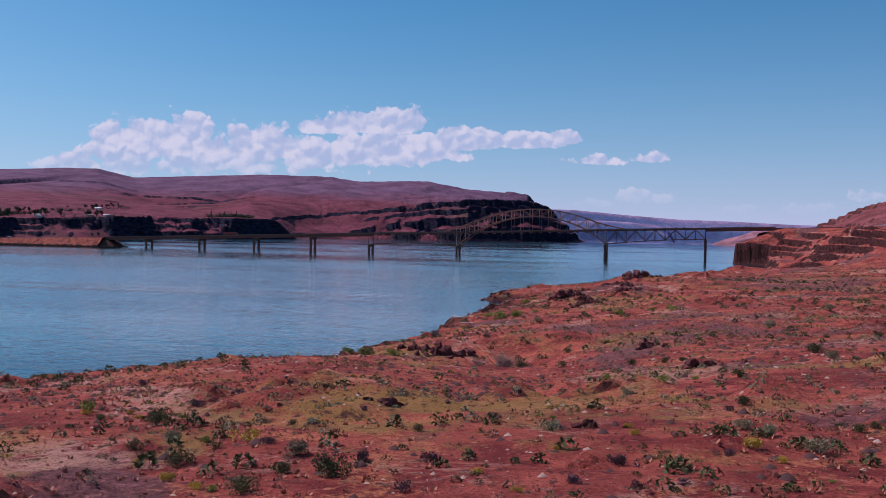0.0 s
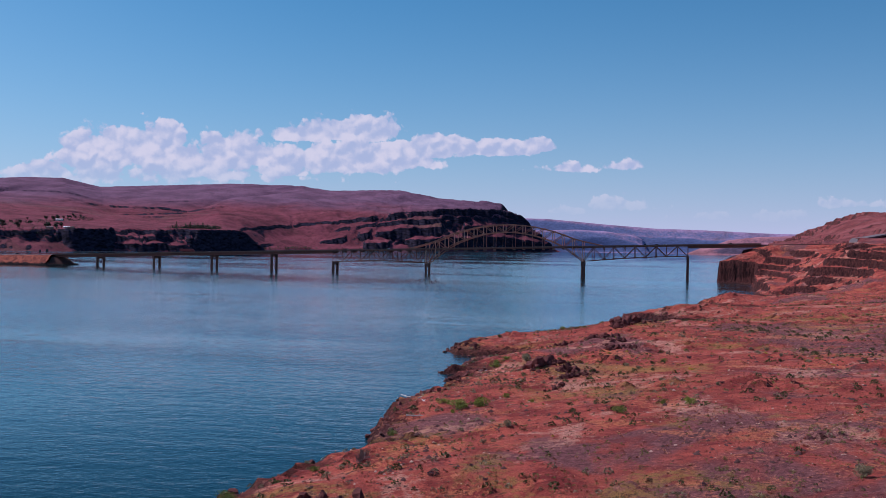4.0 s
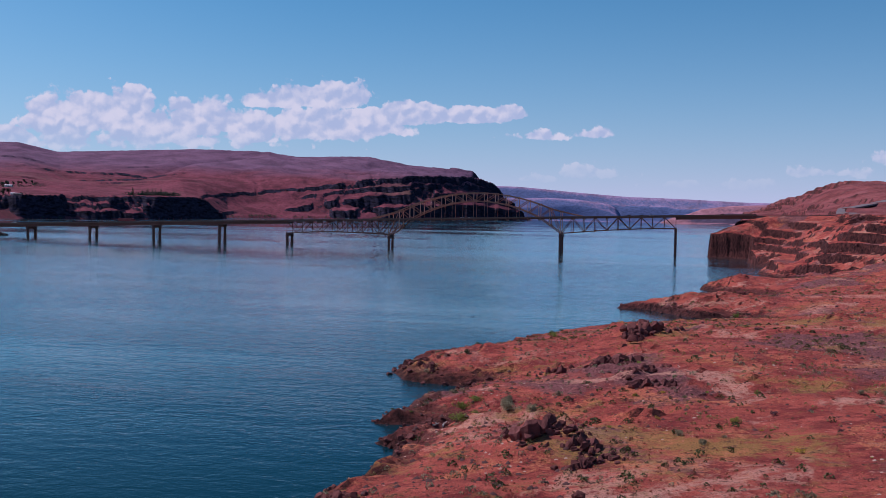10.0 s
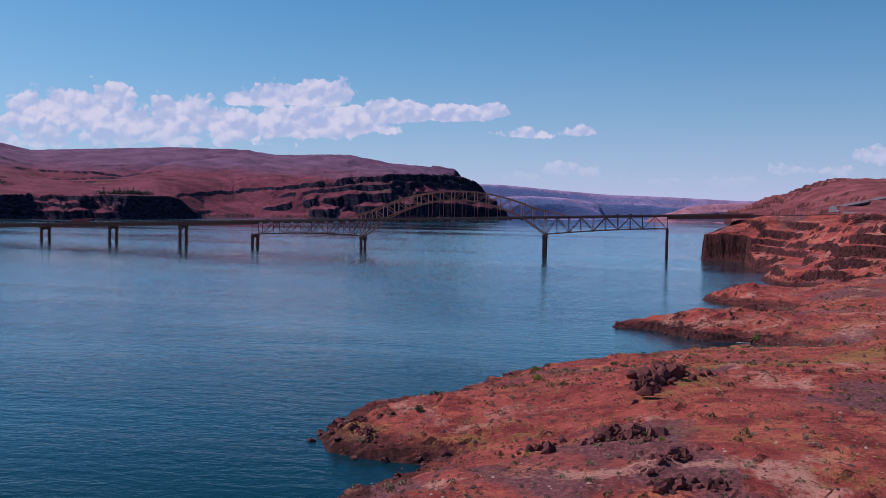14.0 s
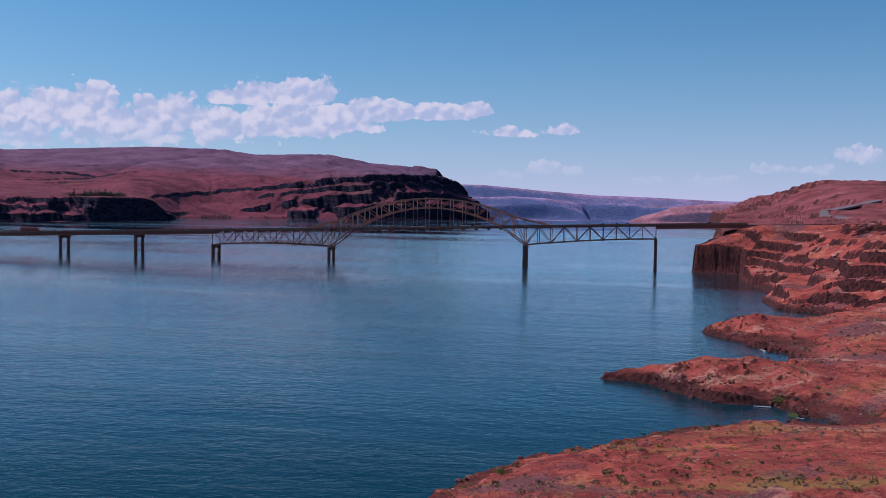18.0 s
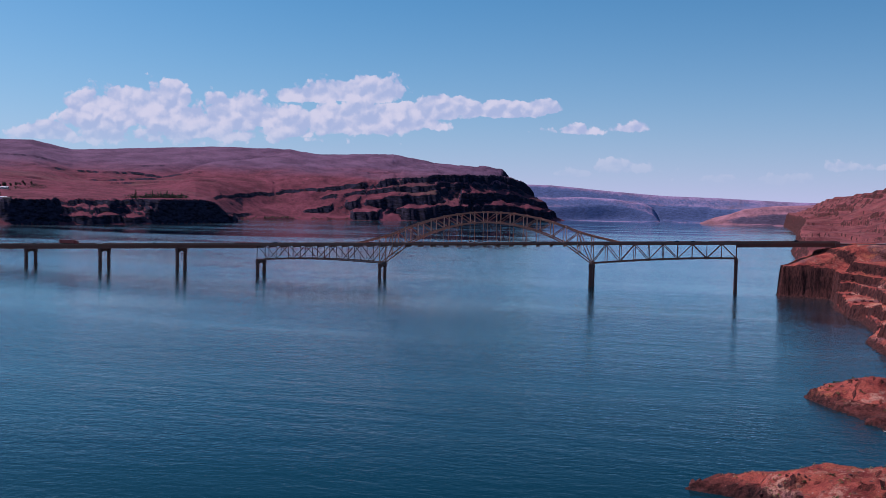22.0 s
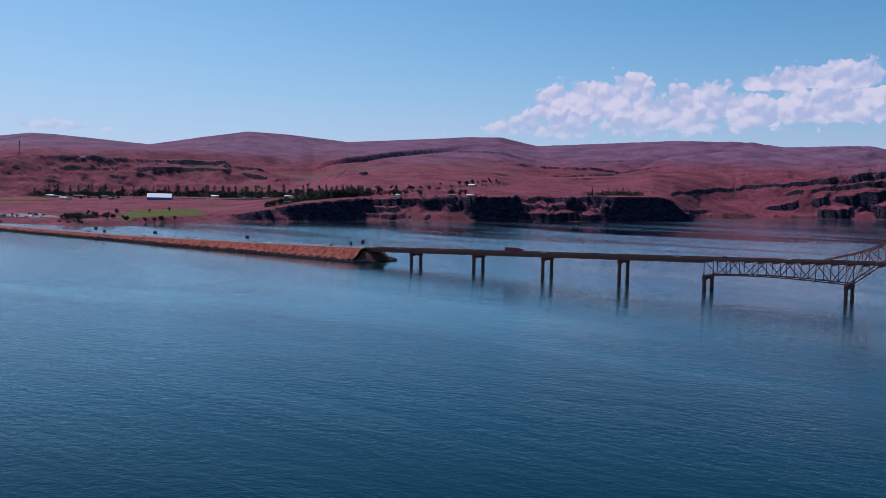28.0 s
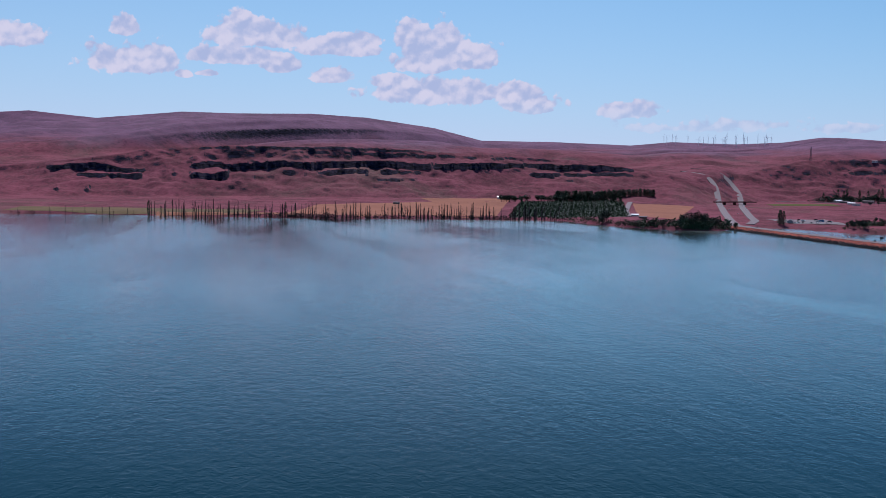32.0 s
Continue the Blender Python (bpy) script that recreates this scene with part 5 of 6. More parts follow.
BRUSH_NAMES = {"dark": "desert_shrub", "green": "green_bush", "sage": "sagebrush", "yellow": "flowering_shrub", "purple": "dry_shrub", "bare": "bare_thicket"}


def shrub(kind, x, y, across, rng, near=False):
    z = on_east(x, y)
    r = across / 2
    label, cat = BRUSH_WORDS[kind]
    m = Matrix.LocRotScale((x, y, z - 0.04), Euler((0, 0, rng.uniform(0, 6.3))), (r, r * rng.uniform(.85, 1.1), r * rng.uniform(.85, 1.25)))
    ob = thing(BRUSH_NAMES[kind], label, cat, m, "brush on the near bank")
    if kind == "bare":
        link("twig_mass", BARE[rng.randrange(3)], None, ob)
    else:
        link("foliage", LUSH[kind][rng.randrange(3)] if near else BRUSH[kind][rng.randrange(4)], None, ob)
        link("stem_mass", STEMS[rng.randrange(3)], None, ob)
    return ob


PLANTED = {
    "dark": [(177.6, -943.3, 2.4), (200.4, -965.8, 1.8), (196.1, -964.5, 1.8), (203.0, -969.3, 1.6), (218.8, -964.7, 2.6), (183.2, -935.3, 1.6), (136.9, -727.0, 2.0), (170.0, -1039.2, 2.2), (163.3, -1035.7, 1.3), (173.7, -1048.2, 1.2), (178.5, -1051.4, 1.8), (175.9, -1049.9, 1.2), (185.3, -1051.9, 1.6), (188.5, -1052.7, 2.2), (185.2, -1057.0, 2.0), (177.0, -942.0, 2.0), (189.2, -933.4, 1.4), (209.9, -1019.3, 1.7), (210.0, -1008.7, 1.2), (216.1, -1028.7, 1.2), (217.0, -1032.3, 1.2), (218.2, -1030.4, 1.3), (189.0, -1038.5, 1.0), (148.2, -663.5, 2.4), (136.9, -712.5, 2.2), (213.5, -811.1, 1.4), (220.2, -785.0, 1.8)],
    "green": [(156.0, -864.5, 4.6), (160.5, -863.0, 3.4), (152.0, -858.5, 2.2), (148.6, -793.6, 3.4), (150.5, -787.5, 2.6), (144.0, -930.5, 2.0), (148.8, -914.9, 1.5), (151.5, -692.2, 2.4), (148.2, -664.0, 2.2), (201.5, -575.5, 2.8), (177.3, -1045.5, 1.0), (199.9, -998.1, 1.4), (202.6, -998.4, 1.6), (197.1, -1001.4, 1.2), (205.2, -988.8, 1.1), (146.5, -779.4, 3.0), (148.5, -777.0, 2.4), (159.9, -863.9, 2.2), (185.1, -878.1, 3.0), (196.1, -870.3, 2.6), (191.8, -869.2, 1.8), (168.5, -860.5, 1.4), (200.4, -588.1, 2.8), (203.3, -587.4, 2.4), (189.0, -804.3, 1.6), (143.0, -929.0, 2.2), (152.1, -945.3, 3.4), (156.6, -944.1, 2.6), (150.1, -883.2, 2.6), (156.3, -868.8, 1.4), (141.5, -752.5, 1.6)],
    "sage": [(156.0, -791.5, 3.2), (160.0, -794.0, 2.4), (169.5, -888.4, 2.0), (214.5, -927.1, 2.6), (226.4, -892.1, 2.6), (163.9, -1019.0, 1.4), (174.9, -1045.7, 1.6), (184.5, -1048.3, 1.8), (214.0, -1040.7, 2.1), (209.9, -1033.0, 2.0), (211.4, -1035.0, 1.7), (199.5, -1006.2, 1.4), (220.4, -973.0, 2.3), (155.5, -789.3, 2.8), (181.7, -813.7, 1.6), (184.5, -819.1, 1.5), (212.2, -783.0, 1.6), (214.4, -798.5, 1.5), (208.6, -782.2, 1.4), (200.4, -852.1, 1.2), (219.0, -813.9, 1.5), (221.5, -446.6, 1.8), (229.5, -513.7, 2.2), (208.8, -558.8, 1.6), (210.9, -569.7, 1.8), (212.3, -575.6, 1.4), (154.9, -782.0, 2.2), (180.9, -770.1, 1.2)],
    "yellow": [(160.9, -1034.3, 1.0), (165.6, -1034.3, 0.9), (163.4, -1032.1, 0.8), (176.1, -1051.6, 1.0), (179.9, -1055.2, 0.9), (182.9, -1057.0, 1.0), (203.0, -1037.3, 0.8), (202.5, -1033.8, 0.8), (199.0, -1042.9, 0.6), (196.2, -1051.3, 0.7), (199.2, -1055.3, 0.7), (211.8, -1044.2, 0.8), (210.1, -1041.1, 1.3), (170.7, -1001.6, 0.8), (179.3, -779.5, 1.0), (174.9, -781.1, 1.2)],
    "purple": [(188.6, -1048.8, 1.4), (180.1, -1034.8, 1.0), (181.5, -1045.7, 1.2), (208.8, -1043.1, 1.0), (203.2, -1045.5, 1.4), (201.4, -1053.3, 1.3), (204.6, -1052.5, 0.9), (166.0, -1025.9, 1.6), (198.5, -928.9, 1.2)],
    "bare": [(153.5, -908.7, 2.8), (177.0, -956.0, 5.0), (209.5, -599.0, 5.0), (205.0, -577.0, 3.0), (178.0, -957.0, 3.6), (154.3, -912.2, 3.0), (203.4, -585.6, 3.4), (208.4, -603.6, 4.4), (206.2, -598.9, 3.0), (170.3, -942.4, 3.0)],
}
rng = random.Random(5)
for kind, spots in PLANTED.items():
    for x, y, across in spots:
        shrub(kind, x, y, across, rng, True)
placed = 0
while placed < 900:
    x, y = rng.uniform(120, 285), rng.uniform(-1082, -420)
    z = on_east(x, y)
    patch = float(fbm(np.array([x]), np.array([y]), 34.0, 3, 201)[0])
    if z < 1.6 or z > 26 or rng.random() > 0.30 + patch * 1.2:
        continue
    kind = rng.choices(("dark", "green", "sage", "yellow", "purple"), (26, 16, 36, 10, 14))[0]
    shrub(kind, x, y, min(2.0, 0.4 + rng.expovariate(3.2)), rng)
    placed += 1


def scatter(name, label, category, count, seed, mat, build, patch_size, bias, base=0.35, zone=(105, 330, -1084, -330)):
    """Uncountable small cover on the near bank, thicker in patches."""
    r = np.random.default_rng(seed)
    x, y = r.uniform(zone[0], zone[1], count * 5), r.uniform(zone[2], zone[3], count * 5)
    # nearer to the camera's line the cover is seen more closely
    keep = r.uniform(0, 1, x.size) < np.clip(base + bias * fbm(x, y, patch_size, 4, seed), 0.02, 1) * np.interp(y, [-1084, -950, -330], [1.0, 0.75, 0.3])
    x, y = x[keep], y[keep]
    z = east_height(x, y)
    ok = z > 1.2
    x, y, z = x[ok][:count], y[ok][:count], z[ok][:count]
    vs, fs = build(x, y, z, r)
    me = bpy.data.meshes.new(name)
    k = fs.shape[1]
    me.vertices.add(len(vs))
    me.vertices.foreach_set("co", vs.astype(np.float32).ravel())
    me.loops.add(fs.size)
    me.loops.foreach_set("vertex_index", fs.astype(np.int32).ravel())
    me.polygons.add(len(fs))
    me.polygons.foreach_set("loop_start", np.arange(0, fs.size, k, dtype=np.int32))
    me.polygons.foreach_set("loop_total", np.full(len(fs), k, np.int32))
    me.update(calc_edges=True)
    return tagged(link(name, me, mat), label, category, kind="stuff")


def tufts(low, high, blades):
    def build(x, y, z, r):
        n = len(x)
        size = r.uniform(low, high, n)
        vs, fs = [], []
        for k in range(blades):
            a = r.uniform(0, 2 * np.pi, n)
            out = size * r.uniform(0.1, 0.6, n)
            bx, by = x + np.cos(a) * out * 0.5, y + np.sin(a) * out * 0.5
            w = size * 0.30
            px, py = -np.sin(a) * w, np.cos(a) * w
            tip = np.stack([bx + np.cos(a) * out, by + np.sin(a) * out, z + size * r.uniform(0.25, 0.6, n)], -1)
            l = np.stack([bx + px, by + py, z - 0.05], -1)
            q = np.stack([bx - px, by - py, z - 0.05], -1)
            base = len(vs) * 3 * n
            vs.append(np.stack([l, q, tip], 1).reshape(-1, 3))
            fs.append(base + np.arange(3 * n).reshape(n, 3))
        return np.concatenate(vs), np.concatenate(fs)
    return build


def clumps(low, high, blades):
    """Low round plants: small blades all over a dome."""
    def build(x, y, z, r):
        n = len(x)
        size = low + (high - low) * r.uniform(0, 1, n) ** 1.6
        vs = []
        for k in range(blades):
            a, up = r.uniform(0, 2 * np.pi, n), r.uniform(0.05, 1.0, n)
            out = np.sqrt(1.0 - up * up) * 0.62 * r.uniform(0.55, 1.05, n)
            c = np.stack([x + np.cos(a) * out * size, y + np.sin(a) * out * size, z + up * size * 0.62 - 0.02], -1)
            p, q = r.normal(0, 1, (n, 3)), r.normal(0, 1, (n, 3))
            p = p / np.linalg.norm(p, axis=1)[:, None] * size[:, None] * 0.17
            q = q / np.linalg.norm(q, axis=1)[:, None] * size[:, None] * 0.17
            vs.append(np.stack([c - p, c + q, c + p - q * 0.4], 1).reshape(-1, 3))
        v = np.concatenate(vs)
        return v, np.arange(len(v)).reshape(-1, 3)
    return build


def stones(low, high):
    def build(x, y, z, r):
        n = len(x)
        s = low + (high - low) * r.uniform(0, 1, n) ** 3
        corners = np.array([(1, 0, .1), (.3, .9, .0), (-.8, .6, .15), (-.7, -.7, 0), (.4, -.8, .1), (0.1, 0, .75)])
        vs = []
        for cx, cy, cz in corners:
            j = r.uniform(0.7, 1.3, (n, 3))
            vs.append(np.stack([x + s * cx * j[:, 0], y + s * cy * j[:, 1], z - 0.03 + s * cz * j[:, 2]], -1))
        v = np.stack(vs, 1).reshape(-1, 3)
        f = np.array([(k, (k + 1) % 5, 5) for k in range(5)])
        return v, (np.arange(n)[:, None, None] * 6 + f[None]).reshape(-1, 3)
    return build


scatter("dry_grass", "dry reddish bunch grass over the bank", "grass", 30000, 301, STRAW, tufts(0.18, 0.50, 6), 18.0, 0.9)
scatter("low_plants", "low olive and grey-green plants in patches", "plants", 13000, 302, OLIVE, clumps(0.2, 0.8, 22), 20.0, 2.4, 0.0)
scatter("small_shrubs", "small dark green and grey desert shrubs", "shrubs", 4200, 306, LEAF["dark"], clumps(0.3, 1.25, 42), 26.0, 2.2, 0.0)
scatter("small_sage", "small grey-green sage clumps", "shrubs", 4200, 307, LEAF["sage"], clumps(0.25, 1.1, 36), 22.0, 2.2, 0.0)
scatter("brown_plants", "small dried brown and rust plants", "plants", 8000, 308, plain("rust_brown_plants", (0.150, 0.070, 0.032), 0.9, 0, 0.5, 0.5), clumps(0.2, 0.8, 20), 16.0, 1.6, 0.15)
scatter("stones", "scattered dark basalt stones", "stones", 17000, 303, STONE, stones(0.10, 0.55), 26.0, 1.3)
scatter("pale_stones", "pale weathered gravel and bleached sticks", "stones", 6000, 304, PALE, stones(0.08, 0.32), 15.0, 1.6)

LOGS = [(148.0, -868.5), (146.0, -866.0), (141.5, -842.3), (143.8, -845.3), (145.9, -791.3), (144.6, -792.6), (144.0, -939.0), (141.7, -929.4), (147.4, -853.5), (199.5, -577.8), (205.0, -590.2), (209.5, -474.1)]
for x, y in LOGS:
    s = Shape()
    a, p = rng.uniform(0, 3.1), Vector((0, 0, 0))
    way = Vector((math.cos(a), math.sin(a), 0))
    ln = rng.uniform(1.6, 4.2)
    for k in range(4):
        q = p + way * ln / 4 + Vector((rng.gauss(0, .12), rng.gauss(0, .12), rng.uniform(-.02, .06)))
        s.tube(p, q, .16 - .025 * k, .135 - .025 * k, 7)
        p = q
    for k in range(2):
        q = way * ln * rng.uniform(.4, .8)
        s.tube(q, q + Vector((rng.gauss(0, .4), rng.gauss(0, .4), .35)), .06, .025, 5)
    log = link("driftwood_log", s.mesh("driftwood_log"), DRIFT)
    log.location = (x, y, max(on_east(x, y), 0.05) + .10)
    tagged(log, "bleached driftwood log washed up on dark rocks", "driftwood", "driftwood")


# ---------------------------------------------------------------- far bank: roads, fields, trees, town
CROWN = plain("deep_green_tree_leaves", (0.022, 0.036, 0.018), 0.85, 0, 0.5, 0.3, 0, 0.3)
POPLAR_LEAF = plain("poplar_leaves", (0.030, 0.052, 0.022), 0.85, 0, 0.5, 0.3, 0, 0.25)
BARK = plain("dark_bark", (0.050, 0.032, 0.028), 0.9, 0, 0.4, 1.0)
DEADWOOD = plain("dead_flooded_wood", (0.045, 0.028, 0.028), 0.9, 0, 0.4, 1.0)
ORCHARD = plain("orchard_leaves", (0.018, 0.040, 0.011), 0.85, 0, 0.5, 0.2, 0, 0.2)
LAWN = plain("irrigated_lawn", (0.085, 0.080, 0.018), 0.95, 0, 0.75, 0.025)
FIELD = plain("dry_tan_field", (0.270, 0.108, 0.066), 0.95, 0, 0.5, 0.012)
OLIVEFIELD = plain("olive_grass_field", (0.130, 0.088, 0.042), 0.95, 0, 0.6, 0.02)
WHITE = plain("white_painted_metal", (0.78, 0.78, 0.80), 0.5, 0, 0.08, 0.3)
BLUE = plain("blue_metal_siding", (0.060, 0.160, 0.330), 0.5, 0, 0.15, 0.3)
BROWNWALL = plain("faded_brown_siding", (0.250, 0.160, 0.130), 0.8, 0, 0.25, 0.3, 0, 0.4)
PALEWALL = plain("pale_house_siding", (0.560, 0.500, 0.480), 0.8, 0, 0.15, 0.3, 0, 0.3)
ROOFING = plain("dark_roofing", (0.110, 0.080, 0.085), 0.85, 0, 0.3, 0.5, 0, 0.4)
PANE = plain("dark_window_glass", (0.015, 0.020, 0.028), 0.08, 0, 0.1, 1.0)
RUBBER = plain("black_rubber", (0.012, 0.012, 0.013), 0.85, 0, 0.2, 3.0)
CHROME = plain("grey_wheel_metal", (0.40, 0.40, 0.42), 0.35, 0.9, 0.1, 3.0)
PAINTS = [plain("white_car_paint", (0.75, 0.75, 0.76), 0.25, 0, 0.05, 1.0), plain("black_car_paint", (0.014, 0.014, 0.016), 0.2, 0, 0.1, 1.0),
          plain("silver_car_paint", (0.42, 0.43, 0.46), 0.25, 0.3, 0.05, 1.0), plain("red_car_paint", (0.42, 0.022, 0.020), 0.25, 0, 0.1, 1.0)]
DARKRED = plain("dark_red_lorry_paint", (0.20, 0.022, 0.024), 0.4, 0, 0.2, 1.0)
MASTSTEEL = plain("galvanised_mast_steel", (0.070, 0.055, 0.070), 0.6, 0.2, 0.2, 1.0)
SIGNBACK = plain("dark_sign_back", (0.030, 0.032, 0.040), 0.6, 0.2, 0.2, 1.0)
TURBINE = plain("white_turbine_shell", (0.62, 0.62, 0.66), 0.5, 0, 0.05, 1.0)


def drape(name, line, half, mat, label, category, lift=0.9, height=None):
    """A road laid over the land along a line."""
    height = height or on_west
    pts = []
    for (ax, ay), (bx, by) in zip(line, line[1:]):
        n = max(2, int(math.hypot(bx - ax, by - ay) / 12))
        pts += [(ax + (bx - ax) * k / n, ay + (by - ay) * k / n) for k in range(n)]
    pts.append(line[-1])
    for _ in range(6):
        pts = [pts[0]] + [((a[0] + 2 * b[0] + c[0]) / 4, (a[1] + 2 * b[1] + c[1]) / 4) for a, b, c in zip(pts, pts[1:], pts[2:])] + [pts[-1]]
    zs = [height(*p) for p in pts]
    for _ in range(14):
        zs = [zs[0]] + [max(b - 0.12, (a + 2 * b + c) / 4) for a, b, c in zip(zs, zs[1:], zs[2:])] + [zs[-1]]
    s = Shape()
    rings = []
    for k, (p, z) in enumerate(zip(pts, zs)):
        a, b = pts[max(0, k - 1)], pts[min(len(pts) - 1, k + 1)]
        w = Vector((b[0] - a[0], b[1] - a[1])).normalized()
        rings.append([(p[0] + w.y * half, p[1] - w.x * half, z + lift - 2.5), (p[0] + w.y * half, p[1] - w.x * half, z + lift), (p[0] - w.y * half, p[1] + w.x * half, z + lift), (p[0] - w.y * half, p[1] + w.x * half, z + lift - 2.5)])
    s.sweep(rings)
    return tagged(link(name, s.mesh(name), mat), label, category, kind="structure")


def patch(name, a, b, c, d, mat, label, category, lift=0.5):
    """A field or lawn between four corners, laid over the land."""
    n = 26
    U, V = np.meshgrid(np.linspace(0, 1, n), np.linspace(0, 1, n))
    ragged = fbm(U * 9, V * 9, 2.0, 3, 7) * 0.05
    U2, V2 = U + ragged * (U > 0) * (U < 1), V + ragged
    bl = lambda i: (a[i] * (1 - U2) + b[i] * U2) * (1 - V2) + (d[i] * (1 - U2) + c[i] * U2) * V2
    x, y = bl(0), bl(1)
    return tagged(link(name, grid_mesh(name, x, y, west_height(x, y) + lift), mat), label, category, kind="structure")


patch("field_1", (-1532, -640), (-1522, -330), (-1960, -330), (-1860, -560), FIELD, "dry tan farm field behind the dead trees", "field")
patch("field_2", (-1530, -60), (-1420, -40), (-1900, 200), (-1960, 90), FIELD, "dry tan field beside the highway", "field", 0.45)
patch("field_3", (-1530, -330), (-1530, -300), (-2120, -130), (-2120, -330), FIELD, "dry tan field beside the orchard", "field", 0.45)
patch("field_4", (-1522, -280), (-1528, -82), (-1988, 78), (-1978, -142), ORCHARD, "shaded green orchard floor", "field", 0.55)
patch("lawn_1", (-1250, 232), (-1300, 452), (-1510, 590), (-1500, 440), LAWN, "bright green park lawn by the water", "lawn")
patch("lawn_2", (-1990, 420), (-1960, 560), (-2060, 600), (-2090, 450), LAWN, "green strip of watered grass", "lawn")
patch("field_5", (-1585, -1059), (-1536, -700), (-1660, -660), (-1720, -1059), OLIVEFIELD, "narrow olive strip of irrigated grass along the shore", "field", 0.45)
patch("field_6", (-1545, -830), (-1526, -640), (-1560, -640), (-1580, -830), FIELD, "dry tan verge behind the dead trees", "field", 0.55)
drape("road_2", [(-1300, 2), (-1395, 40), (-1685, 164), (-1940, 276), (-2142, 364), (-2230, 400), (-2318, 430), (-2400, 436), (-2470, 414)], 6.4, ASPHALT, "highway lanes climbing from the river into the hills", "road")
drape("road_3", [(-1335, 40), (-1420, 92), (-1525, 136), (-1740, 232), (-1947, 326), (-2140, 420), (-2238, 464), (-2354, 509), (-2420, 522), (-2490, 510), (-2560, 480)], 6.4, ASPHALT, "second carriageway of the climbing highway", "road")
drape("road_4", [(-1525, -78), (-1700, -20), (-2000, 100)], 5, ASPHALT, "farm road beside the orchard", "road", 1.1)
patch("road_5", (-1345, 118), (-1310, 185), (-1450, 225), (-1470, 130), ASPHALT, "paved boat launch parking area", "parking area", 0.7)

drape("road_8", [(-2240, 560), (-2150, 655), (-2060, 745), (-1950, 850), (-1800, 905), (-1690, 900), (-1560, 870), (-1440, 800)], 8, ASPHALT, "paved main street through the small town", "road", 0.8)

# overpass
overpass = thing("overpass", "dark concrete overpass crossing the highway lanes", "overpass", pose(-2040, 356, on_west(-2040, 356) + 6.8, 0, 0, 112))
link("deck", Shape().box(-62, 62, -5.5, 5.5, -1.4, 0.0).mesh("deck"), CONCRETE, overpass)
for sgn in (-1, 1):
    link("parapet", Shape().box(-62, 62, sgn * 5.3 - .15, sgn * 5.3 + .15, 0.003, 0.9).mesh("parapet"), CONCRETE, overpass)
for x in (-34, -2, 30):
    link("column", Shape().box(x - .6, x + .6, -4.2, 4.2, -8.5, -1.41).mesh("column"), CONCRETE, overpass)


def tree_parts(kind, seed):
    """A tree one metre high."""
    rng = random.Random(seed)
    t, c = Shape(), Shape()
    if kind == "poplar":
        t.tube((0, 0, -.02), (0, 0, .9), .016, .004, 6)
        for _ in range(300):
            z = rng.uniform(.06, 1.0)
            r = .105 * math.sin(math.pi * min(1, (z + .02)) ** .75) ** .6 * rng.uniform(.3, 1.12) + .012
            a = rng.uniform(0, 6.3)
            c.leaf((math.cos(a) * r, math.sin(a) * r, z), .034, rng)
    elif kind == "dead":
        p = Vector((0, 0, -.02))
        for k in range(4):
            q = p + Vector((rng.gauss(0, .012), rng.gauss(0, .012), .255))
            t.tube(p, q, .026 - .0054 * k, .0206 - .0054 * k, 5)
            p = q
        for _ in range(26):
            z = rng.uniform(.15, .92)
            a = rng.uniform(0, 6.3)
            r = .075 * (1.1 - z) + .02
            c.tube((0, 0, z), (math.cos(a) * r, math.sin(a) * r, z + rng.uniform(.06, .16)), .0055, .002, 3)
    else:
        t.tube((0, 0, -.02), (0, 0, .34), .035, .024, 7)
        lobes = []
        for _ in range(8):
            a = rng.uniform(0, 6.3)
            r = rng.uniform(.06, .27)
            q = Vector((math.cos(a) * r, math.sin(a) * r, rng.uniform(.38, .78)))
            t.tube((0, 0, .26), q, .016, .006, 4)
            lobes.append((q, rng.uniform(.13, .22)))
        for _ in range(430):
            q, r = lobes[rng.randrange(8)]
            w = Vector((rng.gauss(0, 1), rng.gauss(0, 1), rng.gauss(0, 1))).normalized() * r * rng.uniform(.5, 1.08)
            c.leaf(q + w, .048, rng)
    return t.mesh("trunk"), c.mesh("crown")


TREE_LABEL = {"poplar": ("slim dark green poplar tree", "poplar tree"), "broad": ("round dark green shade tree", "tree"), "dead": ("bare dead poplar standing at the water's edge", "dead tree")}
TREES = {}
for kind, count in (("poplar", 3), ("broad", 4), ("dead", 5)):
    TREES[kind] = []
    for k in range(count):
        tm, cm = tree_parts(kind, 40 * len(kind) + k)
        tm.materials.append(DEADWOOD if kind == "dead" else BARK)
        cm.materials.append(DEADWOOD if kind == "dead" else (POPLAR_LEAF if kind == "poplar" else CROWN))
        TREES[kind].append((tm, cm))


def tree(kind, x, y, high, rng, group="", wide=1.0):
    label, cat = TREE_LABEL[kind]
    z = max(on_west(x, y), 0.0)
    w = high * wide
    ob = thing({"poplar": "poplar_tree", "broad": "tree", "dead": "dead_tree"}[kind], label, cat, Matrix.LocRotScale((x, y, z), Euler((0, 0, rng.uniform(0, 6.3))), (w, w, high)), group)
    tm, cm = TREES[kind][rng.randrange(len(TREES[kind]))]
    link("trunk", tm, None, ob)
    link("branch_mass" if kind == "dead" else "crown", cm, None, ob)
    return ob


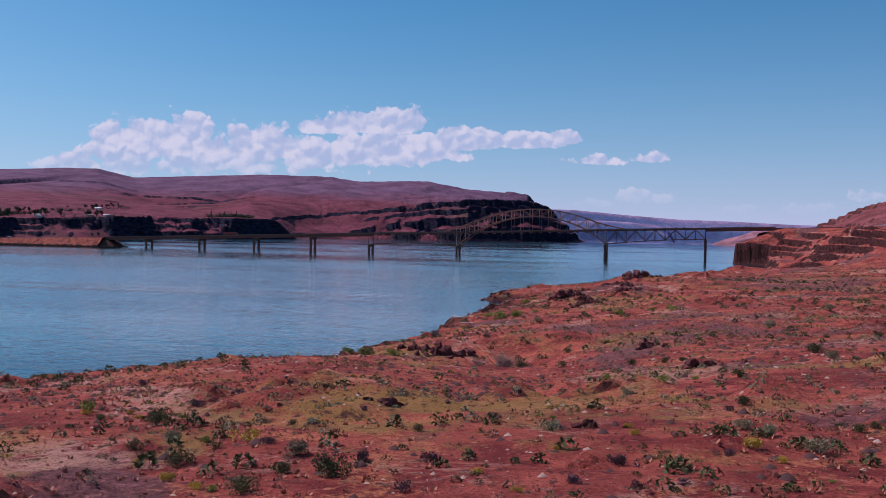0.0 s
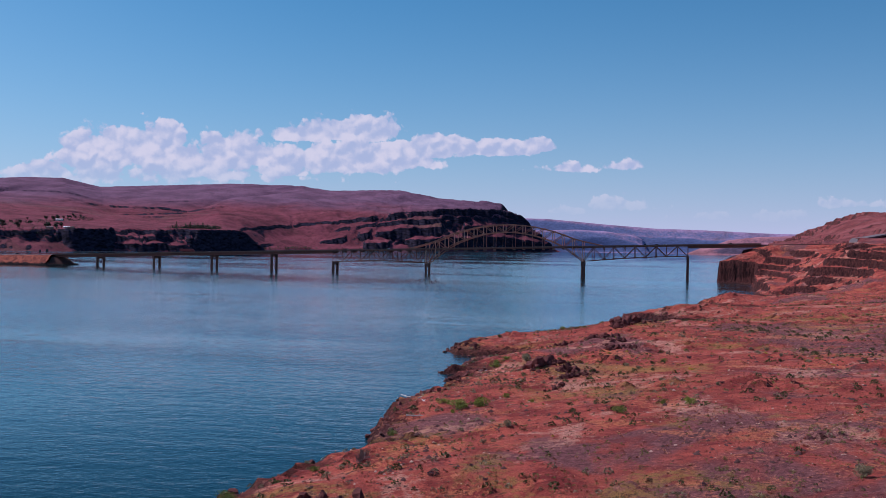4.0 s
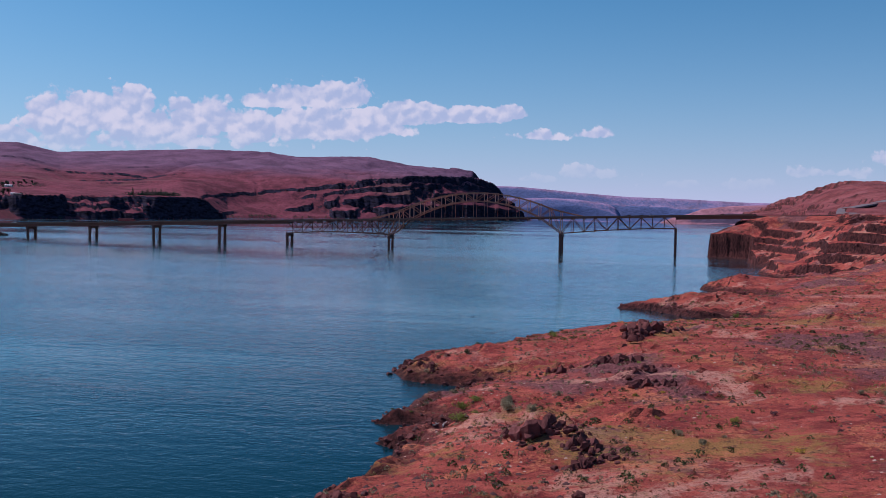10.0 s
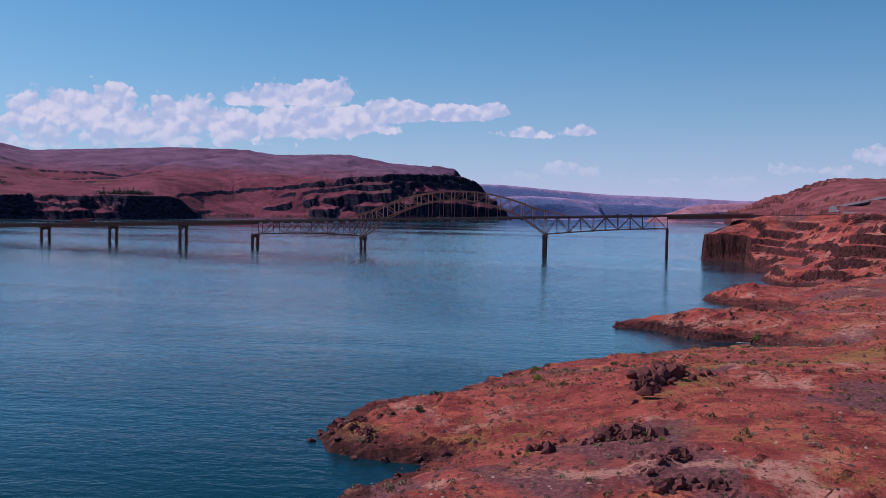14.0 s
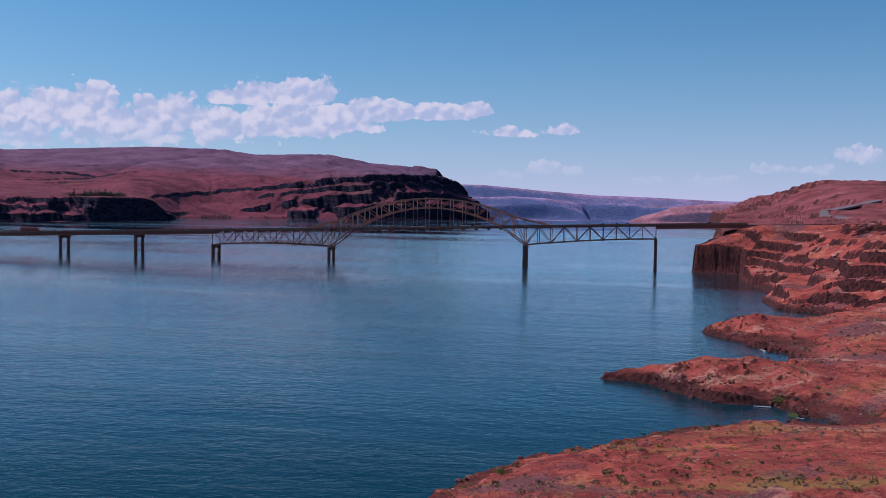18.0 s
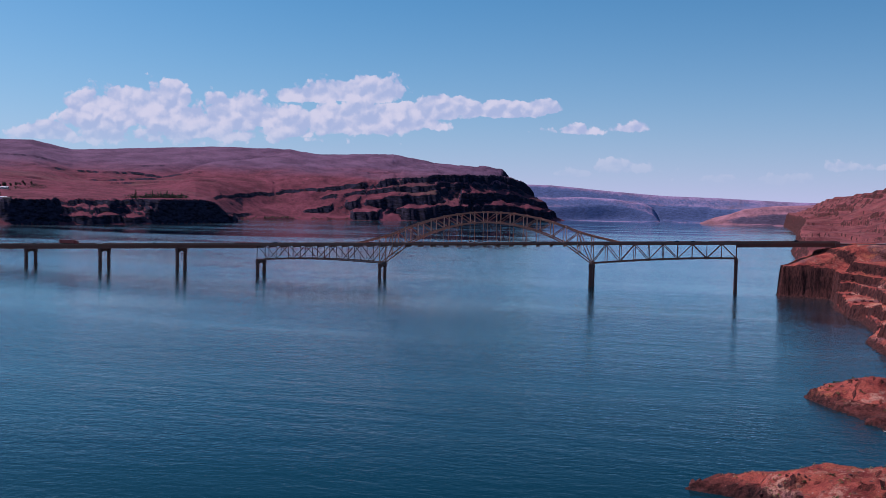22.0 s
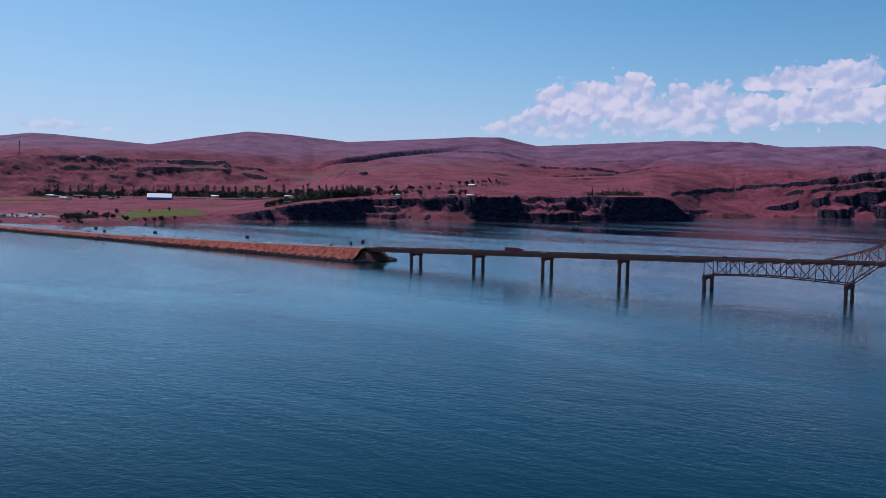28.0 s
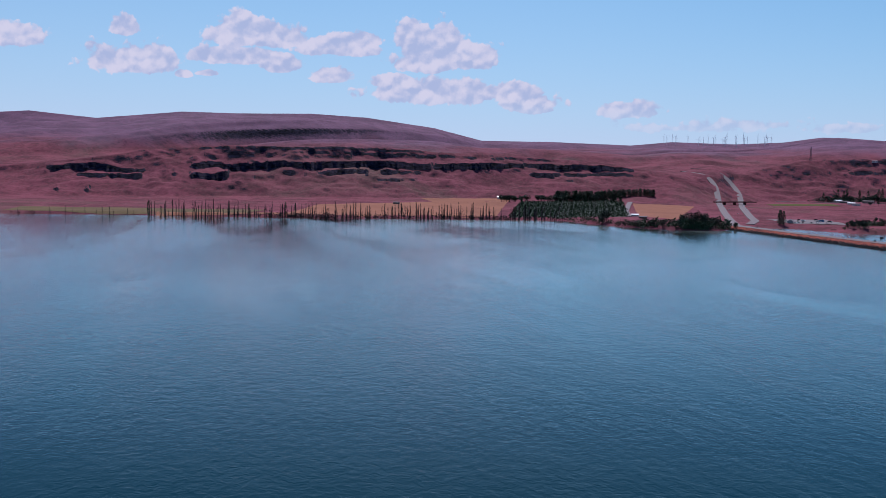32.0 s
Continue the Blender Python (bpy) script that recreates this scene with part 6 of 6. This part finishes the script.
def row(kind, a, b, n, low, high, jitter, rng, group, wide=1.0):
    for k in range(n):
        u = (k + rng.uniform(.1, .9)) / n
        tree(kind, a[0] + (b[0] - a[0]) * u + rng.gauss(0, jitter), a[1] + (b[1] - a[1]) * u + rng.gauss(0, jitter), rng.uniform(low, high), rng, group, wide * rng.uniform(.85, 1.2))


rng = random.Random(77)
# dead poplars in the flooded margin
for a, b, n in (((-1516, -842), (-1509, -640), 40), ((-1509, -640), (-1507, -500), 34), ((-1507, -490), (-1507, -300), 46), ((-1503, -285), (-1504, -195), 26)):
    row("dead", a, b, n, 14, 27, 3.0, rng, "dead shoreline poplars", 1.3)
row("dead", (-1560, -1040), (-1530, -850), 14, 6, 15, 3.0, rng, "dead shoreline poplars", 1.3)
for y, h in ((-838, 24), (-720, 23), (-690, 21), (-635, 23), (-620, 20), (-470, 18), (-455, 19)):
    tree("poplar", -1514, y, h, rng, "shoreline poplars", 0.8)
row("dead", (-1512, -800), (-1508, -300), 70, 7, 16, 4.0, rng, "dead shoreline poplars", 2.0)
# trees by the highway's landfall
for x, y, h in ((-1262, -100, 17), (-1270, -92, 22), (-1258, -84, 19), (-1275, -74, 25), (-1262, -66, 24), (-1278, -58, 21), (-1262, -48, 20), (-1283, -118, 13), (-1300, -128, 12), (-1318, -140, 11), (-1272, -24, 15), (-1266, -16, 13), (-1395, -168, 24), (-1400, -160, 17), (-1385, -172, 15)):
    tree("broad", x, y, h, rng, "trees at the landfall")
row("broad", (-1340, -160), (-1270, -118), 6, 7, 13, 6, rng, "trees at the landfall")
for x, y in ((-1352, 96), (-1356, 100), (-1349, 101)):
    tree("poplar", x, y, 21, rng, "poplars by the launch", 1.5)
# marina and park
row("broad", (-1240, 138), (-1205, 150), 7, 9, 14, 5, rng, "park trees")
row("broad", (-1260, 172), (-1300, 230), 9, 7, 12, 9, rng, "park trees")
row("broad", (-1252, 288), (-1256, 352), 6, 8, 13, 4, rng, "park trees")
for x, y, h in ((-1340, 300, 13), (-1352, 255, 11), (-1348, 262, 10), (-1420, 420, 8), (-1430, 470, 9)):
    tree("broad", x, y, h, rng, "park trees")
row("broad", (-1216, 190), (-1262, 262), 9, 8, 13, 7, rng, "park trees", 1.2)
# town
BAND = [(-2215, 655), (-2195, 740), (-2160, 820), (-2100, 890), (-2020, 955), (-1930, 985), (-1850, 985), (-1700, 955), (-1590, 990)]
for a, b, n, m in zip(BAND, BAND[1:], (9, 11, 11, 13, 14, 12, 20, 14), (4, 5, 6, 6, 8, 7, 6, 5)):
    row("broad", a, b, n, 12, 21, 13, rng, "town trees", 1.25)
    row("poplar", (a[0] - 12, a[1] + 6), (b[0] - 12, b[1] + 6), m, 20, 31, 12, rng, "town poplars", 1.25)
row("broad", (-1985, 640), (-1940, 720), 8, 7, 11, 9, rng, "town trees")
row("broad", (-1310, 600), (-1340, 720), 24, 9, 16, 10, rng, "trees on the bench", 1.2)
row("broad", (-1355, 740), (-1345, 900), 48, 13, 22, 16, rng, "trees on the bench", 1.2)
row("poplar", (-1372, 790), (-1365, 900), 9, 20, 28, 9, rng, "poplars on the bench", 1.3)
row("broad", (-1400, 1020), (-1330, 1120), 14, 9, 15, 14, rng, "trees on the bench")
row("broad", (-1400, 1250), (-1410, 1440), 16, 8, 14, 14, rng, "trees on the bench")
row("poplar", (-1102, 1360), (-1078, 1560), 9, 12, 19, 7, rng, "poplars on the far bench", 1.2)
row("broad", (-1290, 880), (-1240, 925), 6, 10, 18, 8, rng, "trees on the bench", 1.2)
row("broad", (-1215, 1000), (-1195, 1035), 6, 10, 16, 6, rng, "trees on the bench", 1.2)

# low brush that nobody could count: under the town's trees, along the shore, round the cove
def brush_belt(name, lines, label, seed, mat):
    r = random.Random(seed)
    s = Shape()
    for a, b, n, high, jitter in lines:
        for _ in range(n):
            u = r.random()
            x, y = a[0] + (b[0] - a[0]) * u + r.gauss(0, jitter), a[1] + (b[1] - a[1]) * u + r.gauss(0, jitter)
            z, h = on_west(x, y), high * r.uniform(.4, 1.25)
            if z < 0.15:
                continue
            for _ in range(26):
                s.leaf((x + r.gauss(0, h * .42), y + r.gauss(0, h * .42), z + h * r.uniform(.02, .95)), h * .17, r)
    return tagged(link(name, s.mesh(name), mat), label, "brush", kind="stuff")


brush_belt("town_brush", [(a, b, 85, 9.0, 13) for a, b in zip(BAND, BAND[1:])] + [((-1310, 600), (-1345, 740), 90, 7, 9), ((-1345, 740), (-1345, 910), 150, 10, 13), ((-1340, 910), (-1380, 1440), 90, 6, 12), ((-1095, 1350), (-1070, 1570), 150, 8, 6), ((-1290, 880), (-1120, 1040), 40, 5, 12)], "dense dark green brush among the town's trees", 81, CROWN)
brush_belt("shore_brush", [((-1516, -842), (-1507, -500), 240, 6.0, 3.0), ((-1507, -500), (-1503, -195), 260, 6.0, 3.0), ((-1570, -1059), (-1520, -850), 50, 3.0, 3.0)], "dark leafless brush along the flooded shore", 82, DEADWOOD)
brush_belt("cove_brush", [((-1130, 1990), (-1065, 2225), 90, 6, 5), ((-1065, 2225), (-880, 2345), 90, 5, 5), ((-1500, -190), (-1320, -150), 70, 6, 6), ((-1320, -150), (-1255, -60), 90, 9, 8), ((-1262, -100), (-1270, -20), 60, 12, 6), ((-1260, 172), (-1300, 235), 50, 6, 8), ((-1250, 130), (-1200, 160), 26, 5, 5), ((-1225, 520), (-1080, 1050), 50, 3.5, 5)], "green willow brush along the water's edge", 83, POPLAR_LEAF)

# orchard in rows and its windbreaks
for k in range(26):
    u = k / 25
    a = (-1520 - 8 * u, -278 + 196 * u)
    b = (-1975 - 12 * u, -140 + 215 * u)
    s = Shape()
    r2 = random.Random(500 + k)
    spine = []
    for i in range(25):
        x, y = a[0] + (b[0] - a[0]) * i / 24, a[1] + (b[1] - a[1]) * i / 24
        z = on_west(x, y)
        spine.append([(x, y - 1.3, z - .5), (x, y + 1.3, z - .5), (x, y + 1.5, z + 2.4), (x, y, z + 3.6), (x, y - 1.5, z + 2.4)])
    s.sweep(spine)
    n = 30
    for i in range(n):
        f0 = (i + r2.uniform(0, 1)) / n
        x, y = a[0] + (b[0] - a[0]) * f0, a[1] + (b[1] - a[1]) * f0
        z = on_west(x, y)
        for _ in range(30):
            s.leaf((x + r2.gauss(0, 6.0), y + r2.gauss(0, 1.3), z + r2.uniform(0.8, 4.0)), 1.3, r2)
    tagged(link("orchard_row", s.mesh("orchard_row"), ORCHARD), "leafy green row of orchard trees", "orchard row", "orchard rows")
row("broad", (-1990, -190), (-2010, 40), 34, 14, 19, 8, rng, "orchard windbreak", 1.3)
row("poplar", (-2010, -60), (-2020, 80), 62, 18, 24, 5, rng, "orchard windbreak", 1.9)
row("poplar", (-2110, 90), (-2105, 195), 48, 14, 17, 5, rng, "orchard windbreak", 1.9)


# ---------------------------------------------------------------- buildings
def house(x, y, turn, w, d, h, wall, roof, label, category="house", name="house", pitch=0.30, doors=2):
    ob = thing(name, label, category, pose(x, y, on_west(x, y) - 0.2, 0, 0, turn))
    s = Shape()
    top = h + d / 2 * pitch
    s.box(-w / 2, w / 2, -d / 2, d / 2, -1.0, h)
    for sx in (-1, 1):
        s.add([(sx * w / 2, -d / 2, h), (sx * w / 2, d / 2, h), (sx * w / 2, 0, top)], [(0, 1, 2)])
    link("wall", s.mesh("wall"), wall, ob)
    o, t = 0.45, 0.22
    for sy in (-1, 1):
        ey = sy * (d / 2 + o)
        ez = h - o * pitch + 0.05
        rf = Shape().add([(-w / 2 - o, ey, ez), (w / 2 + o, ey, ez), (w / 2 + o, 0, top + .05), (-w / 2 - o, 0, top + .05), (-w / 2 - o, ey, ez + t), (w / 2 + o, ey, ez + t), (w / 2 + o, 0, top + .05 + t), (-w / 2 - o, 0, top + .05 + t)],
                         [(3, 2, 1, 0), (4, 5, 6, 7), (0, 1, 5, 4), (1, 2, 6, 5), (2, 3, 7, 6), (3, 0, 4, 7)])
        link("roof", rf.mesh("roof"), roof, ob)
    n = max(2, int(w / 4))
    for k in range(n):
        cx = -w / 2 + w * (k + .5) / n
        for sy in (-1, 1):
            yy = sy * (d / 2 + .03)
            if k == n // 2 and doors:
                link("door", Shape().box(cx - .5, cx + .5, yy - .03, yy + .03, 0.2, min(2.3, h - .2)).mesh("door"), PANE, ob)
            else:
                link("window", Shape().box(cx - .6, cx + .6, yy - .03, yy + .03, 1.0, min(2.2, h - .3)).mesh("window"), PANE, ob)
    return ob


barn = house(-1880, 780, 48, 54, 28, 5.5, BLUE, WHITE, "large metal hall with white roof and blue walls", "hall", "metal_hall", 0.62, 0)
house(-2078, 767, 42, 18, 9, 3.4, PALEWALL, ROOFING, "low pale roadside building in the town", "building", "roadside_building")
house(-2112, 721, 36, 26, 10, 3.6, BROWNWALL, ROOFING, "low brown motel building in the town", "building", "roadside_building")
house(-2030, 775, 50, 14, 9, 3.2, PALEWALL, ROOFING, "small pale house among town trees")
house(-1990, 965, 44, 20, 10, 3.4, BROWNWALL, ROOFING, "long brown house beneath poplars")
house(-1905, 960, 40, 18, 10, 3.2, PALEWALL, WHITE, "pale house with white roof in town")
house(-1985, 612, 48, 15, 9, 3.2, PALEWALL, ROOFING, "pale house at the edge of town")
house(-2132, 674, 40, 22, 9, 3.4, BROWNWALL, ROOFING, "brown shop building beside the town road", "building", "roadside_building")
house(-1190, 985, 20, 14, 9, 3.2, BROWNWALL, ROOFING, "brown house on the cliff bench")
house(-1242, 872, 20, 15, 9, 3.2, PALEWALL, ROOFING, "pale house on the cliff bench")
house(-1368, 1285, 10, 17, 10, 3.4, PALEWALL, WHITE, "white house among bench trees")
house(-1140, 988, 10, 14, 9, 3.2, BROWNWALL, ROOFING, "small brown house on the bench")
house(-1870, -414, 70, 12, 8, 3.4, BROWNWALL, ROOFING, "lone brown farmhouse in the tan field")
house(-2100, -150, 70, 26, 12, 4.6, PALEWALL, WHITE, "white farm shed behind the orchard", "shed", "farm_shed")
house(-1540, -62, 65, 12, 7, 3.0, PALEWALL, WHITE, "white cabin by the farm road")
house(-1470, -75, 65, 13, 7, 3.0, BROWNWALL, ROOFING, "brown cabin near the shore")
house(-1660, 905, 45, 17, 9, 3.3, PALEWALL, ROOFING, "pale bungalow beside the main street")
house(-1610, 925, 40, 15, 9, 3.3, BROWNWALL, WHITE, "brown house with pale roof in town")
house(-1760, 935, 48, 20, 10, 3.4, PALEWALL, ROOFING, "pale motel block beneath town poplars", "building", "roadside_building")
house(-2020, 860, 45, 18, 9, 3.4, PALEWALL, WHITE, "white-roofed shop beside the main street", "building", "roadside_building")
house(-1450, 830, 40, 15, 9, 3.2, BROWNWALL, ROOFING, "brown house behind bench trees")
house(-1305, 640, 40, 13, 8, 3.2, BROWNWALL, ROOFING, "brown house near the cliff edge")
house(-2433, 936, 45, 13, 9, 3.4, PALEWALL, ROOFING, "lone pale house on the hillside")
house(-2050, 640, 44, 16, 9, 3.2, PALEWALL, WHITE, "white-roofed house at the town's edge")
house(-1955, 705, 46, 14, 9, 3.2, BROWNWALL, ROOFING, "brown house by the town street")
house(-1845, 850, 44, 15, 9, 3.2, PALEWALL, ROOFING, "pale house behind the metal hall")
house(-2190, 690, 40, 20, 10, 3.6, PALEWALL, WHITE, "white shed above the town", "shed", "farm_shed")
house(-1270, 905, 20, 13, 8, 3.2, PALEWALL, WHITE, "white house at the bench edge")
house(-1165, 1010, 14, 13, 8, 3.2, PALEWALL, WHITE, "small white house on the bench")
house(-1380, 128, -25, 14, 8, 3.6, PALEWALL, ROOFING, "pale shed by the boat launch", "shed", "farm_shed")
house(-1395, 190, -30, 10, 7, 3.2, BLUE, ROOFING, "small blue boat house at the launch", "hut", "boat_house")

# ---------------------------------------------------------------- mast and wind turbines
mx, my = -2614, 854
mast = thing("radio_mast", "tall slender dark lattice radio mast on the slope", "mast", Matrix.Translation((mx, my, on_west(mx, my) - 1)))
for k in range(3):
    a = k * 2.094
    link("leg", Shape().tube((math.cos(a) * 4.2, math.sin(a) * 4.2, 0), (math.cos(a) * .6, math.sin(a) * .6, 58), .62, .55, 5).mesh("leg"), MASTSTEEL, mast)
for j in range(11):
    z = 2 + j * 5.0
    r = 4.2 - 3.6 * z / 58
    for k in range(3):
        a, b = k * 2.094, (k + 1) * 2.094
        link("brace", Shape().tube((math.cos(a) * r, math.sin(a) * r, z), (math.cos(b) * r * .86, math.sin(b) * r * .86, z + 4.6), .26, .26, 4).mesh("brace"), MASTSTEEL, mast)


def turbine_parts():
    tower = Shape().tube((0, 0, -2), (0, 0, 30), .75, .42, 8).mesh("tower")
    cab = Shape().box(-.7, .7, -1.6, 1.4, 29.6, 31.0).mesh("nacelle")
    blades = []
    for k in range(3):
        a = k * 2.094 + .4
        blades.append(Shape().beam((math.sin(a) * .4, 1.6, 30.3 + math.cos(a) * .4), (math.sin(a) * 13, 1.6, 30.3 + math.cos(a) * 13), .5, .34).mesh("blade"))
    return tower, cab, blades


t_tower, t_cab, t_blades = turbine_parts()
rng = random.Random(31)
for k in range(26):
    turn = rng.choice((rng.uniform(62.2, 66.3), rng.uniform(62.5, 65.8), rng.uniform(66, 68.8)))
    r = rng.uniform(4140, 4260)
    x, y = 140 - math.sin(radians(turn)) * r, -715 + math.cos(radians(turn)) * r
    ob = thing("wind_turbine", "small white wind turbine on the far skyline", "wind turbine", Matrix.LocRotScale((x, y, on_west(x, y) - 1), Euler((0, 0, radians(110 + rng.uniform(-25, 25)))), (1, 1, rng.uniform(.75, 1.15))), "turbines on the skyline")
    link("tower", t_tower, TURBINE, ob)
    link("nacelle", t_cab, TURBINE, ob)
    for b in t_blades:
        link("blade", b, TURBINE, ob)


# ---------------------------------------------------------------- vehicles
def car_meshes():
    prof = [(-2.2, .45), (-2.25, .85), (-1.9, 1.0), (1.0, 1.0), (2.1, .82), (2.25, .55), (2.2, .4)]
    s = Shape()
    rings = [[(x, y, z) for x, z in prof] for y in (-.9, .9)]
    s.sweep(rings)
    body = s.mesh("body")
    g = Shape().sweep([[(-1.8, y, 1.0), (-1.35, y * .86, 1.48), (.15, y * .86, 1.5), (.95, y, 1.0)] for y in (-.86, .86)]).mesh("cabin")
    wheel = Shape().tube((0, -.11, 0), (0, .11, 0), .34, .34, 12).mesh("wheel")
    rim = Shape().tube((0, -.125, 0), (0, .125, 0), .2, .2, 10).mesh("rim")
    wheel.materials.append(RUBBER)
    rim.materials.append(CHROME)
    g.materials.append(PANE)
    return body, g, wheel, rim


CAR_BODY, CAR_GLASS, WHEEL, RIM = car_meshes()


def wheel_set(ob, spots, r=1.0):
    for x, y in spots:
        w = link("wheel", WHEEL, None, ob)
        w.matrix_basis = Matrix.LocRotScale((x, y, .34 * r), None, (r, 1.3 if r > 1.2 else 1, r))
        link("rim", RIM, None, w)


CARS = []
for paint, words in zip(PAINTS, ("white", "black", "silver", "red")):
    ob = thing("car", words + " passenger car on the highway", "car", Matrix.Translation((0, 0, -80)), "cars on the highway")
    b = CAR_BODY.copy()
    b.materials.append(paint)
    link("body", b, None, ob)
    link("cabin", CAR_GLASS, None, ob)
    wheel_set(ob, ((-1.4, -.85), (1.4, -.85), (-1.4, .85), (1.4, .85)))
    CARS.append(ob)


def lorry(x, y, z, back, label, paint, box):
    ob = thing("lorry", label, "truck", pose(x, y, z, 0, 0, 180 if back else 0))
    link("cab", Shape().sweep([[(6.0, s, .8), (8.6, s, .8), (8.6, s, 2.0), (8.1, s, 2.3), (7.8, s, 3.4), (6.0, s, 3.6)] for s in (-1.2, 1.2)]).mesh("cab"), paint, ob)
    link("windscreen", Shape().beam((8.14, -1.0, 2.9), (8.14, 1.0, 2.9), .1, .8).mesh("windscreen"), PANE, ob)
    link("trailer", Shape().box(-8.2, 5.6, -1.28, 1.28, 1.15, 3.95).mesh("trailer"), box, ob)
    link("chassis", Shape().box(-8.2, 8.0, -.5, .5, .7, 1.14).mesh("chassis"), RUBBER, ob)
    wheel_set(ob, [(x, s) for x in (-7, -5.8, 4.2, 5.4, 7.6) for s in (-1.05, 1.05)], 1.5)
    return ob


lorry(-346, -3.2, deck_z(-346) + .01, False, "dark red articulated lorry crossing the bridge", DARKRED, DARKRED)
rng = random.Random(9)
on_bridge = [(-470, 0, -3), (-428, 2, 3), (-378, 1, -3), (-322, 0, 3), (-268, 1, -3), (-205, 0, 3), (-168, 1, 3.2), (-120, 0, -3), (-12, 0, 3), (-5, 0, 3), (38, 1, -3), (138, 1, 3), (150, 1, -3), (158, 0, -3), (218, 1, 3)]
for x, k, y in on_bridge:
    copy_thing(CARS[k], Matrix.LocRotScale((x, y, deck_z(x) + .01), Euler((0, math.atan(-.0335), 0 if y < 0 else math.pi)), None))
for x, k, y in ((-560, 1, 3), (-640, 0, -4), (-668, 1, 4), (-760, 0, 4), (-775, 2, 4), (-840, 1, -4), (-860, 0, 3), (-960, 1, 4), (-1010, 0, -3), (-1100, 2, 3), (-1180, 0, -3), (-1240, 1, 3)):
    copy_thing(CARS[k], pose(x, y, causeway_z(x) + .03, 0, 0, 0 if y < 0 else 180))
for k in range(20):
    u = rng.random()
    x, y = -1352 - 95 * u, 128 + 60 * rng.random() + 20 * u
    copy_thing(CARS[rng.choice((0, 0, 2, 1))], Matrix.LocRotScale((x, y, on_west(x, y) + .72), Euler((0, 0, rng.uniform(0, 3))), None if k > 8 else (1.6, 1.25, 1.7)))
for k in range(26):
    u = rng.random()
    x, y = -2130 + 330 * u, 690 + 195 * u + rng.uniform(-22, -8)
    copy_thing(CARS[rng.choice((0, 0, 2, 1, 3))], pose(x, y, on_west(x, y) + .05, 0, 0, rng.uniform(0, 180)))
for u, side in ((.15, 0), (.3, 1), (.42, 0), (.5, 1), (.62, 0), (.7, 1), (.8, 0), (.9, 1)):
    A = ((-1560, 140), (-2100, 335)) if side == 0 else ((-1560, 166), (-2110, 395))
    x, y = A[0][0] + (A[1][0] - A[0][0]) * u, A[0][1] + (A[1][1] - A[0][1]) * u
    copy_thing(CARS[rng.choice((0, 0, 2, 1))], pose(x, y, on_west(x, y) + .92, 0, 0, 160))
for ob in CARS:
    for o in (*ob.children_recursive, ob):
        bpy.data.objects.remove(o)


# ---------------------------------------------------------------- road signs
def road_sign(x, y, z, wide, high, label):
    ob = thing("road_sign", label, "road sign", Matrix.Translation((x, y, z)))
    for s in (-.32, .32):
        link("post", Shape().box(-.1, .1, s * wide - .1, s * wide + .1, -1.2, 3.0 + high * .5).mesh("post"), MASTSTEEL, ob)
    link("panel", Shape().box(-.16, -.105, -wide / 2, wide / 2, 2.4, 2.4 + high).mesh("panel"), SIGNBACK, ob)
    return ob


for x, y, w, h in ((-520, -12, 3.6, 3.0), (-528, 12.5, 5.0, 3.4), (-690, 13, 5.0, 3.2), (-845, 13, 5.0, 3.2), (-905, -12, 4.0, 2.6), (-960, 13, 4.5, 3.0)):
    road_sign(x, y, causeway_z(x), w, h, "dark-backed highway sign on two posts beside the road")
link("lamp_post", Shape().tube((-176, 8.0, deck_z(-176)), (-176, 8.0, deck_z(-176) + 9), .13, .07, 6).mesh("lamp_post"), MASTSTEEL, bridge)


# ---------------------------------------------------------------- highway on the near side
drape("road_6", [(246, 0), (330, 0), (470, 6), (700, 30)], 9.5, ASPHALT, "highway leaving the bridge on a gravel bench", "road", 0.5, on_east)
drape("road_7", [(660, 1040), (538, 948), (490, 884), (462, 862), (436, 820), (421, 745), (422, 671), (444, 560), (520, 430), (640, 330)], 9, ASPHALT, "highway curving up the far slope", "road", 1.0, on_east)
rail = thing("guard_rail", "long grey steel guard rail beside the highway", "guard rail")
for k in range(56):
    x = 250 + k * 4
    z = on_east(x, -10.5)
    link("post", Shape().box(x - .08, x + .08, -10.6, -10.4, z - .4, z + .8).mesh("post"), MASTSTEEL, rail)
for k in range(55):
    x = 250 + k * 4
    link("rail", Shape().beam((x, -10.66, on_east(x, -10.5) + .62), (x + 4, -10.66, on_east(x + 4, -10.5) + .62), .06, .32).mesh("rail"), DECKTOP, rail)
abut = Shape().box(243, 254, -9.0, 9.0, 26, deck_z(246) - .5)
tagged(link("abutment", abut.mesh("abutment"), CONCRETE), "concrete bridge abutment set into the cliff", "abutment", kind="structure")

# dry tufts on the causeway's slope
rng = random.Random(71)
s = Shape()
for _ in range(900):
    x = rng.uniform(-1290, -508)
    half = 24 + 1.1 * (causeway_z(x) - 4.5)
    k = rng.uniform(.44, .80)
    z = float(np.interp(k, [.42, .5, .6, .72, .86], [1.0, .86, .52, .30, .10])) * (causeway_z(x) - .25)
    h = rng.uniform(.25, .9)
    for _ in range(9):
        s.leaf((x + rng.gauss(0, h * .5), -half * k + rng.gauss(0, h * .5), z + h * rng.uniform(.1, .8)), h * .38, rng)
tagged(link("slope_tufts", s.mesh("slope_tufts"), LEAF["purple"]), "dark dry tufts on the gravel slope", "plants", kind="stuff")
